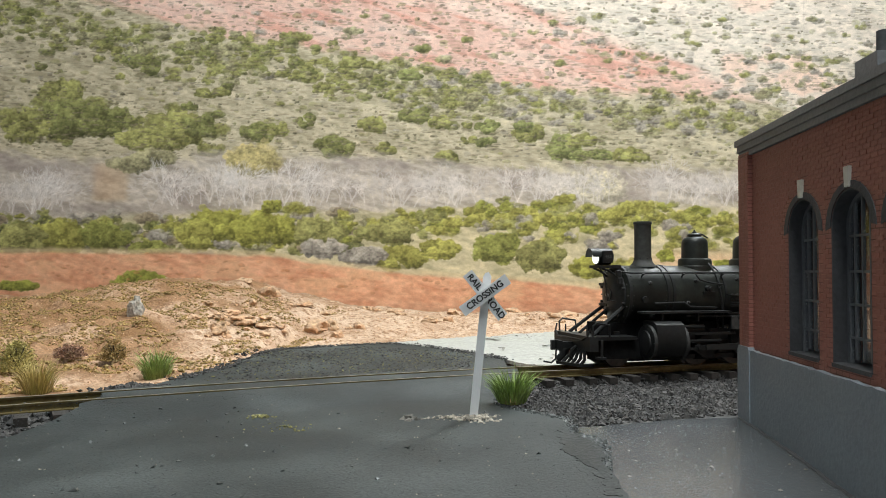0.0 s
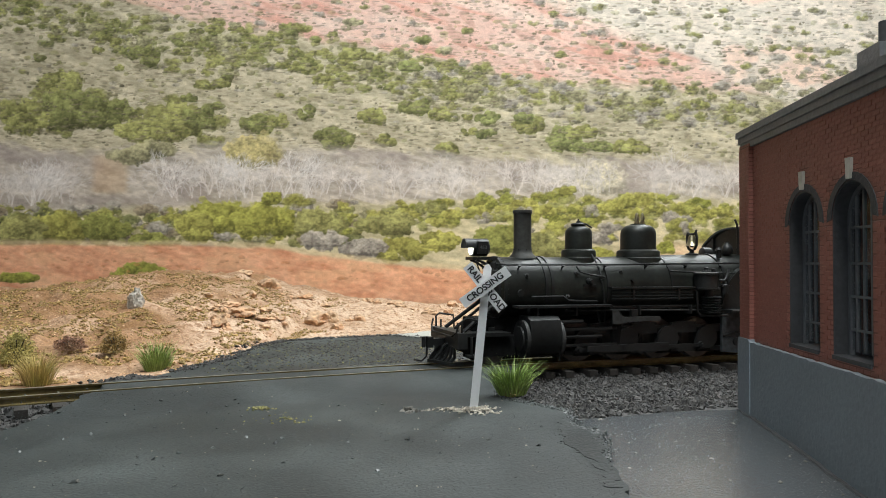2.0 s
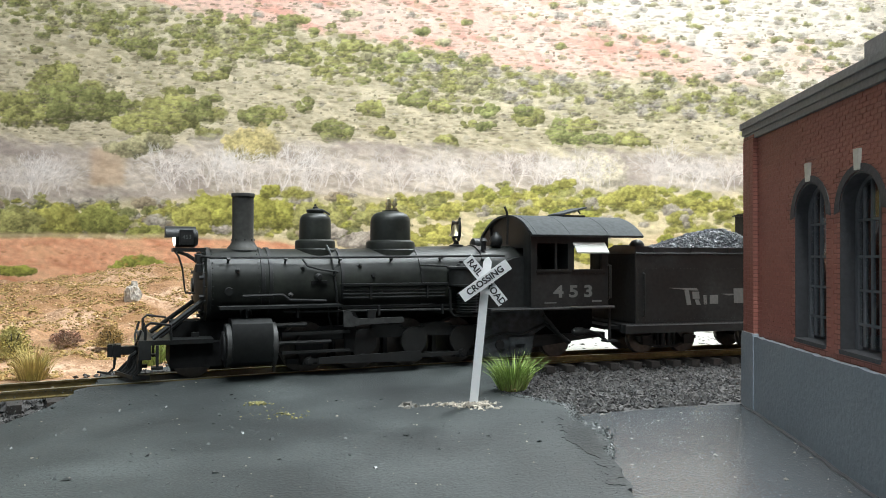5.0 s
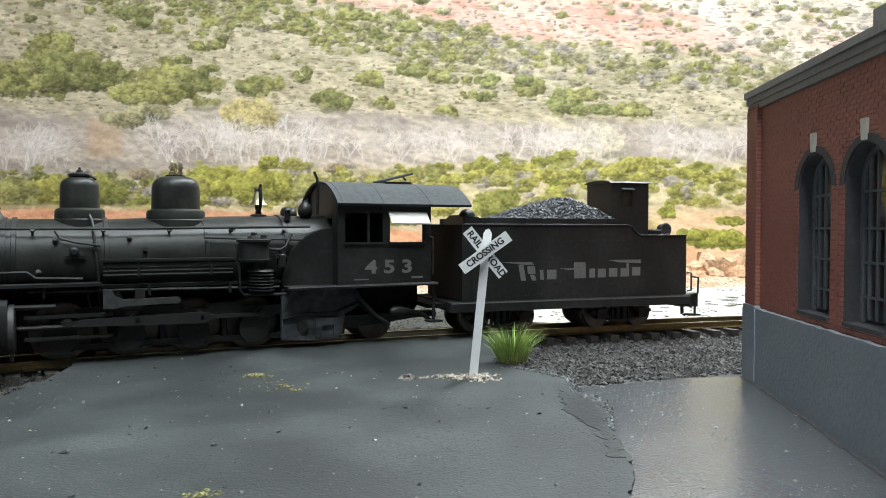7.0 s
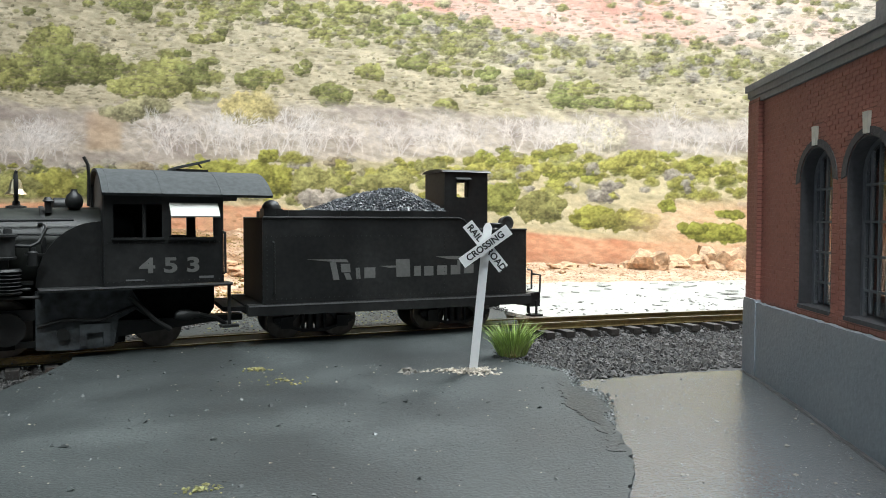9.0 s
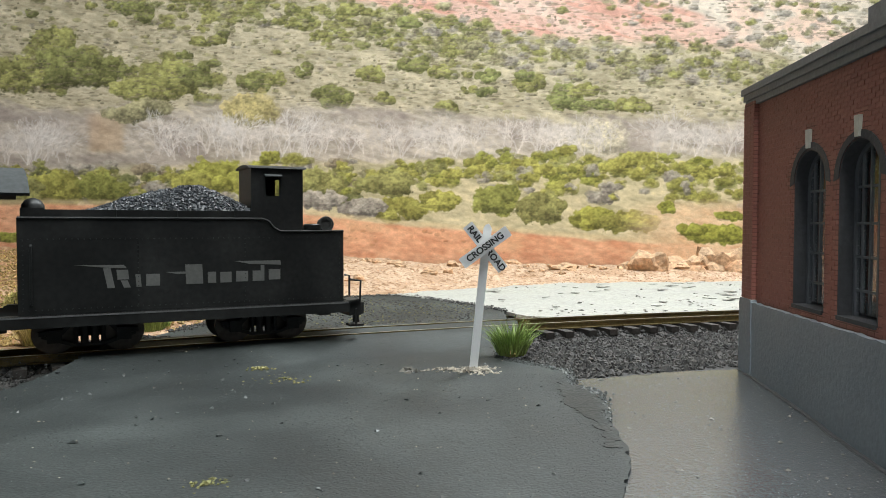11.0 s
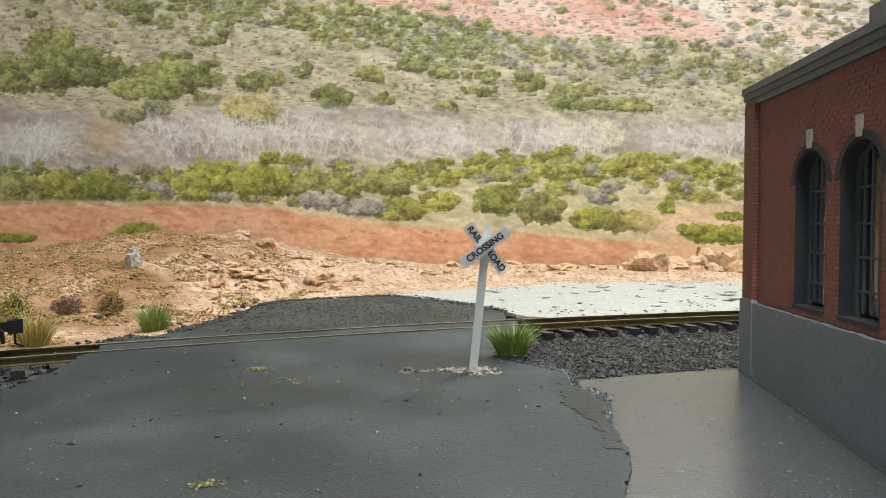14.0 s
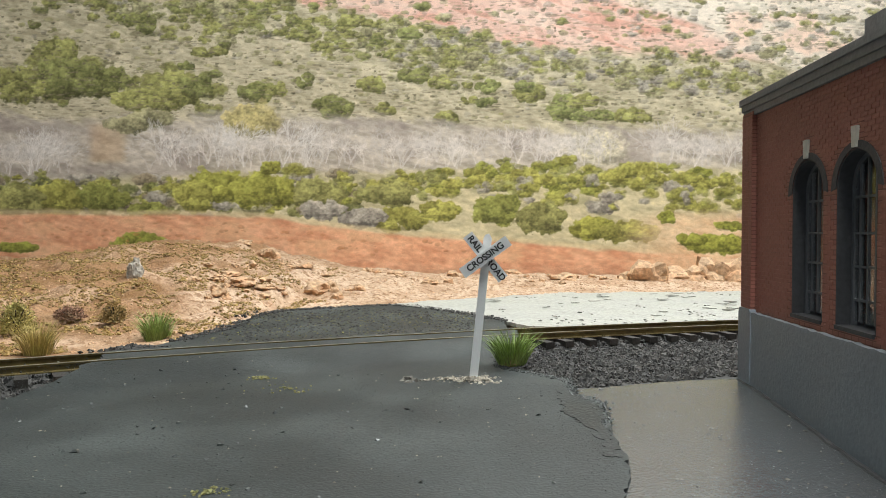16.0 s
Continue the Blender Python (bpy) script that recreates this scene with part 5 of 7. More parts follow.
stuff("road_moss", lumps(40, heap(-0.0270, 0.0860, 0.0014, 0.0010, 0.0002), 0.0003, 21), M["moss"], "sparse yellow-green flock on the asphalt", "ground cover")


def grain_place(rng):
    y = 0.05 + 0.12 * rng.random() ** 0.7
    x = rng.uniform(-0.62 * y, 0.026)
    return (x, y, road_z(x, y)) if off_track(x, y) < -0.006 and not (y > 0.150 and x > 0.012) and x < 0.0185 + 0.006 * ease(0.08, 0.11, y) else None


def apron_place(rng):
    y = 0.06 + 0.095 * rng.random() ** 0.7
    x = rng.uniform(0.0285, 0.063)
    return (x, y, apron_z(x, y)) if x < 0.0515 + 0.0634 * y and y < 0.150 else None


stuff("asphalt_grain", lumps(17000, grain_place, 0.00010, 51, 0.8), M["road_grain"], "fine raised grain of the dark asphalt", "grit")
stuff("apron_grain", lumps(2500, apron_place, 0.00009, 52, 0.8), M["apron_grain"], "fine raised grain of the concrete apron", "grit")
stuff("apron_specks", lumps(60, apron_place, 0.00035, 53, 0.6), M["flake"], "dark specks scattered on the apron", "grit")


def margin_place(rng):
    """Loose cinders along the broken far edges of the road."""
    k = rng.choice([9, 10, 11, 12, 13, 14, 15, 16])
    a, q = Vector(road_outline[k]), Vector(road_outline[k + 1])
    p = a.lerp(q, rng.random()) + Vector((rng.gauss(0, 0.0016), rng.gauss(0, 0.0016)))
    return p.x, p.y, max(road_z(p.x, p.y), land_z(p.x, p.y)) + 0.0001


def near_margin_place(rng):
    k = rng.choice([21, 22, 23, 24, 25, 26])
    a, q = Vector(road_outline[k]), Vector(road_outline[k + 1])
    p = a.lerp(q, rng.random()) + Vector((rng.gauss(-0.0002, 0.0006), rng.gauss(0, 0.0008)))
    return p.x, p.y, road_z(p.x, p.y)


stuff("road_edge_cinders", lumps(1300, margin_place, 0.00055, 61), M["stone"], "loose dark cinders along the far road edge", "cinders")
stuff("road_edge_crumbs", lumps(1100, near_margin_place, 0.00028, 62), M["road_grain"], "broken asphalt crumbs at the road edge", "crumbs")
stuff("track_end_cinders", lumps(260, heap(-0.0785, 0.1905, 0.004, 0.0014, 0.0012), 0.0008, 63), M["stone"], "dark cinder heap where the rails leave the road", "cinders")


# ---- the locomotive: x ahead, y to its left, z over the rail, in millimetres ----
def wheel(parent, x, r, mat="steel", name="wheel", crank=0.0, half=5.25, label=""):
    """A wheelset: axle, two flanged wheels; with crank, outside counterweights and pins."""
    bm = rod((0, -half - 0.6, 0), (0, half + 0.6, 0), 0.8, None, 12)
    w = part(name, bm, M["loco"], parent, label or "black wheelset on its axle", 0, 40, (x, 0, r))
    for s in (-1, 1):
        part("tyre", lathe([(-0.9, r * 0.84), (-0.9, r), (0.5, r * 0.985), (0.55, r * 1.07), (0.9, r * 1.05), (0.95, r * 0.84)], (0, s * half, 0), (0, -s, 0), 32), M[mat], w, "worn steel tyre")
        spokes = lathe([(-0.5, r * 0.2), (-0.6, r * 0.3), (0.4, r * 0.3), (0.4, r * 0.2)], (0, s * half, 0), (0, -s, 0), 16)
        for k in range(10):
            a = k * math.pi / 5
            rod((math.cos(a) * r * 0.25, s * half, math.sin(a) * r * 0.25), (math.cos(a) * r * 0.88, s * half, math.sin(a) * r * 0.88), 0.4, 0.32, 6, spokes)
        part("spokes", spokes, M["loco"], w, "black spoked wheel centre")
        if crank:
            ph = 0 if s > 0 else math.pi / 2
            c, d = math.cos(ph), math.sin(ph)
            arc = [(3.3 * math.cos(a) - c * 0.9, 3.3 * math.sin(a) - d * 0.9) for a in [ph + 0.75 + (2 * math.pi - 1.5) * i / 18 for i in range(19)]]
            arc += [(c * (crank + 1.2) + d * 0.9, d * (crank + 1.2) - c * 0.9), (c * (crank + 1.2) - d * 0.9, d * (crank + 1.2) + c * 0.9)]
            arc = [(px, -pz) for px, pz in arc]
            part("counterweight", slab(arc, "y", s * 9.6, s * 10.5), M["rods"], w, "outside crank and counterweight", 0.1)
            part("crank_pin", rod((c * crank, s * 10.4, -d * crank), (c * crank, s * 12.6, -d * crank), 0.6, None, 10), M["rods"], w)
    return w


def mirror_part(name, make, mat, parent, label="", bevel=0.0):
    for s in (1, -1):
        part(name, make(s), M[mat], parent, label, bevel)


DRIVERS, DRIVER_R, CRANK = (32.0, 19.0, 6.0, -7.0), 5.7, 2.6
SPIN = []       # wheelsets that roll: object, x, radius
RODS = []       # side rods carried round by the crank pins: object, phase


def locomotive():
    L = thing("steam_locomotive", "black narrow gauge steam locomotive with tall stack and brass bell", "locomotive")
    # boiler
    part("smokebox", lathe([(0, 8.2), (0.4, 8.75), (14.5, 8.75)], (55, 0, 20.4), (-1, 0, 0), 48), M["jacket"], L, "black smokebox")
    part("boiler", lathe([(0, 8.7), (18, 8.75), (28, 9.2), (44, 9.6), (66, 9.9)], (40.5, 0, 20.4), (-1, 0, 0), 48), M["jacket"], L, "dark green-black boiler jacket")
    for x, r in ((54.2, 8.85), (42.2, 8.95), (40.4, 8.95), (23.4, 8.98), (3.2, 9.55), (-14.5, 9.98)):
        part("boiler_band", lathe([(-0.45, r - 0.1), (-0.4, r + 0.12), (0.4, r + 0.12), (0.45, r - 0.1)], (x, 0, 20.4), (1, 0, 0), 48), M["loco"], L)
    door = part("smokebox_door", lathe([(0, 7.2), (0.5, 7.1), (0.8, 6.4), (1.6, 4.6), (2.0, 2.6)], (55, 0, 20.4), (1, 0, 0), 40), M["loco"], L, "domed smokebox door")
    part("number_plate", rod((57.0, 0, 20.4), (57.4, 0, 20.4), 1.9, None, 24), M["rods"], door, "round number plate with a plain bar")
    part("number_bar", box(57.42, 57.5, -1.1, 1.1, 20.0, 20.8), M["letter"], door)
    for k in range(10):
        a = k * math.pi / 5 + 0.3
        part("door_dog", rod((55.3, 7.0 * math.cos(a), 20.4 + 7.0 * math.sin(a)), (56.2, 7.0 * math.cos(a), 20.4 + 7.0 * math.sin(a)), 0.45, None, 8), M["rods"], door)
    for k in range(16):
        a = k * math.pi / 8
        part("rivet", rod((54.9, 8.2 * math.cos(a), 20.4 + 8.2 * math.sin(a)), (55.3, 8.2 * math.cos(a), 20.4 + 8.2 * math.sin(a)), 0.2, None, 6), M["loco"], door)
    for z in (17.5, 23.5):
        part("door_hinge", box(55.8, 57.0, -6.5, -1.5, z - 0.4, z + 0.4), M["rods"], door, "", 0.1)
    # stack, domes
    st = part("smokestack", lathe([(0, 3.9), (0.7, 3.6), (1.3, 3.0), (2.2, 2.6), (3.2, 2.5), (12.7, 2.5), (12.8, 2.72), (13.4, 2.74), (13.6, 2.65), (13.6, 2.2), (9, 2.0)], (45.7, 0, 28.7), (0, 0, 1), 36), M["stack"], L, "tall straight black stack")
    for k in range(8):
        a = k * math.pi / 4
        part("bolt", rod((45.7 + 2.45 * math.cos(a), 2.45 * math.sin(a), 31.2), (45.7 + 2.75 * math.cos(a), 2.75 * math.sin(a), 31.2), 0.25, None, 6), M["loco"], st)
    d1 = part("sand_dome", lathe([(-1.5, 5.2), (0.4, 5.15), (0.6, 4.95), (2.0, 4.95), (2.5, 4.8), (2.8, 4.3), (2.9, 3.95), (7.4, 3.85), (8.2, 3.7), (8.9, 3.2), (9.3, 2.5), (9.4, 1.9), (9.7, 2.2), (10.1, 2.2), (10.4, 1.8), (10.5, 0.7), (11.0, 0.6), (11.1, 0.3), (11.6, 0.25)], (28.2, 0, 28.6), (0, 0, 1), 40), M["jacket"], L, "rounded black sand dome")
    for s in (-1, 1):
        for dx in (-1.4,):
            part("sand_pipe", tube([(28.2 + dx, s * 3.5, 31), (28.2 + dx * 1.6, s * 6, 28.2), (28.2 + dx * 1.8, s * 8.6, 24), (28.2 + dx * 2.2, s * 9.3, 18), (28.2 + dx * 2.5, s * 9, 10)], 0.28), M["loco"], d1)
    part("dome_lever", tube([(28.2, 1.4, 39), (26.6, 1.9, 38.6), (25.0, 2.0, 37.6)], 0.25), M["loco"], d1)
    d2 = part("steam_dome", lathe([(-1.5, 6.7), (0.4, 6.6), (0.6, 6.35), (2.0, 6.3), (2.5, 6.1), (2.8, 5.5), (2.9, 5.25), (7.6, 5.15), (8.7, 4.9), (9.5, 4.3), (10.0, 3.4), (10.2, 2.4), (10.25, 2.2), (10.5, 2.2), (10.6, 1.0)], (8.6, 0, 28.6), (0, 0, 1), 44), M["jacket"], L, "large rounded black steam dome")
    for dx, dy in ((-0.9, 0.9), (0.9, 0.9), (0.0, -0.9)):
        part("safety_valve", lathe([(0, 0.7), (0.8, 0.7), (0.9, 0.45), (1.4, 0.45), (1.5, 0.75), (2.1, 0.7), (2.2, 0.4), (2.9, 0.45), (3.3, 0.2)], (8.6 + dx, dy, 39.0), (0, 0, 1), 14), M["gold"], d2, "brass safety valve")
    # bell
    b = part("bell_yoke", tube([(-10, -1.9, 36.9), (-10, -2.5, 35.2), (-10, -2.3, 33.0), (-10, -1.4, 31.7), (-10, 0, 31.3), (-10, 1.4, 31.7), (-10, 2.3, 33.0), (-10, 2.5, 35.2), (-10, 1.9, 36.9)], 0.42, 8), M["loco"], L, "black bell yoke")
    part("bell", lathe([(0, 0.3), (0.15, 0.8), (0.8, 1.08), (1.8, 1.22), (2.5, 1.5), (3.0, 1.95), (3.2, 2.1), (3.25, 1.8)], (-10, 0, 36.0), (0, 0, -1), 28), M["gold"], b, "polished brass bell")
    part("clapper", rod((-10, 0, 34.6), (-10, 0, 32.3), 0.3, 0.5, 8), M["loco"], b)
    part("bell_stand", lathe([(0, 2.0), (0.5, 1.9), (0.7, 0.8), (1.6, 0.6)], (-10, 0, 29.9), (0, 0, 1), 16), M["loco"], b)
    part("bell_hanger", tube([(-10, -2.0, 36.7), (-10, -1.0, 36.3), (-10, 1.0, 36.3), (-10, 2.0, 36.7)], 0.4), M["loco"], b)
    part("bell_crank", tube([(-10, 2.0, 36.6), (-10.0, 2.1, 37.2), (-10.2, 2.1, 37.5)], 0.34), M["loco"], b)
    # headlight on its shelf
    h = part("headlight", lathe([(0, 2.35), (4.2, 2.35), (5.0, 1.6)], (61.0, 0, 31.6), (-1, 0, 0), 28), M["loco"], L, "black box headlight with visor")
    part("visor", slab([(2.55 * math.cos(math.pi * i / 12), 31.6 + 2.6 * math.sin(math.pi * i / 12)) for i in range(13)] + [(2.3 * math.cos(math.pi * i / 12), 31.6 + 2.35 * math.sin(math.pi * i / 12)) for i in range(12, -1, -1)], "x", 56.5, 63.2), M["loco"], h)
    part("lens", lathe([(0, 2.0), (0.3, 1.9), (0.5, 1.2)], (61.0, 0, 31.6), (1, 0, 0), 24), M["lens"], h, "lit clear headlight lens")
    for s in (-1, 1):
        nb = part("number_box", box(57.2, 60.2, min(s * 2.2, s * 3.3), max(s * 2.2, s * 3.3), 29.9, 33.3), M["loco"], h, "black number box", 0.12)
        part("number_glass", box(57.4, 60.0, min(s * 3.3, s * 3.36), max(s * 3.3, s * 3.36), 30.6, 32.7), M["rods"], nb)
        words("road_number", "453", 0.95, M["stripe"], nb, Matrix.Translation((58.6 * MM, s * 3.38 * MM, 31.65 * MM)) @ Matrix.Rotation(radians(180 if s > 0 else 0), 4, "Z") @ Matrix.Rotation(radians(90), 4, "X"))
    part("lamp_shelf", box(54.4, 61.6, -3.2, 3.2, 28.3, 29.2), M["loco"], L, "", 0.15)
    for s in (-1, 1):
        part("shelf_bracket", tube([(60.4, s * 2.6, 28.3), (58.4, s * 2.8, 27.6), (55.3, s * 3.2, 25.6)], 0.34), M["loco"], L)
    part("lamp_conduit", tube([(61.2, 2.9, 28.4), (60.4, 3.2, 27.2), (59.6, 3.2, 24.6), (59.2, 3.2, 21.0), (58.9, 3.2, 18.9), (55.5, 3.2, 18.8)], 0.22), M["loco"], L)
    for z, y in ((27.0, 4.8), (24.8, 5.8)):
        part("marker_lamp", lathe([(0, 0.9), (1.6, 0.9), (1.8, 0.5), (2.2, 0.5)], (56.2, y, z - 1), (0, 0, 1), 12), M["loco"], L)
    # handrails with stanchions
    for s in (-1, 1):
        part("handrail", tube([(56.2, s * 3.5, 27.6), (55.6, s * 6.0, 27.2), (53.5, s * 7.8, 27.0), (20, s * 8.0, 27.1), (-20, s * 8.6, 27.6)], 0.3), M["loco"], L, "long black handrail")
        for x in (50, 37, 24, 11, -2, -14):
            part("stanchion", lathe([(0, 0.25), (1.2, 0.25), (1.3, 0.5), (1.7, 0.45)], (x, s * 6.9, 25.8), (0, s * 0.75, 0.66), 8), M["loco"], L)
        part("boiler_pipe", tube([(-18, s * 9.9, 24.6), (-4, s * 9.7, 24.9), (4, s * 9.3, 25.2)], 0.25), M["loco"], L)
        part("boiler_pipe", tube([(26, s * 8.9, 22.6), (24.6, s * 9.0, 23.6), (29, s * 8.8, 24.2), (32, s * 8.5, 25.0), (33, s * 8.0, 26.6)], 0.25), M["loco"], L)
        part("check_valve", lathe([(0, 0.9), (1.4, 0.9), (1.6, 0.5), (2.2, 0.5)], (29.5, s * 8.4, 22.4), (0, s, 0), 12), M["loco"], L)
        part("check_flange", box(27.4, 31.2, min(s * 8.6, s * 9.3), max(s * 8.6, s * 9.3), 20.9, 21.6), M["loco"], L, "", 0.1)
        part("washout_plug", rod((16, s * 8.0, 22.5), (16, s * 9.5, 22.8), 0.5, None, 8), M["loco"], L)
        part("smokebox_cleanout", rod((50, s * 8.0, 19.5), (50, s * 9.4, 19.3), 0.9, None, 12), M["loco"], L)
        # steam delivery pipe over the board
        part("delivery_pipe", tube([(47, s * 9.2, 18.2), (38, s * 10.0, 18.4), (36.5, s * 10.4, 17.2), (28, s * 10.6, 16.9)], 0.32), M["loco"], L)
        part("running_board", box(24.6, 52.4, min(s * 8.6, s * 13.2), max(s * 8.6, s * 13.2), 15.5, 16.1), M["loco"], L, "narrow black running board", 0.1)
        part("running_board", box(-12.5, 24.4, min(s * 8.9, s * 11.2), max(s * 8.9, s * 11.2), 14.9, 15.5), M["loco"], L, "", 0.1)
        for z in (17.55, 18.35, 19.15, 19.95):
            part("cooling_pipe", tube([(24.3, s * 12.1, z), (-1.6, s * 12.1, z)], 0.27, 8), M["loco"], L, "long horizontal cooling pipe")
        for x in (17.6, 3.1):
            part("pipe_hanger", box(x - 0.3, x + 0.3, min(s * 11.5, s * 12.6), max(s * 11.5, s * 12.6), 17.2, 20.5), M["loco"], L, "", 0.08)
        part("cooling_header", box(-2.2, 24.8, min(s * 10.9, s * 12.9), max(s * 10.9, s * 12.9), 20.45, 20.85), M["loco"], L, "", 0.08)
        part("drop_pipe", tube([(-1.6, s * 12.1, 20.0), (-2.9, s * 12.3, 19.4), (-3.1, s * 12.3, 13.6), (-4.0, s * 12.3, 12.6), (-14.0, s * 12.3, 12.4)], 0.34), M["rods"], L)
        part("train_pipe", tube([(38, s * 10.9, 14.6), (10, s * 11.3, 14.3), (-12, s * 11.3, 14.0)], 0.3), M["worn"], L)
        part("sand_delivery", tube([(27.6, s * 9.0, 16), (26.4, s * 9.6, 10), (25.4, s * 7.0, 2.4)], 0.26), M["loco"], L)
        for x in (46.5, 35.0, 15.5, -1.0):
            part("board_bracket", slab([(x - 0.25, 13.2), (x + 0.25, 13.2), (x + 0.25, 15.5), (x - 0.25, 15.5)], "y", s * 8.2, s * 12.4), M["loco"], L)
        for x, z in ((36, 18.2), (33, 24.6), (19, 25.0), (14, 18.6), (-3, 27.0), (48, 24.0)):
            part("boiler_fitting", lathe([(0, 0.55), (0.5, 0.55), (0.6, 0.32), (1.1, 0.32)], (x, s * 8.6 * math.cos(math.asin((z - 20.4) / 9.6)), z), (0, s, 0.35), 10), M["worn"], L, "small worn boiler fitting")
        riv = bmesh.new()
        for x in (53.4, 43.2):
            for k in range(13):
                a = -0.5 + 2.0 * k / 12
                rod((x, s * 8.7 * math.cos(a), 20.4 + 8.7 * math.sin(a)), (x, s * 8.95 * math.cos(a), 20.4 + 8.95 * math.sin(a)), 0.17, 0.1, 5, riv)
        tagged(part("rivets", riv, M["jacket"], L), kind="stuff")
        # cylinder and its chest
        cy = part("cylinder", lathe([(0, 4.0), (0.2, 4.75), (1.4, 4.75), (1.5, 4.4), (9.9, 4.4), (10.0, 4.75), (11.2, 4.75), (11.4, 4.0)], (51.3, s * 11.2, 7.4), (-1, 0, 0), 32), M["loco"], L, "black cylinder with bright edged covers")
        part("steam_chest", slab([(s * 7.8, 3.2), (s * 11.6, 2.7), (s * 14.4, 3.8), (s * 15.75, 6.2), (s * 15.75, 10.2), (s * 15.0, 12.4), (s * 13.2, 13.3), (s * 7.8, 13.3)], "x", 41.2, 50.0), M["loco"], cy, "black boxed cylinder casing", 0.3)
        for xr in (50.6, 40.6):
            part("cylinder_flange", lathe([(-0.5, 4.6), (-0.45, 4.95), (0.45, 4.95), (0.5, 4.6)], (xr, s * 11.2, 7.4), (1, 0, 0), 32), M["worn"], cy, "worn grey flange")
            for k in range(10):
                a = k * math.pi / 5
                part("stud", rod((xr - 0.7, s * 11.2 + 4.6 * math.cos(a), 7.4 + 4.6 * math.sin(a)), (xr + 0.7, s * 11.2 + 4.6 * math.cos(a), 7.4 + 4.6 * math.sin(a)), 0.2, None, 6), M["rods"], cy)
        part("cylinder_cover", lathe([(0, 3.4), (0.4, 3.2), (0.7, 1.4)], (51.3, s * 11.2, 7.4), (1, 0, 0), 24), M["rods"], cy)
        part("valve_stem", tube([(41, s * 11.8, 11.6), (33, s * 11.8, 11.6)], 0.55), M["rods"], cy)
        part("piston_rod", tube([(40, s * 11.2, 7.4), (27, s * 11.2, 7.4)], 0.5), M["rods"], cy)
        part("drain_cock", tube([(40.6, s * 13.0, 3.2), (40.6, s * 13.2, 1.4)], 0.35), M["rods"], cy)
        part("saddle_pipe", tube([(46, s * 6.5, 14.5), (46, s * 8.8, 13.4), (46, s * 9.6, 12.6)], 1.4, 12), M["loco"], cy)
        # guides and valve gear hanger
        part("crosshead_guide", box(22.5, 38.5, min(s * 10.6, s * 11.8), max(s * 10.6, s * 11.8), 9.2, 9.9), M["rods"], L, "", 0.12)
        part("crosshead_guide", box(22.5, 38.5, min(s * 10.6, s * 11.8), max(s * 10.6, s * 11.8), 4.9, 5.5), M["rods"], L, "", 0.12)
        part("guide_yoke", slab([(21.6, 4.6), (23.4, 4.6), (23.8, 10.2), (22.8, 13.6), (21.4, 14.2), (20.6, 13.0)], "y", s * 9.8, s * 11.4), M["shade_black"], L, "cast guide yoke", 0.15)
        part("radius_rod", slab([(24.4, 14.4), (22.7, 14.5), (22.1, 13.3), (20.6, 12.6), (9.8, 12.7), (9.3, 12.0), (9.8, 11.4), (20, 11.2), (22.4, 10.7), (24.4, 10.8)], "y", s * 12.2, s * 12.9), M["worn"], L, "worn grey valve rod", 0.1)
        part("link_bracket", box(16.4, 18.3, min(s * 11.2, s * 12.6), max(s * 11.2, s * 12.6), 12.7, 14.6), M["rods"], L, "small link bracket", 0.15)
        # outside frame
        fr = part("frame", box(-30, 38, min(s * 8.0, s * 9.3), max(s * 8.0, s * 9.3), 7.6, 9.8), M["loco"], L, "black outside bar frame", 0.12)
        part("frame_rail", box(-28, 37, min(s * 8.0, s * 9.2), max(s * 8.0, s * 9.2), 2.2, 3.4), M["loco"], fr, "", 0.1)
        for x in DRIVERS:
            part("axle_box", box(x - 2.2, x + 2.2, min(s * 7.9, s * 9.45), max(s * 7.9, s * 9.45), 2.0, 9.0), M["shade_black"], fr, "", 0.15)
        for x in (25.5, 12.5, -0.5):
            part("leaf_spring", slab([(x - 4.2, 10.0), (x, 9.2), (x + 4.2, 10.0), (x + 4.0, 10.6), (x, 10.9), (x - 4.0, 10.6)], "y", s * 8.1, s * 9.4), M["loco"], fr, "", 0.1)
            part("brake_hanger", box(x - 0.5, x + 0.5, min(s * 6.2, s * 7.6), max(s * 6.2, s * 7.6), 1.6, 8.0), M["loco"], fr, "", 0.1)
    # air pumps on the left side
    p = part("air_pump", lathe([(0, 2.6), (0.1, 3.5), (0.5, 3.6), (0.6, 3.3), (4.2, 3.35), (4.4, 3.8), (4.8, 3.8), (5.0, 2.6)], (-6.2, 12.2, 19.9), (0, 0, 1), 28), M["loco"], L, "black steam air pump")
    part("pump_cylinder", lathe([(0, 2.6), (0.4, 3.0)] + [(0.6 + 0.35 * k, 2.9 if k % 2 else 2.3) for k in range(12)] + [(4.9, 2.6)], (-7.7, 12.2, 13.2), (0, 0, 1), 24), M["loco"], p, "finned pump cylinder")
    part("pump_neck", rod((-7.2, 12.2, 17.8), (-7.2, 12.2, 20.4), 1.2, None, 14), M["loco"], p)
    part("pump_cap", lathe([(0, 1.4), (0.5, 1.2), (0.6, 0.6), (1.2, 0.6), (1.4, 0.3)], (-6.1, 12.2, 25.0), (0, 0, 1), 14), M["loco"], p)
    part("pump_cap", lathe([(0, 0.8), (0.9, 0.7), (1.0, 0.4)], (-8.3, 12.6, 24.9), (0, 0, 1), 10), M["loco"], p)
    part("pump_pipe", tube([(-9.4, 12.6, 22.6), (-12, 12.2, 22.4), (-13.6, 11.4, 23.2), (-15.0, 10.6, 26)], 0.35), M["loco"], p)
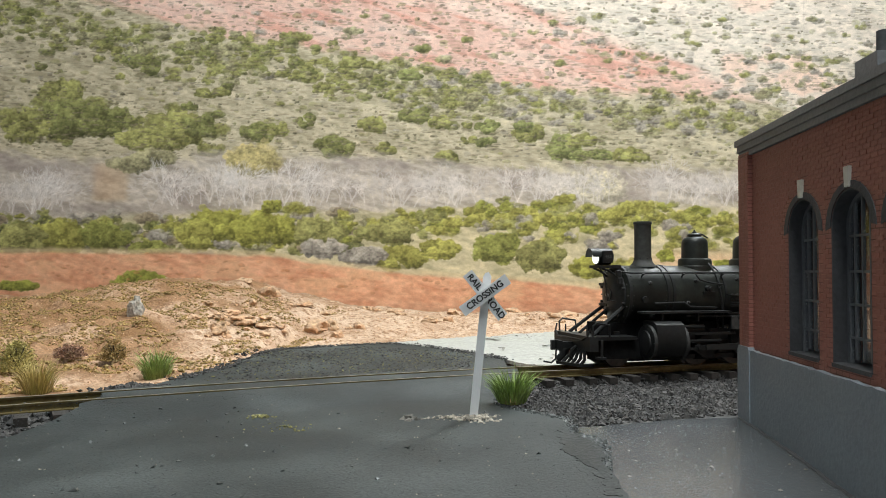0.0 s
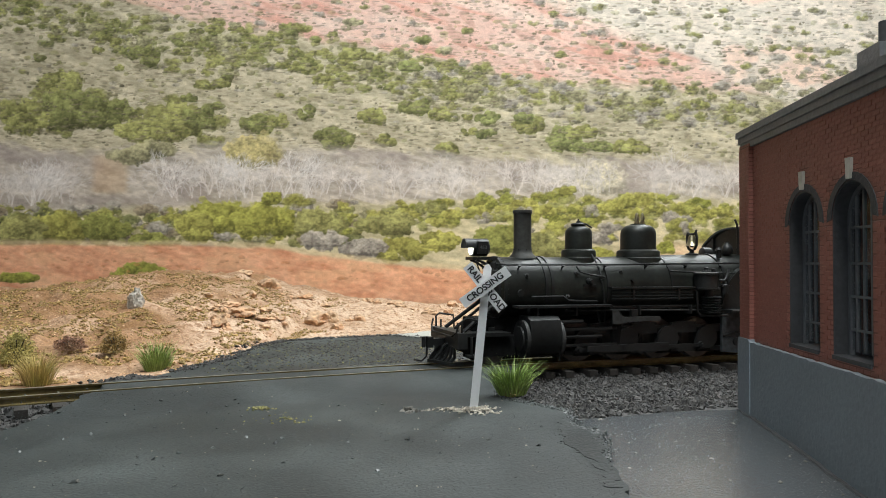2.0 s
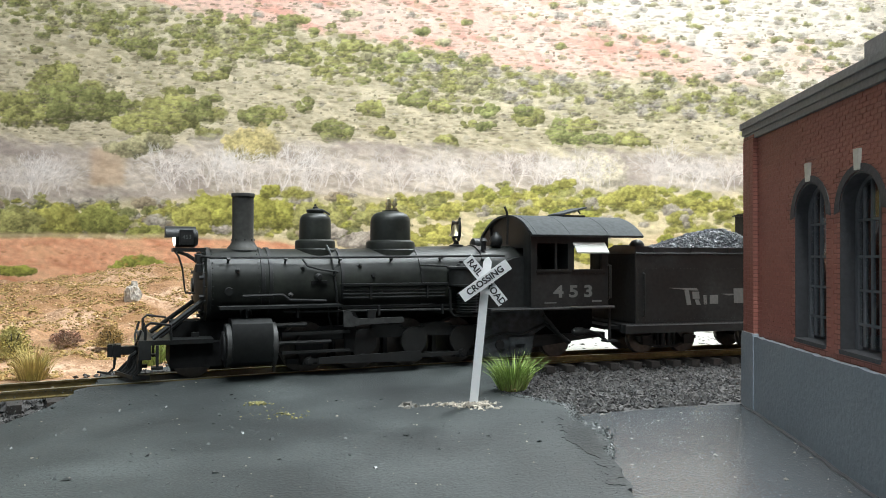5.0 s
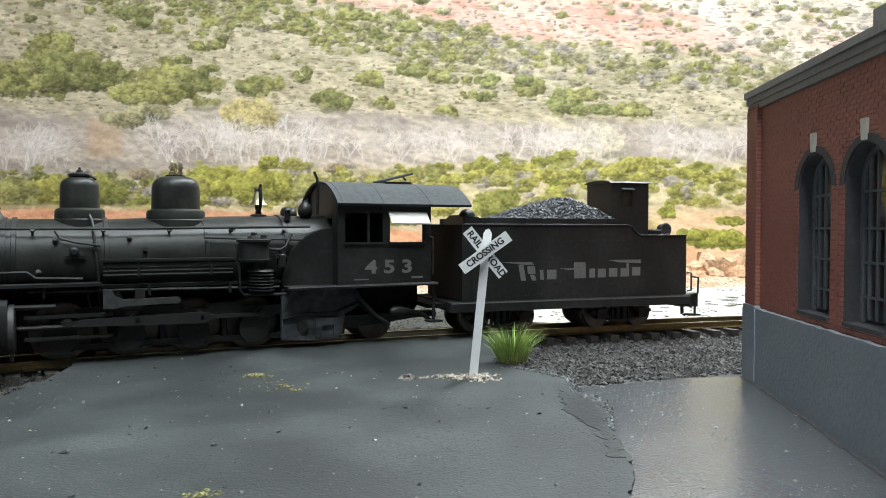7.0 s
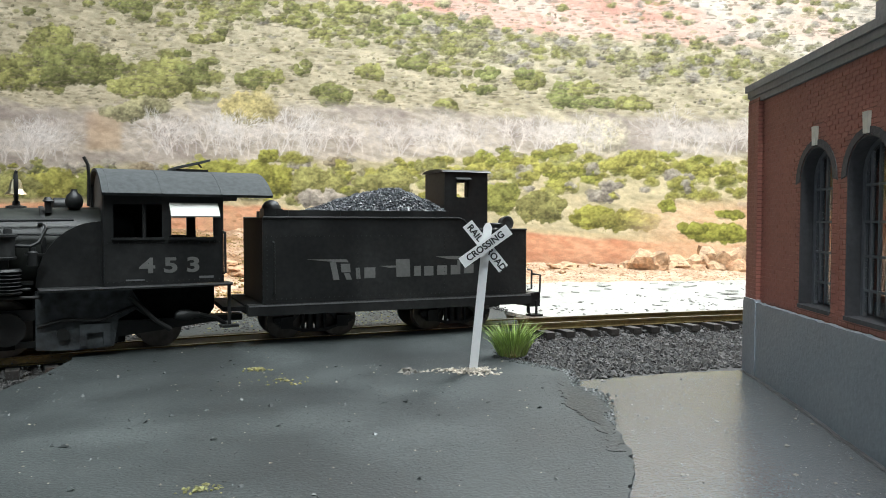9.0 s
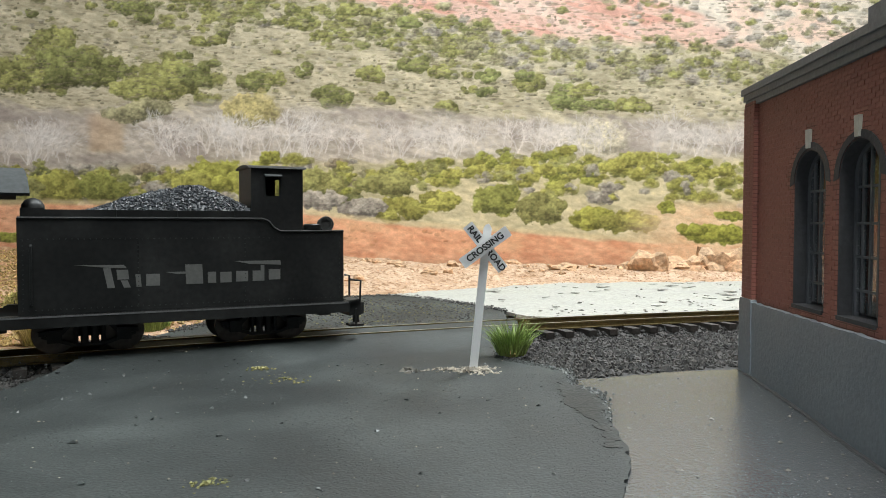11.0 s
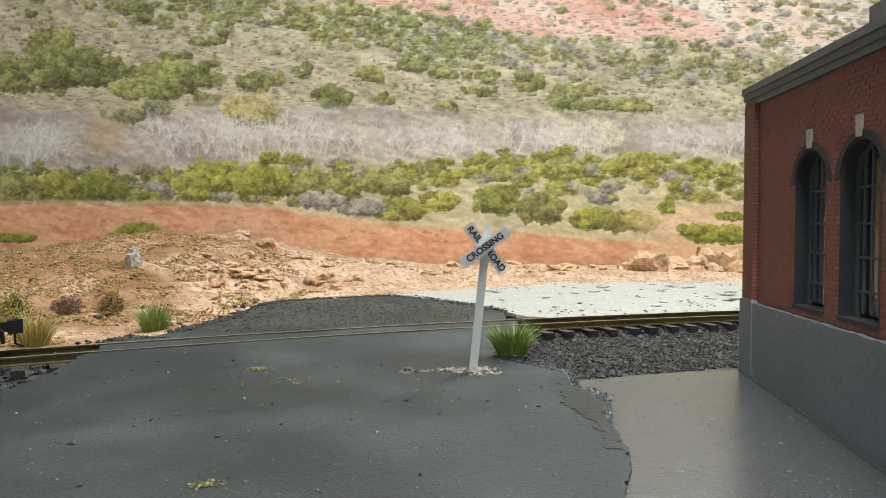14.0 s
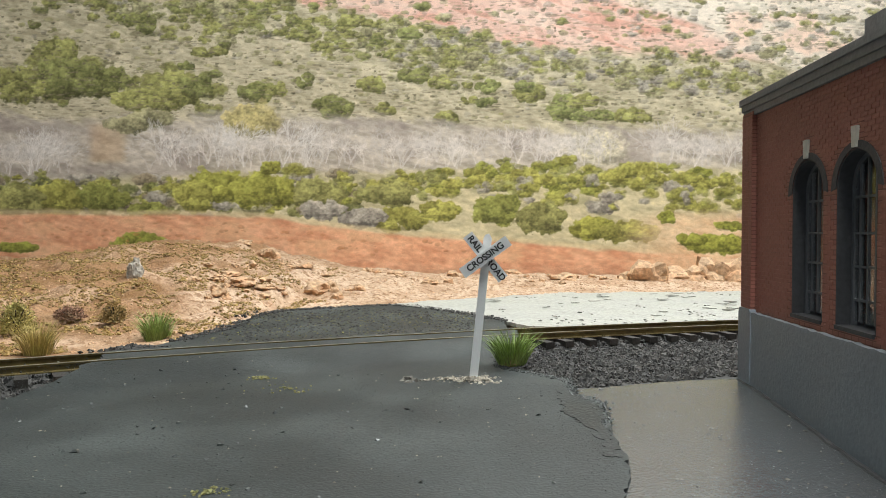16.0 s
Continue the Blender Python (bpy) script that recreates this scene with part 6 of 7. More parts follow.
    lub = part("lubricator", lathe([(0, 1.0), (2.6, 1.0), (2.9, 0.6), (3.6, 0.6)], (-12.4, 12.0, 18.6), (0, 0, 1), 14), M["loco"], L, "small black oil reservoir")
    part("lubricator_arm", box(-14.5, -11, 11.5, 12.6, 20.6, 21.0), M["loco"], lub, "", 0.08)
    part("air_tank", lathe([(0, 1.2), (0.6, 2.6), (16, 2.6), (16.6, 1.2)], (20, -11.6, 18.6), (-1, 0, 0), 24), M["loco"], L, "black air tank")
    # pilot
    part("pilot_deck", box(53.4, 68.4, -10.2, 10.2, 8.0, 9.0), M["loco"], L, "flat black pilot deck", 0.15)
    pb = part("pilot_beam", box(66.4, 68.9, -12.6, 12.6, 5.2, 9.3), M["loco"], L, "black pilot beam", 0.25)
    cp = part("coupler", box(68.9, 73.0, -1.2, 1.2, 5.2, 7.0), M["loco"], L, "black knuckle coupler", 0.25)
    part("knuckle", slab([(72.4, -1.8), (74.8, -1.6), (75.2, 0.2), (74.2, 0.4), (73.8, -0.6), (73.0, 0.6), (74.0, 1.8), (72.4, 1.9)], "z", 4.7, 7.5), M["loco"], cp, "", 0.2)
    part("trip_pin", tube([(73.6, 0, 5.0), (73.8, 0, 2.2), (75.0, -0.3, 1.0), (77.2, -0.8, 1.4)], 0.28), M["loco"], cp)
    for k in range(11):
        y = -8.5 + 1.7 * k
        x1 = 73.0 - abs(y) * 0.35
        part("pilot_bar", tube([(68.6, y * 0.95, 5.4), (x1 - 1.4, y, 2.6), (x1, y, 1.1)], 0.5, 6), M["loco"], L)
    part("pilot_rim", slab([(66.6, -10.2), (70, -9.4), (73.6, 0), (70, 9.4), (66.6, 10.2), (66.6, 8.6), (69.2, 8.2), (72.2, 0), (69.2, -8.2), (66.6, -8.6)], "z", 0.7, 1.5), M["loco"], L, "", 0.1)
    for s in (-1, 1):
        part("smokebox_brace", tube([(55.2, s * 6.0, 17.4), (66.0, s * 8.0, 9.2)], 0.55), M["loco"], L, "diagonal smokebox brace")
        part("smokebox_brace", tube([(55.0, s * 3.4, 16.6), (64.5, s * 4.4, 9.0)], 0.45), M["loco"], L)
        part("deck_rail", tube([(67.6, s * 11.6, 9.2), (67.6, s * 11.8, 12.2), (66.6, s * 11.8, 13.0), (62.5, s * 11.4, 12.4), (62.3, s * 11.2, 9.0)], 0.3), M["loco"], pb)
        part("uncoupling_bar", tube([(69.4, 0, 8.2), (69.4, s * 9, 8.2), (69.0, s * 11.4, 9.6), (68.4, s * 11.8, 11.5)], 0.26), M["loco"], pb)
        part("step", box(64.0, 66.4, min(s * 10.4, s * 12.8), max(s * 10.4, s * 12.8), 3.0, 3.6), M["loco"], pb, "", 0.1)
        part("step_hanger", box(64.9, 65.5, min(s * 12.0, s * 12.5), max(s * 12.0, s * 12.5), 3.6, 8.2), M["loco"], pb)
        part("flag_post", tube([(67.4, s * 7.5, 9.2), (67.4, s * 7.5, 11.6)], 0.25), M["loco"], pb)
    part("air_hose", tube([(69, 3.4, 6.0), (70.4, 3.6, 5.0), (70.8, 3.6, 3.2), (70.2, 3.4, 2.2)], 0.5), M["loco"], pb)
    part("pilot_frame", box(49, 62.5, -8.6, 8.6, 2.6, 8.0), M["shade_black"], L, "", 0.4)
    part("valve_cover", box(56.0, 57.6, -5.0, 5.0, 9.0, 10.0), M["loco"], L, "", 0.2)
    # firebox, ash pan, trailing gear
    for s in (-1, 1):
        fb = part("firebox_side", slab([(-12.8, 1.7), (-12.8, 13.4), (-30.5, 13.4), (-32.6, 9.5), (-28.0, 7.0), (-27.0, 1.5), (-20, 1.2)], "y", s * 9.2, s * 10.4), M["ash"], L, "weathered grey ash pan side", 0.2)
        part("grate_lever", tube([(-13, s * 10.7, 6.4), (-18, s * 10.9, 7.6), (-24, s * 11, 7.0), (-31, s * 10.6, 9.6), (-38, s * 10.6, 4.2)], 0.4), M["loco"], fb)
        part("ash_door", slab([(-20.6, 2.0), (-20.6, 6.4), (-26.4, 6.4), (-26.4, 2.0), (-25.0, 2.0), (-25.0, 4.6), (-22.0, 4.6), (-22.0, 2.0)], "y", s * 10.4, s * 11.0), M["ash"], fb, "", 0.15)
        part("ash_boss", rod((-17.6, s * 10.2, 4.6), (-17.6, s * 11.0, 4.6), 1.2, None, 16), M["loco"], fb)
        part("trailing_frame", slab([(-26, 3.0), (-48, 5.2), (-48, 6.6), (-36, 6.4), (-26, 6.6)], "y", s * 8.2, s * 9.2), M["loco"], L, "", 0.15)
        part("blowdown_pipe", tube([(-30, s * 11.8, 11.8), (-35, s * 11.8, 6.5), (-38, s * 11.8, 4.4)], 0.5), M["loco"], L)
        part("injector", lathe([(0, 0.7), (1, 1.2), (3, 1.2), (4, 0.7), (5, 0.7)], (-39, s * 11.6, 7.2), (-1, 0, 0), 12), M["loco"], L)
        part("injector_pipe", tube([(-44, s * 11.6, 7.2), (-47.5, s * 11.2, 6.2), (-50, s * 10.6, 4.6)], 0.5), M["loco"], L)
    part("ash_pan", box(-28, -12.5, -7.8, 7.8, 1.6, 13), M["shade_black"], L, "", 0.3)
    part("trailing_truck", slab([(-27, 6.2), (-34, 5.6), (-47, 6.2), (-48.4, 8.0), (-48.4, 13.3), (-27, 13.3)], "y", -6.8, 6.8), M["shade_black"], L, "dark trailing truck frame", 0.4)
    part("drawbar", box(-56, -46, -2, 2, 4.2, 5.6), M["loco"], L, "", 0.2)
    part("frame_filler", box(-30, 62, -4.1, 4.1, 1.3, 12.5), M["shade_black"], L, "", 0.2)
    # cab
    def cab_side(s):
        bm = bmesh.new()
        shut = s < 0
        y = s * 13.6
        cols = [(-25.0, 0), (-26.8, 1), (-36.2, 0), (-38.0, 1), (-46.7, 0), (-48.8, None)]
        for (xa, kind), (xb, _) in zip(cols, cols[1:]):
            cuts = [14.2, 24.0, 30.8, 33.4]
            for za, zb in zip(cuts, cuts[1:]):
                if kind == 1 and za == 24.0 and not (shut and xa > -30):
                    continue
                bm.faces.new([bm.verts.new(v) for v in ((xa, y, za), (xb, y, za), (xb, y, zb), (xa, y, zb))])
        bmesh.ops.remove_doubles(bm, verts=bm.verts[:], dist=0.01)
        return bm
    roof_arc = [(15.4 * math.cos(math.pi * (0.02 + 0.96 * i / 20)), 33.0 + 5.7 * (1 - abs(math.cos(math.pi * (0.02 + 0.96 * i / 20))) ** 2.35)) for i in range(21)]
    for s in (-1, 1):
        c = part("cab_side", cab_side(s), M["loco"], L, "black cab side with windows", 0, 0)
        thicken(c, 0.6, 0)
        words("road_number", "4 5 3", 3.1, M["letter"], c, Matrix.Translation((-37.8 * MM, s * 13.96 * MM, 18.0 * MM)) @ Matrix.Rotation(radians(180 if s > 0 else 0), 4, "Z") @ Matrix.Rotation(radians(90), 4, "X") @ Matrix.Diagonal((1.38, 1, 1, 1)), 0.14)
        part("data_bar", box(-32.6, -29.0, min(s * 13.9, s * 13.95), max(s * 13.9, s * 13.95), 15.1, 15.4), M["stripe"], c, "small bar of unreadable lettering")
        part("data_bar", box(-46.6, -43.6, min(s * 13.9, s * 13.95), max(s * 13.9, s * 13.95), 15.2, 15.7), M["stripe"], c)
        cr = bmesh.new()
        for k in range(22):
            rod((-25.6 - k * 1.06, s * 13.88, 14.9), (-25.6 - k * 1.06, s * 14.02, 14.9), 0.13, 0.08, 5, cr)
            rod((-25.6 - k * 1.06, s * 13.88, 22.9), (-25.6 - k * 1.06, s * 14.02, 22.9), 0.13, 0.08, 5, cr)
        tagged(part("rivets", cr, M["loco"], c), kind="stuff")
        part("window_sill", box(-47.2, -37.4, min(s * 13.4, s * 14.5), max(s * 13.4, s * 14.5), 23.5, 24.0), M["loco"], c, "", 0.08)
        part("window_sill", box(-36.6, -26.4, min(s * 13.4, s * 14.3), max(s * 13.4, s * 14.3), 23.5, 24.0), M["loco"], c, "", 0.08)
        part("window_sash", box(-33.0, -32.4, min(s * 13.2, s * 13.6), max(s * 13.2, s * 13.6), 24.0, 30.8), M["loco"], c)
        part("window_sash", box(-42.6, -38.0, min(s * 13.0, s * 13.3), max(s * 13.0, s * 13.3), 29.6, 30.4), M["loco"], c)
        aw = part("awning", slab([(s * 13.9, 30.8), (s * 16.1, 28.2), (s * 16.2, 28.5), (s * 14.0, 31.2)], "x", -47.6, -37.6), M["awning"], L, "light grey window awning", 0.05)
        part("cab_ledge", box(-50.6, -13.2, min(s * 9.2, s * 14.3), max(s * 9.2, s * 14.3), 13.4, 14.1), M["loco"], L, "", 0.12)
        part("ledge_stripe", box(-50.5, -13.4, min(s * 14.3, s * 14.36), max(s * 14.3, s * 14.36), 13.75, 14.1), M["stripe"], L, "thin grey edge line")
        part("grab_iron", tube([(-48.6, s * 14.0, 16.0), (-48.9, s * 14.8, 16.2), (-48.9, s * 14.8, 25.0), (-48.6, s * 14.0, 25.2)], 0.28), M["loco"], L)
        part("cab_step", box(-52.0, -48.4, min(s * 11, s * 14), max(s * 11, s * 14), 4.2, 4.7), M["loco"], L, "", 0.1)
        part("step_hanger", box(-50.6, -50.0, min(s * 12, s * 12.6), max(s * 12, s * 12.6), 4.7, 13.4), M["loco"], L)
        part("firebox_jacket", slab([(-24.9, 14.1)] + [(-24.9 + 12.0 * math.cos(math.pi * i / 24), 14.1 + 13.2 * math.sin(math.pi * i / 24)) for i in range(13)], "y", s * 8.4, s * 10.4), M["loco"], L, "", 0.3)
        part("cab_front", slab([(s * 9.9, 14.2), (s * 13.3, 14.2), (s * 13.3, 33.3), (s * 9.9, 35.6)], "x", -25.5, -24.9), M["loco"], L, "", 0.05)
    part("cab_front", slab([(p[0] * 0.86, p[1] - 0.5) for p in roof_arc] + [(-13.2, 29.6), (13.2, 29.6)], "x", -26.2, -25.6), M["loco"], L, "", 0.05)
    inner = [(p[0] * 0.975, p[1] - 0.55) for p in roof_arc]
    roof = part("cab_roof", slab(roof_arc + inner[::-1], "x", -59.4, -24.6), M["cabroof"], L, "arched weathered grey cab roof", 0.08)
    for x in (-26.0, -36, -48.2):
        part("roof_rib", slab([(p[0] * 1.004, p[1] + 0.07) for p in roof_arc] + [(p[0], p[1] - 0.1) for p in roof_arc[::-1]], "x", x - 0.12, x + 0.12), M["cabroof"], roof)
    part("roof_hatch", slab([(-40.6, 38.9), (-48.4, 40.9), (-48.5, 41.4), (-40.7, 39.4)], "y", -4.2, 4.2), M["cabroof"], roof, "raised roof hatch", 0.05)
    part("hatch_frame", box(-48.0, -41.0, -4.0, 4.0, 38.0, 39.0), M["loco"], roof, "", 0.1)
    part("hatch_strut", tube([(-46.6, 3.6, 39.4), (-45.6, 3.6, 40.6)], 0.22), M["loco"], roof)
    part("whistle_pipe", tube([(-23.2, 4.0, 30.5), (-23.4, 4.0, 36.5), (-23.2, 4.0, 39.2), (-22.4, 4.0, 40.8)], 0.34), M["loco"], L, "thin bent whistle pipe")
    part("turret", lathe([(0, 1.2), (0.5, 1.6), (1.6, 1.8), (2.8, 1.4), (3.4, 0.7), (4.0, 0.6)], (-20.6, 2.6, 30.0), (0, 0, 1), 16), M["loco"], L, "black steam turret")
    part("turret", lathe([(0, 0.7), (2.2, 0.7), (2.4, 1.1), (3.2, 0.6)], (-15.6, 5.2, 29.0), (0, 0, 1), 12), M["loco"], L)
    part("generator", lathe([(0, 1.2), (0.4, 1.8), (3.2, 1.8), (3.6, 1.2)], (-16.8, -5.0, 30.6), (-1, 0, 0), 18), M["loco"], L)
    part("cab_floor", box(-50, -26, -12.8, 12.8, 13.4, 14.0), M["loco"], L)
    # Panel added inside the cab to block the view through its windows.
    part("cab_bulkhead", box(-37.6, -37.0, -10.5, 12.4, 14.0, 31.5), M["loco"], L, "", 0.1)
    part("backhead", lathe([(0, 9.4), (6, 9.0), (7, 7)], (-25.6, 0, 20.4), (-1, 0, 0), 32), M["loco"], L)
    # wheels and rods
    SPIN.append((wheel(L, 57.5, 4.2, label="leading wheelset"), 57.5, 4.2))
    for x in DRIVERS:
        SPIN.append((wheel(L, x, DRIVER_R, crank=CRANK, label="black driving wheelset with outside cranks"), x, DRIVER_R))
    SPIN.append((wheel(L, -37.0, 4.4, label="trailing wheelset"), -37.0, 4.4))
    for s, ph in ((1, 0.0), (-1, math.pi / 2)):
        bm = box(DRIVERS[-1] - 1.2, DRIVERS[0] + 1.2, min(s * 10.9, s * 11.6), max(s * 10.9, s * 11.6), -0.42, 0.42)
        for x in DRIVERS:
            rod((x, s * 10.7, 0), (x, s * 11.9, 0), 1.0, None, 16, bm)
        RODS.append((part("side_rod", bm, M["rods"], L, "worn grey side rod", 0), ph))
        bm = slab([(6.0 - 1.4, -1.1), (6.0 + 1.4, -1.2), (30, -0.7), (30, 0.7), (6.0 + 1.4, 1.2), (6.0 - 1.4, 1.1)], "y", s * 11.95, s * 12.6)
        RODS.append((part("main_rod", bm, M["rods"], L, "worn grey main rod", 0.1), ph))
    return L


def tender():
    T = thing("tender", "black coal tender with plain silver lettering bars and a heaped load", "tender")
    side = [(34.3, 9.0), (34.3, 28.2), (-13.4, 28.2), (-14.8, 27.7), (-16.0, 26.2), (-17.4, 25.4), (-32.4, 25.4), (-32.4, 9.0)]
    for s in (-1, 1):
        sd = part("tank_side", slab(side, "y", s * 13.0, s * 13.5), M["loco"], T, "flat black tank side with rows of rivets", 0.06)
        part("top_bead", tube([(34.3, s * 13.5, 28.2), (-13.4, s * 13.5, 28.2), (-14.8, s * 13.5, 27.7), (-16.0, s * 13.5, 26.2), (-17.4, s * 13.5, 25.4), (-32.4, s * 13.5, 25.4)], 0.26, 8), M["loco"], sd)
        part("coal_board", box(-12.2, 31.2, min(s * 11.9, s * 12.5), max(s * 11.9, s * 12.5), 28.0, 29.9), M["loco"], T, "black coal board", 0.1)
        for x in (28, 16, 4, -8):
            part("board_cleat", box(x - 0.4, x + 0.4, min(s * 12.5, s * 12.9), max(s * 12.5, s * 12.9), 28.2, 29.7), M["loco"], T)
        riv = bmesh.new()
        for z in (10.0, 24.0):
            for i in range(60):
                rod((33.5 - i * 1.1, s * 13.45, z), (33.5 - i * 1.1, s * 13.62, z), 0.15, 0.1, 5, riv)
        for x in (33.4, 12.4, -9.6, -31.5):
            for i in range(15):
                rod((x, s * 13.45, 10.4 + i * 0.95), (x, s * 13.62, 10.4 + i * 0.95), 0.15, 0.1, 5, riv)
        tagged(part("rivets", riv, M["loco"], sd), kind="stuff")
        # the line's name, kept as plain bars with two long flags
        flip = 1 if s > 0 else -1

        def bar(x0, x1, z0, z1, slant=0.0):
            c = -0.8
            pts = [(x0, z0), (x1, z0), (x1 + slant, z1), (x0 + slant, z1)]
            pts = [(flip * (p - c) + c, z) for p, z in pts]
            part("lettering_bar", slab(pts, "y", s * 13.5, s * 13.56), M["letter"], sd, "silver lettering drawn as plain bars")
        part("lettering_flag", slab([(flip * (p + 0.8) - 0.8, z) for p, z in ((24.5, 18.75), (15.2, 18.6), (14.6, 17.9), (17.6, 18.0))], "y", s * 13.5, s * 13.56), M["letter"], sd)
        part("lettering_flag", slab([(flip * (p + 0.8) - 0.8, z) for p, z in ((7.2, 16.9), (1.8, 16.9), (1.8, 16.5), (4.6, 16.4))], "y", s * 13.5, s * 13.56), M["letter"], sd)
        part("lettering_flag", slab([(flip * (p + 0.8) - 0.8, z) for p, z in ((-7.2, 18.9), (-17.4, 18.9), (-17.6, 17.9), (-10.8, 18.2))], "y", s * 13.5, s * 13.56), M["letter"], sd)
        for x0, x1, z0, z1, k in ((18.3, 16.9, 13.9, 18.0, 0.8), (16.4, 14.2, 15.6, 17.6, 0.2), (15.2, 13.9, 13.9, 15.4, 0.6), (12.8, 11.8, 14.0, 16.6, 0.2), (10.9, 8.2, 14.1, 16.6, 0.0), (2.9, -0.6, 14.2, 18.4, 0.2),
                                  (-1.6, -3.3, 14.3, 16.7, 0.0), (-4.2, -6.6, 14.3, 16.6, 0.0), (-7.6, -10.2, 14.4, 16.7, 0.0), (-11.2, -13.0, 14.4, 16.7, 0.0), (-13.0, -13.8, 14.4, 17.9, 0.0), (-14.8, -17.4, 14.6, 16.9, 0.0)):
            bar(x0, x1, z0, z1, k)
        part("frame_sill", box(-33.8, 37.6, min(s * 11.6, s * 13.9), max(s * 11.6, s * 13.9), 6.4, 8.9), M["loco"], T, "black tender frame sill", 0.15)
        part("sill_stripe", box(-33.6, 37.4, min(s * 13.9, s * 13.96), max(s * 13.9, s * 13.96), 8.45, 8.8), M["stripe"], T, "thin grey edge line")
        part("grab_iron", tube([(-32.6, s * 13.6, 10), (-33.6, s * 14.2, 10.2), (-33.6, s * 14.2, 15.0), (-32.6, s * 13.6, 15.2)], 0.26), M["loco"], T)
        part("grab_iron", tube([(32.0, s * 13.5, 11), (32.0, s * 14.3, 11.2), (32.0, s * 14.3, 22.6), (32.0, s * 13.5, 22.8)], 0.26), M["loco"], T)
        part("corner_rail", tube([(-33.8, s * 13.2, 8.8), (-36.6, s * 13.2, 9.2), (-36.8, s * 13.2, 13.6), (-34.2, s * 13.2, 14.0)], 0.28), M["rods"], T)
        part("step", box(-37.4, -34.0, min(s * 10.6, s * 13.6), max(s * 10.6, s * 13.6), 2.9, 3.4), M["rods"], T, "", 0.1)
        part("step_hanger", box(-35.9, -35.4, min(s * 13.0, s * 13.4), max(s * 13.0, s * 13.4), 3.4, 7.0), M["rods"], T)
    part("tank_front", box(33.9, 34.4, -13.0, 13.0, 9, 28.2), M["shade_black"], T, "", 0.05)
    part("tank_rear", box(-32.6, -32.1, -13.0, 13.0, 9, 25.4), M["loco"], T, "", 0.05)
    part("tank_deck", box(-32.2, 34.0, -13.0, 13.0, 24.2, 24.9), M["loco"], T, "", 0)
    part("coal_bunker_end", box(-12.6, -11.9, -12, 12, 24.9, 29.9), M["loco"], T, "", 0)
    part("coal_gate", slab([(-8.5, 28), (8.5, 28), (8.5, 29.4), (4, 30.8), (-4, 30.8), (-8.5, 29.4)], "x", 30.6, 31.3), M["loco"], T, "", 0.1)
    part("tool_box", box(29.6, 33.8, 7.2, 12.4, 28.2, 30.2), M["loco"], T, "", 0.3)
    part("tool_knob", lathe([(0, 2.2), (1.4, 2.1), (2.4, 1.4), (2.8, 0.4)], (31.6, 9.4, 29.4), (0, 0, 1), 18), M["loco"], T)
    part("frame_floor", box(-34.2, 38.0, -11.6, 11.6, 6.8, 8.8), M["shade_black"], T, "", 0.1)
    part("front_platform", box(34.4, 42.5, -11.0, 11.0, 7.4, 8.4), M["shade_black"], T, "", 0.15)
    part("rear_beam", box(-37.0, -34.0, -12.8, 12.8, 5.4, 9.0), M["loco"], T, "", 0.2)
    cp = part("coupler", box(-40.4, -37.0, -1.2, 1.2, 4.6, 6.6), M["loco"], T, "black knuckle coupler", 0.25)
    part("knuckle", slab([(-39.8, -1.8), (-42.2, -1.6), (-42.6, 0.2), (-41.6, 0.4), (-41.2, -0.6), (-40.4, 0.6), (-41.4, 1.8), (-39.8, 1.9)], "z", 4.1, 7.0), M["loco"], cp, "", 0.2)
    part("trip_pin", tube([(-41.0, 0, 4.4), (-41.2, 0, 2.0), (-42.6, 0, 1.2)], 0.26), M["loco"], cp)
    part("air_hose", tube([(-37.2, 3.6, 6.0), (-38.6, 3.8, 4.8), (-38.8, 3.6, 2.6)], 0.45), M["loco"], cp)
    # brakeman's shelter
    def shelter_side(y, w0, w1):
        bm = bmesh.new()
        xs, zs = (-12.6, w0, w1, -24.8), (24.9, 33.6, 38.0, 40.0)
        for i in range(3):
            for j in range(3):
                if i == 1 and j == 1:
                    continue
                bm.faces.new([bm.verts.new(v) for v in ((xs[i], y, zs[j]), (xs[i + 1], y, zs[j]), (xs[i + 1], y, zs[j + 1]), (xs[i], y, zs[j + 1]))])
        bmesh.ops.remove_doubles(bm, verts=bm.verts[:], dist=0.01)
        return bm
    dh = part("shelter", box(-24.8, -24.3, -5.9, 5.9, 24.9, 40.0), M["loco"], T, "square black brakeman's shelter on the tank", 0)
    part("shelter_wall", box(-13.1, -12.6, -5.9, 5.9, 24.9, 40.0), M["loco"], dh)
    for y in (-6.2, 6.2):
        w = part("shelter_wall", shelter_side(y, *((-16.0, -19.2) if y > 0 else (-21.4, -24.2))), M["loco"], dh, "", 0, 0)
        thicken(w, 0.5, 0)
        part("shelter_awning", slab([(y * 1.05, 38.4), (y * 1.25, 38.0), (y * 1.25, 38.2), (y * 1.05, 38.7)], "x", -19.6, -15.6), M["cabroof"], dh, "pale edge over the opening")
    ra = [(7.0 * math.cos(math.pi * i / 12), 40.0 + 0.9 * math.sin(math.pi * i / 12)) for i in range(13)]
    part("shelter_roof", slab(ra, "x", -25.6, -11.9), M["loco"], dh, "slightly arched black shelter roof", 0.05)
    part("air_reservoir", lathe([(0, 2.0), (0.3, 2.2), (1.9, 2.2), (2.2, 1.9)], (-27.4, 5.6, 24.9), (0, 0, 1), 22), M["loco"], T)
    bl = part("rear_lamp", lathe([(0, 1.2), (0.3, 1.6), (2.0, 1.6), (2.3, 1.3)], (-30.4, 4.4, 27.0), (0, 1, 0), 22), M["loco"], T, "round black rear lamp")
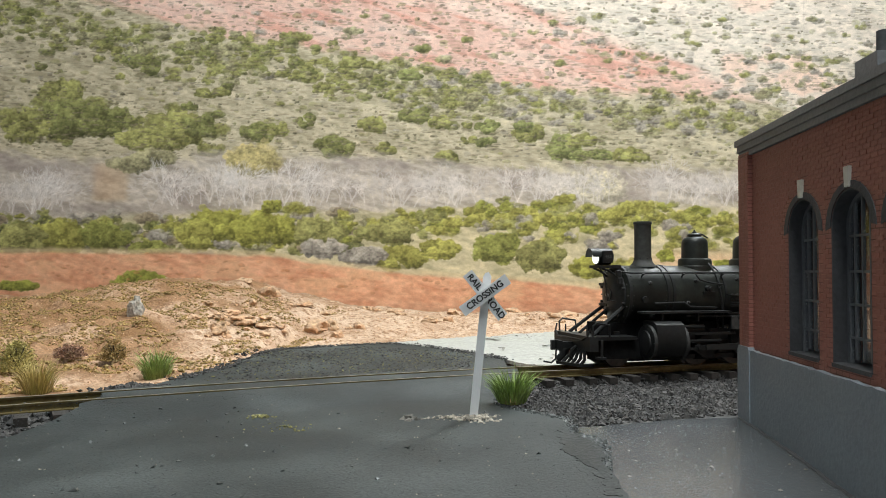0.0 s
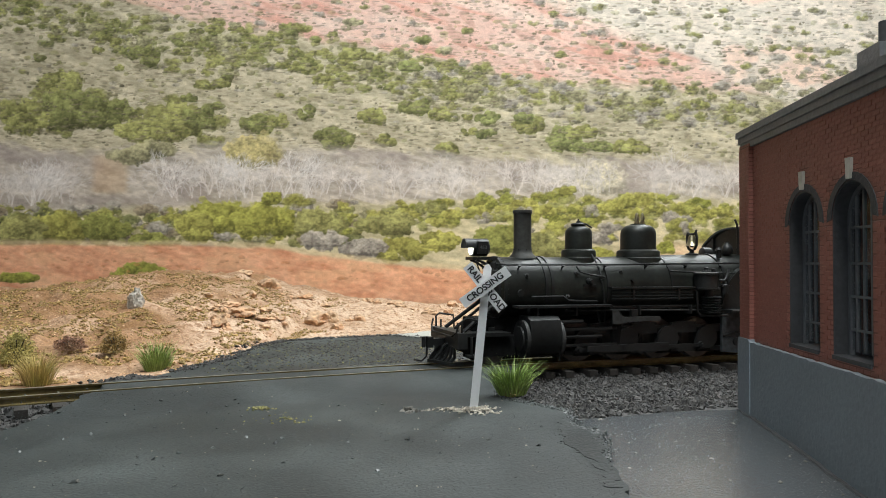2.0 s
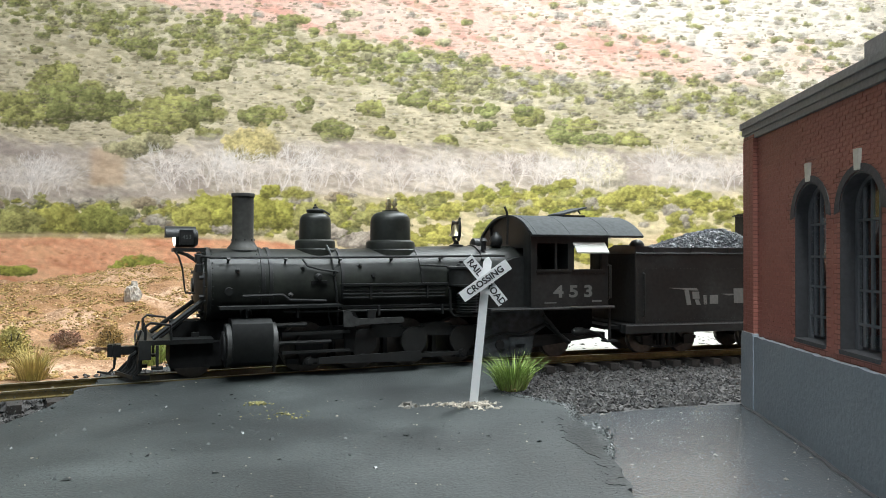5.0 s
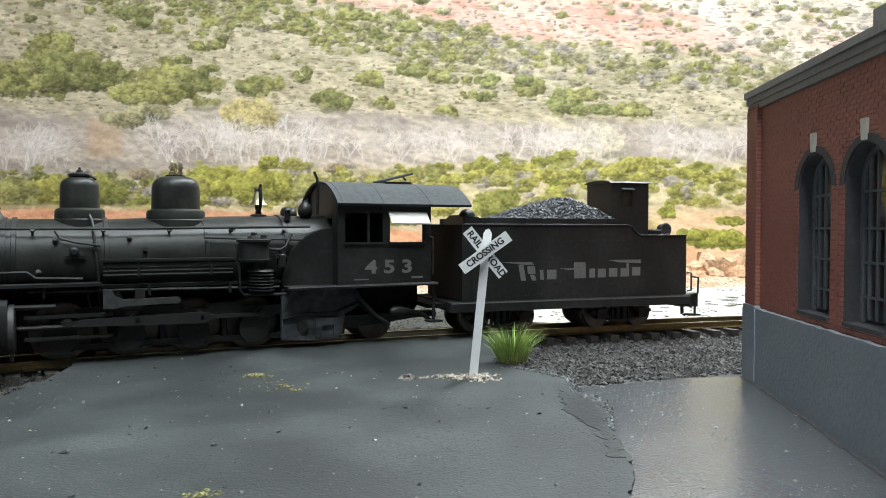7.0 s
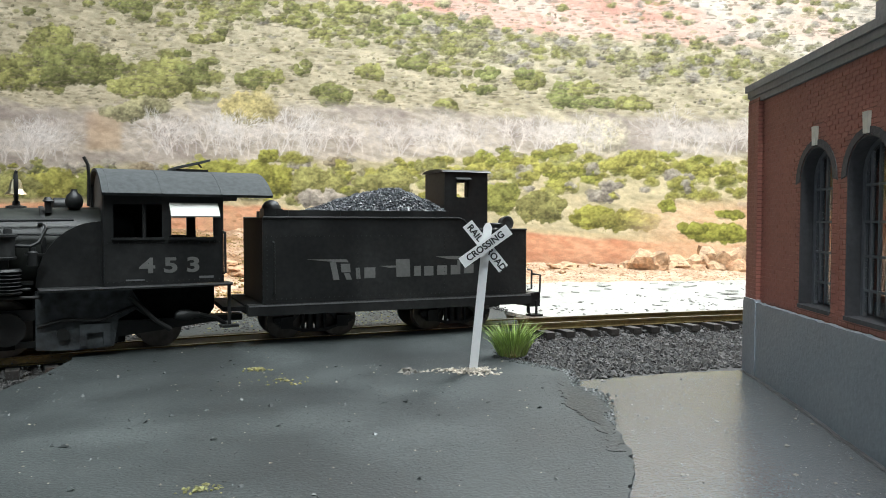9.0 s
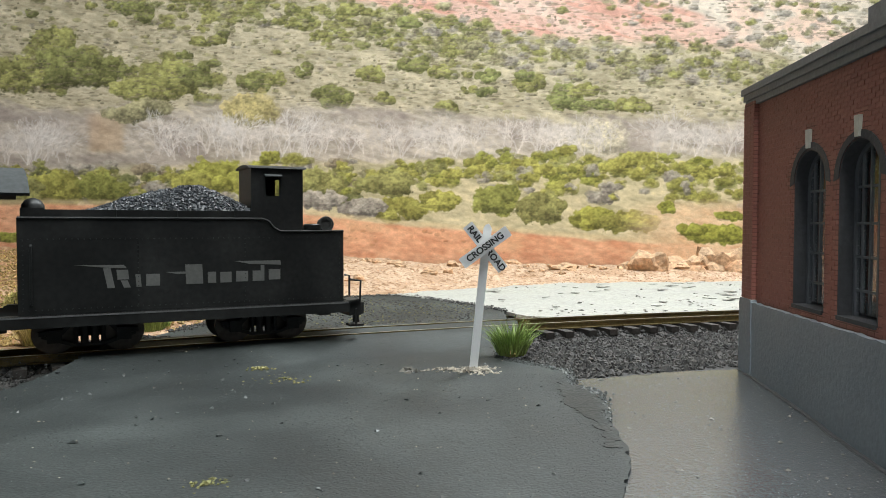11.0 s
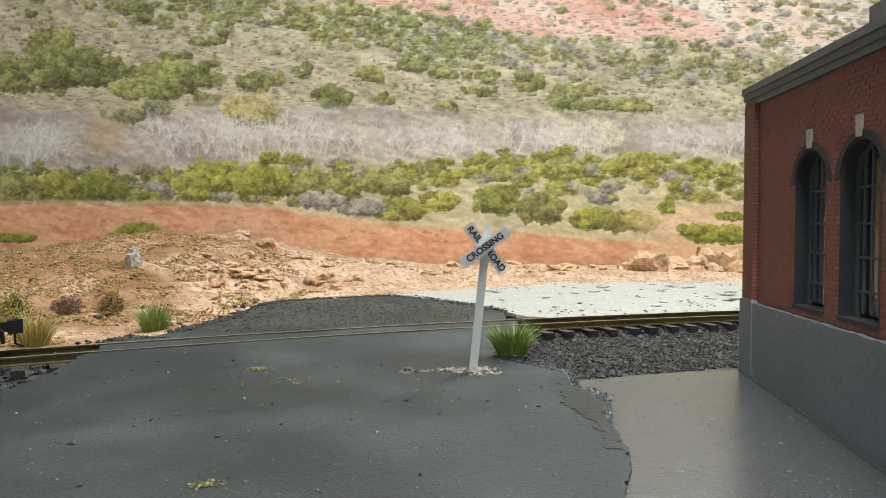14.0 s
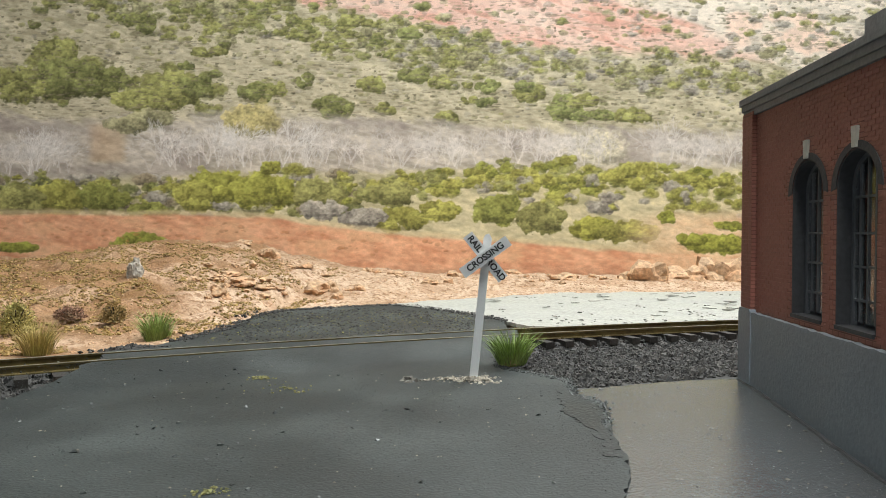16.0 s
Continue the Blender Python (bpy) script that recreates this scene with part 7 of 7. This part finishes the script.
    part("lamp_ring", lathe([(0, 1.75), (0.25, 1.95), (0.5, 1.75), (0.45, 1.2), (0.2, 1.2)], (-30.4, 6.6, 27.0), (0, 1, 0), 24), M["worn"], bl, "worn grey lamp ring")
    part("lamp_foot", box(-31.2, -29.6, 4.8, 6.4, 24.9, 25.8), M["loco"], bl, "", 0.1)
    part("water_hatch", lathe([(0, 3.0), (1.0, 3.0), (1.2, 2.0), (1.6, 0.6)], (-29.6, -6.5, 24.9), (0, 0, 1), 24), M["loco"], T)
    # coal

    def coal_z(x, y):
        t = max(0.0, 1 - abs((x + 1.0) / (29.0 if x > -1 else 17.0)) ** 1.35)
        return 27.4 + 8.4 * t * (1 - 0.75 * (abs(y) / 12.4) ** 2.2) + 0.5 * noise.noise((x * 0.4, y * 0.4, 0))
    bm = bmesh.new()
    g = [[bm.verts.new((-12 + 43 * i / 36, -12.2 + 24.4 * j / 20, coal_z(-12 + 43 * i / 36, -12.2 + 24.4 * j / 20) - 0.3)) for j in range(21)] for i in range(37)]
    for i in range(36):
        for j in range(20):
            bm.faces.new((g[i][j], g[i + 1][j], g[i + 1][j + 1], g[i][j + 1]))
    part("coal_core", bm, M["coal"], T, "heaped black coal", 0)

    def place(r):
        x, y = r.uniform(-11.8, 30.5), r.uniform(-12, 12)
        return x, y, coal_z(x, y) - 0.1
    v, f = lumps(7000, place, 0.40, 31, 0.9)
    me = bpy.data.meshes.new("coal_load")
    me.from_pydata([(a * MM, b * MM, c * MM) for a, b, c in v], [], f)
    me.materials.append(M["coal"])
    ob = new("coal_load", me)
    ob.parent = T
    tagged(ob, "glinting black coal lumps", kind="stuff")
    # trucks
    for cx in (21.5, -15.0):
        tr = part("truck", box(cx - 3, cx + 3, -6.5, 6.5, 3.6, 6.4), M["loco"], T, "black arch bar truck", 0.2)
        for s in (-1, 1):
            y0, y1 = min(s * 7.2, s * 8.4), max(s * 7.2, s * 8.4)
            part("arch_bar", slab([(cx - 9.5, 4.0), (cx - 5, 4.2), (cx - 3, 6.4), (cx + 3, 6.4), (cx + 5, 4.2), (cx + 9.5, 4.0), (cx + 9.5, 4.9), (cx + 5.4, 5.2), (cx + 3.3, 7.2), (cx - 3.3, 7.2), (cx - 5.4, 5.2), (cx - 9.5, 4.9)], "y", y0, y1), M["loco"], tr, "", 0.08)
            part("lower_bar", slab([(cx - 9.0, 3.6), (cx - 3, 1.6), (cx + 3, 1.6), (cx + 9.0, 3.6), (cx + 9.0, 4.2), (cx + 2.8, 2.3), (cx - 2.8, 2.3), (cx - 9.0, 4.2)], "y", y0, y1), M["loco"], tr, "", 0.08)
            for dx in (-2.6, 2.6):
                part("column", rod((cx + dx, s * 7.8, 1.7), (cx + dx, s * 7.8, 7.0), 0.45, None, 8), M["loco"], tr)
            for dx in (-1.0, 1.0):
                part("coil_spring", rod((cx + dx, s * 7.8, 2.2), (cx + dx, s * 7.8, 6.0), 0.8, None, 10), M["rods"], tr)
            for dx in (-6.6, 6.6):
                part("journal_box", box(cx + dx - 1.4, cx + dx + 1.4, min(s * 7.0, s * 9.0), max(s * 7.0, s * 9.0), 2.6, 5.2), M["loco"], tr, "", 0.25)
        for dx in (-6.6, 6.6):
            SPIN.append((wheel(T, cx + dx, 4.1, label="tender wheelset"), cx + dx, 4.1))
    return T


LOCO, TENDER = locomotive(), tender()

# distance of the sand dome along the track at given seconds, in metres
TIMES = [0, 0.5, 1, 1.5, 2, 2.5, 3, 5.5, 6, 6.5, 7, 7.5, 8, 8.5, 9, 11.5, 12, 12.5, 13, 14, 16]
PLACES = [0.0812, 0.0717, 0.0622, 0.0521, 0.0416, 0.0294, 0.0160, -0.0473, -0.0603, -0.0736, -0.0864, -0.0984, -0.1108, -0.1238, -0.1363, -0.1981, -0.2104, -0.2229, -0.2362, -0.2620, -0.3120]


def train_pose(s, behind):
    p, a = on_track(s + behind, 0, RAIL_TOP)
    return Matrix.Translation(p) @ Matrix.Rotation(a + math.pi, 4, "Z")


def gone(t):
    """Smooth distance along the track at t."""
    i = max(k for k in range(len(TIMES) - 1) if TIMES[k] <= t or k == 0)

    def slope(k):
        a, b = max(k - 1, 0), min(k + 1, len(TIMES) - 1)
        return (PLACES[b] - PLACES[a]) / (TIMES[b] - TIMES[a])
    h = TIMES[i + 1] - TIMES[i]
    u = (t - TIMES[i]) / h
    return ((1 + 2 * u) * (1 - u) ** 2 * PLACES[i] + u * (1 - u) ** 2 * h * slope(i) + u * u * (3 - 2 * u) * PLACES[i + 1] + u * u * (u - 1) * h * slope(i + 1))


def motions():
    ticks = [k * 0.2 for k in range(81)]
    walk(LOCO, [(t, train_pose(gone(t), 0.0285)) for t in ticks])
    walk(TENDER, [(t, train_pose(gone(t), 0.1215)) for t in ticks])
    s0 = gone(0)
    for ob, x, r in SPIN:
        walk(ob, [(t, pose(x * MM, 0, r * MM, 0, math.degrees((s0 - gone(t)) / (r * MM)), 0)) for t in ticks])
    for ob, ph in RODS:
        rows = []
        for t in ticks:
            a = (s0 - gone(t)) / (DRIVER_R * MM) + ph
            rows.append((t, pose(math.cos(a) * CRANK * MM, 0, (DRIVER_R - math.sin(a) * CRANK) * MM)))
        walk(ob, rows)


raised_bricks()
motions()
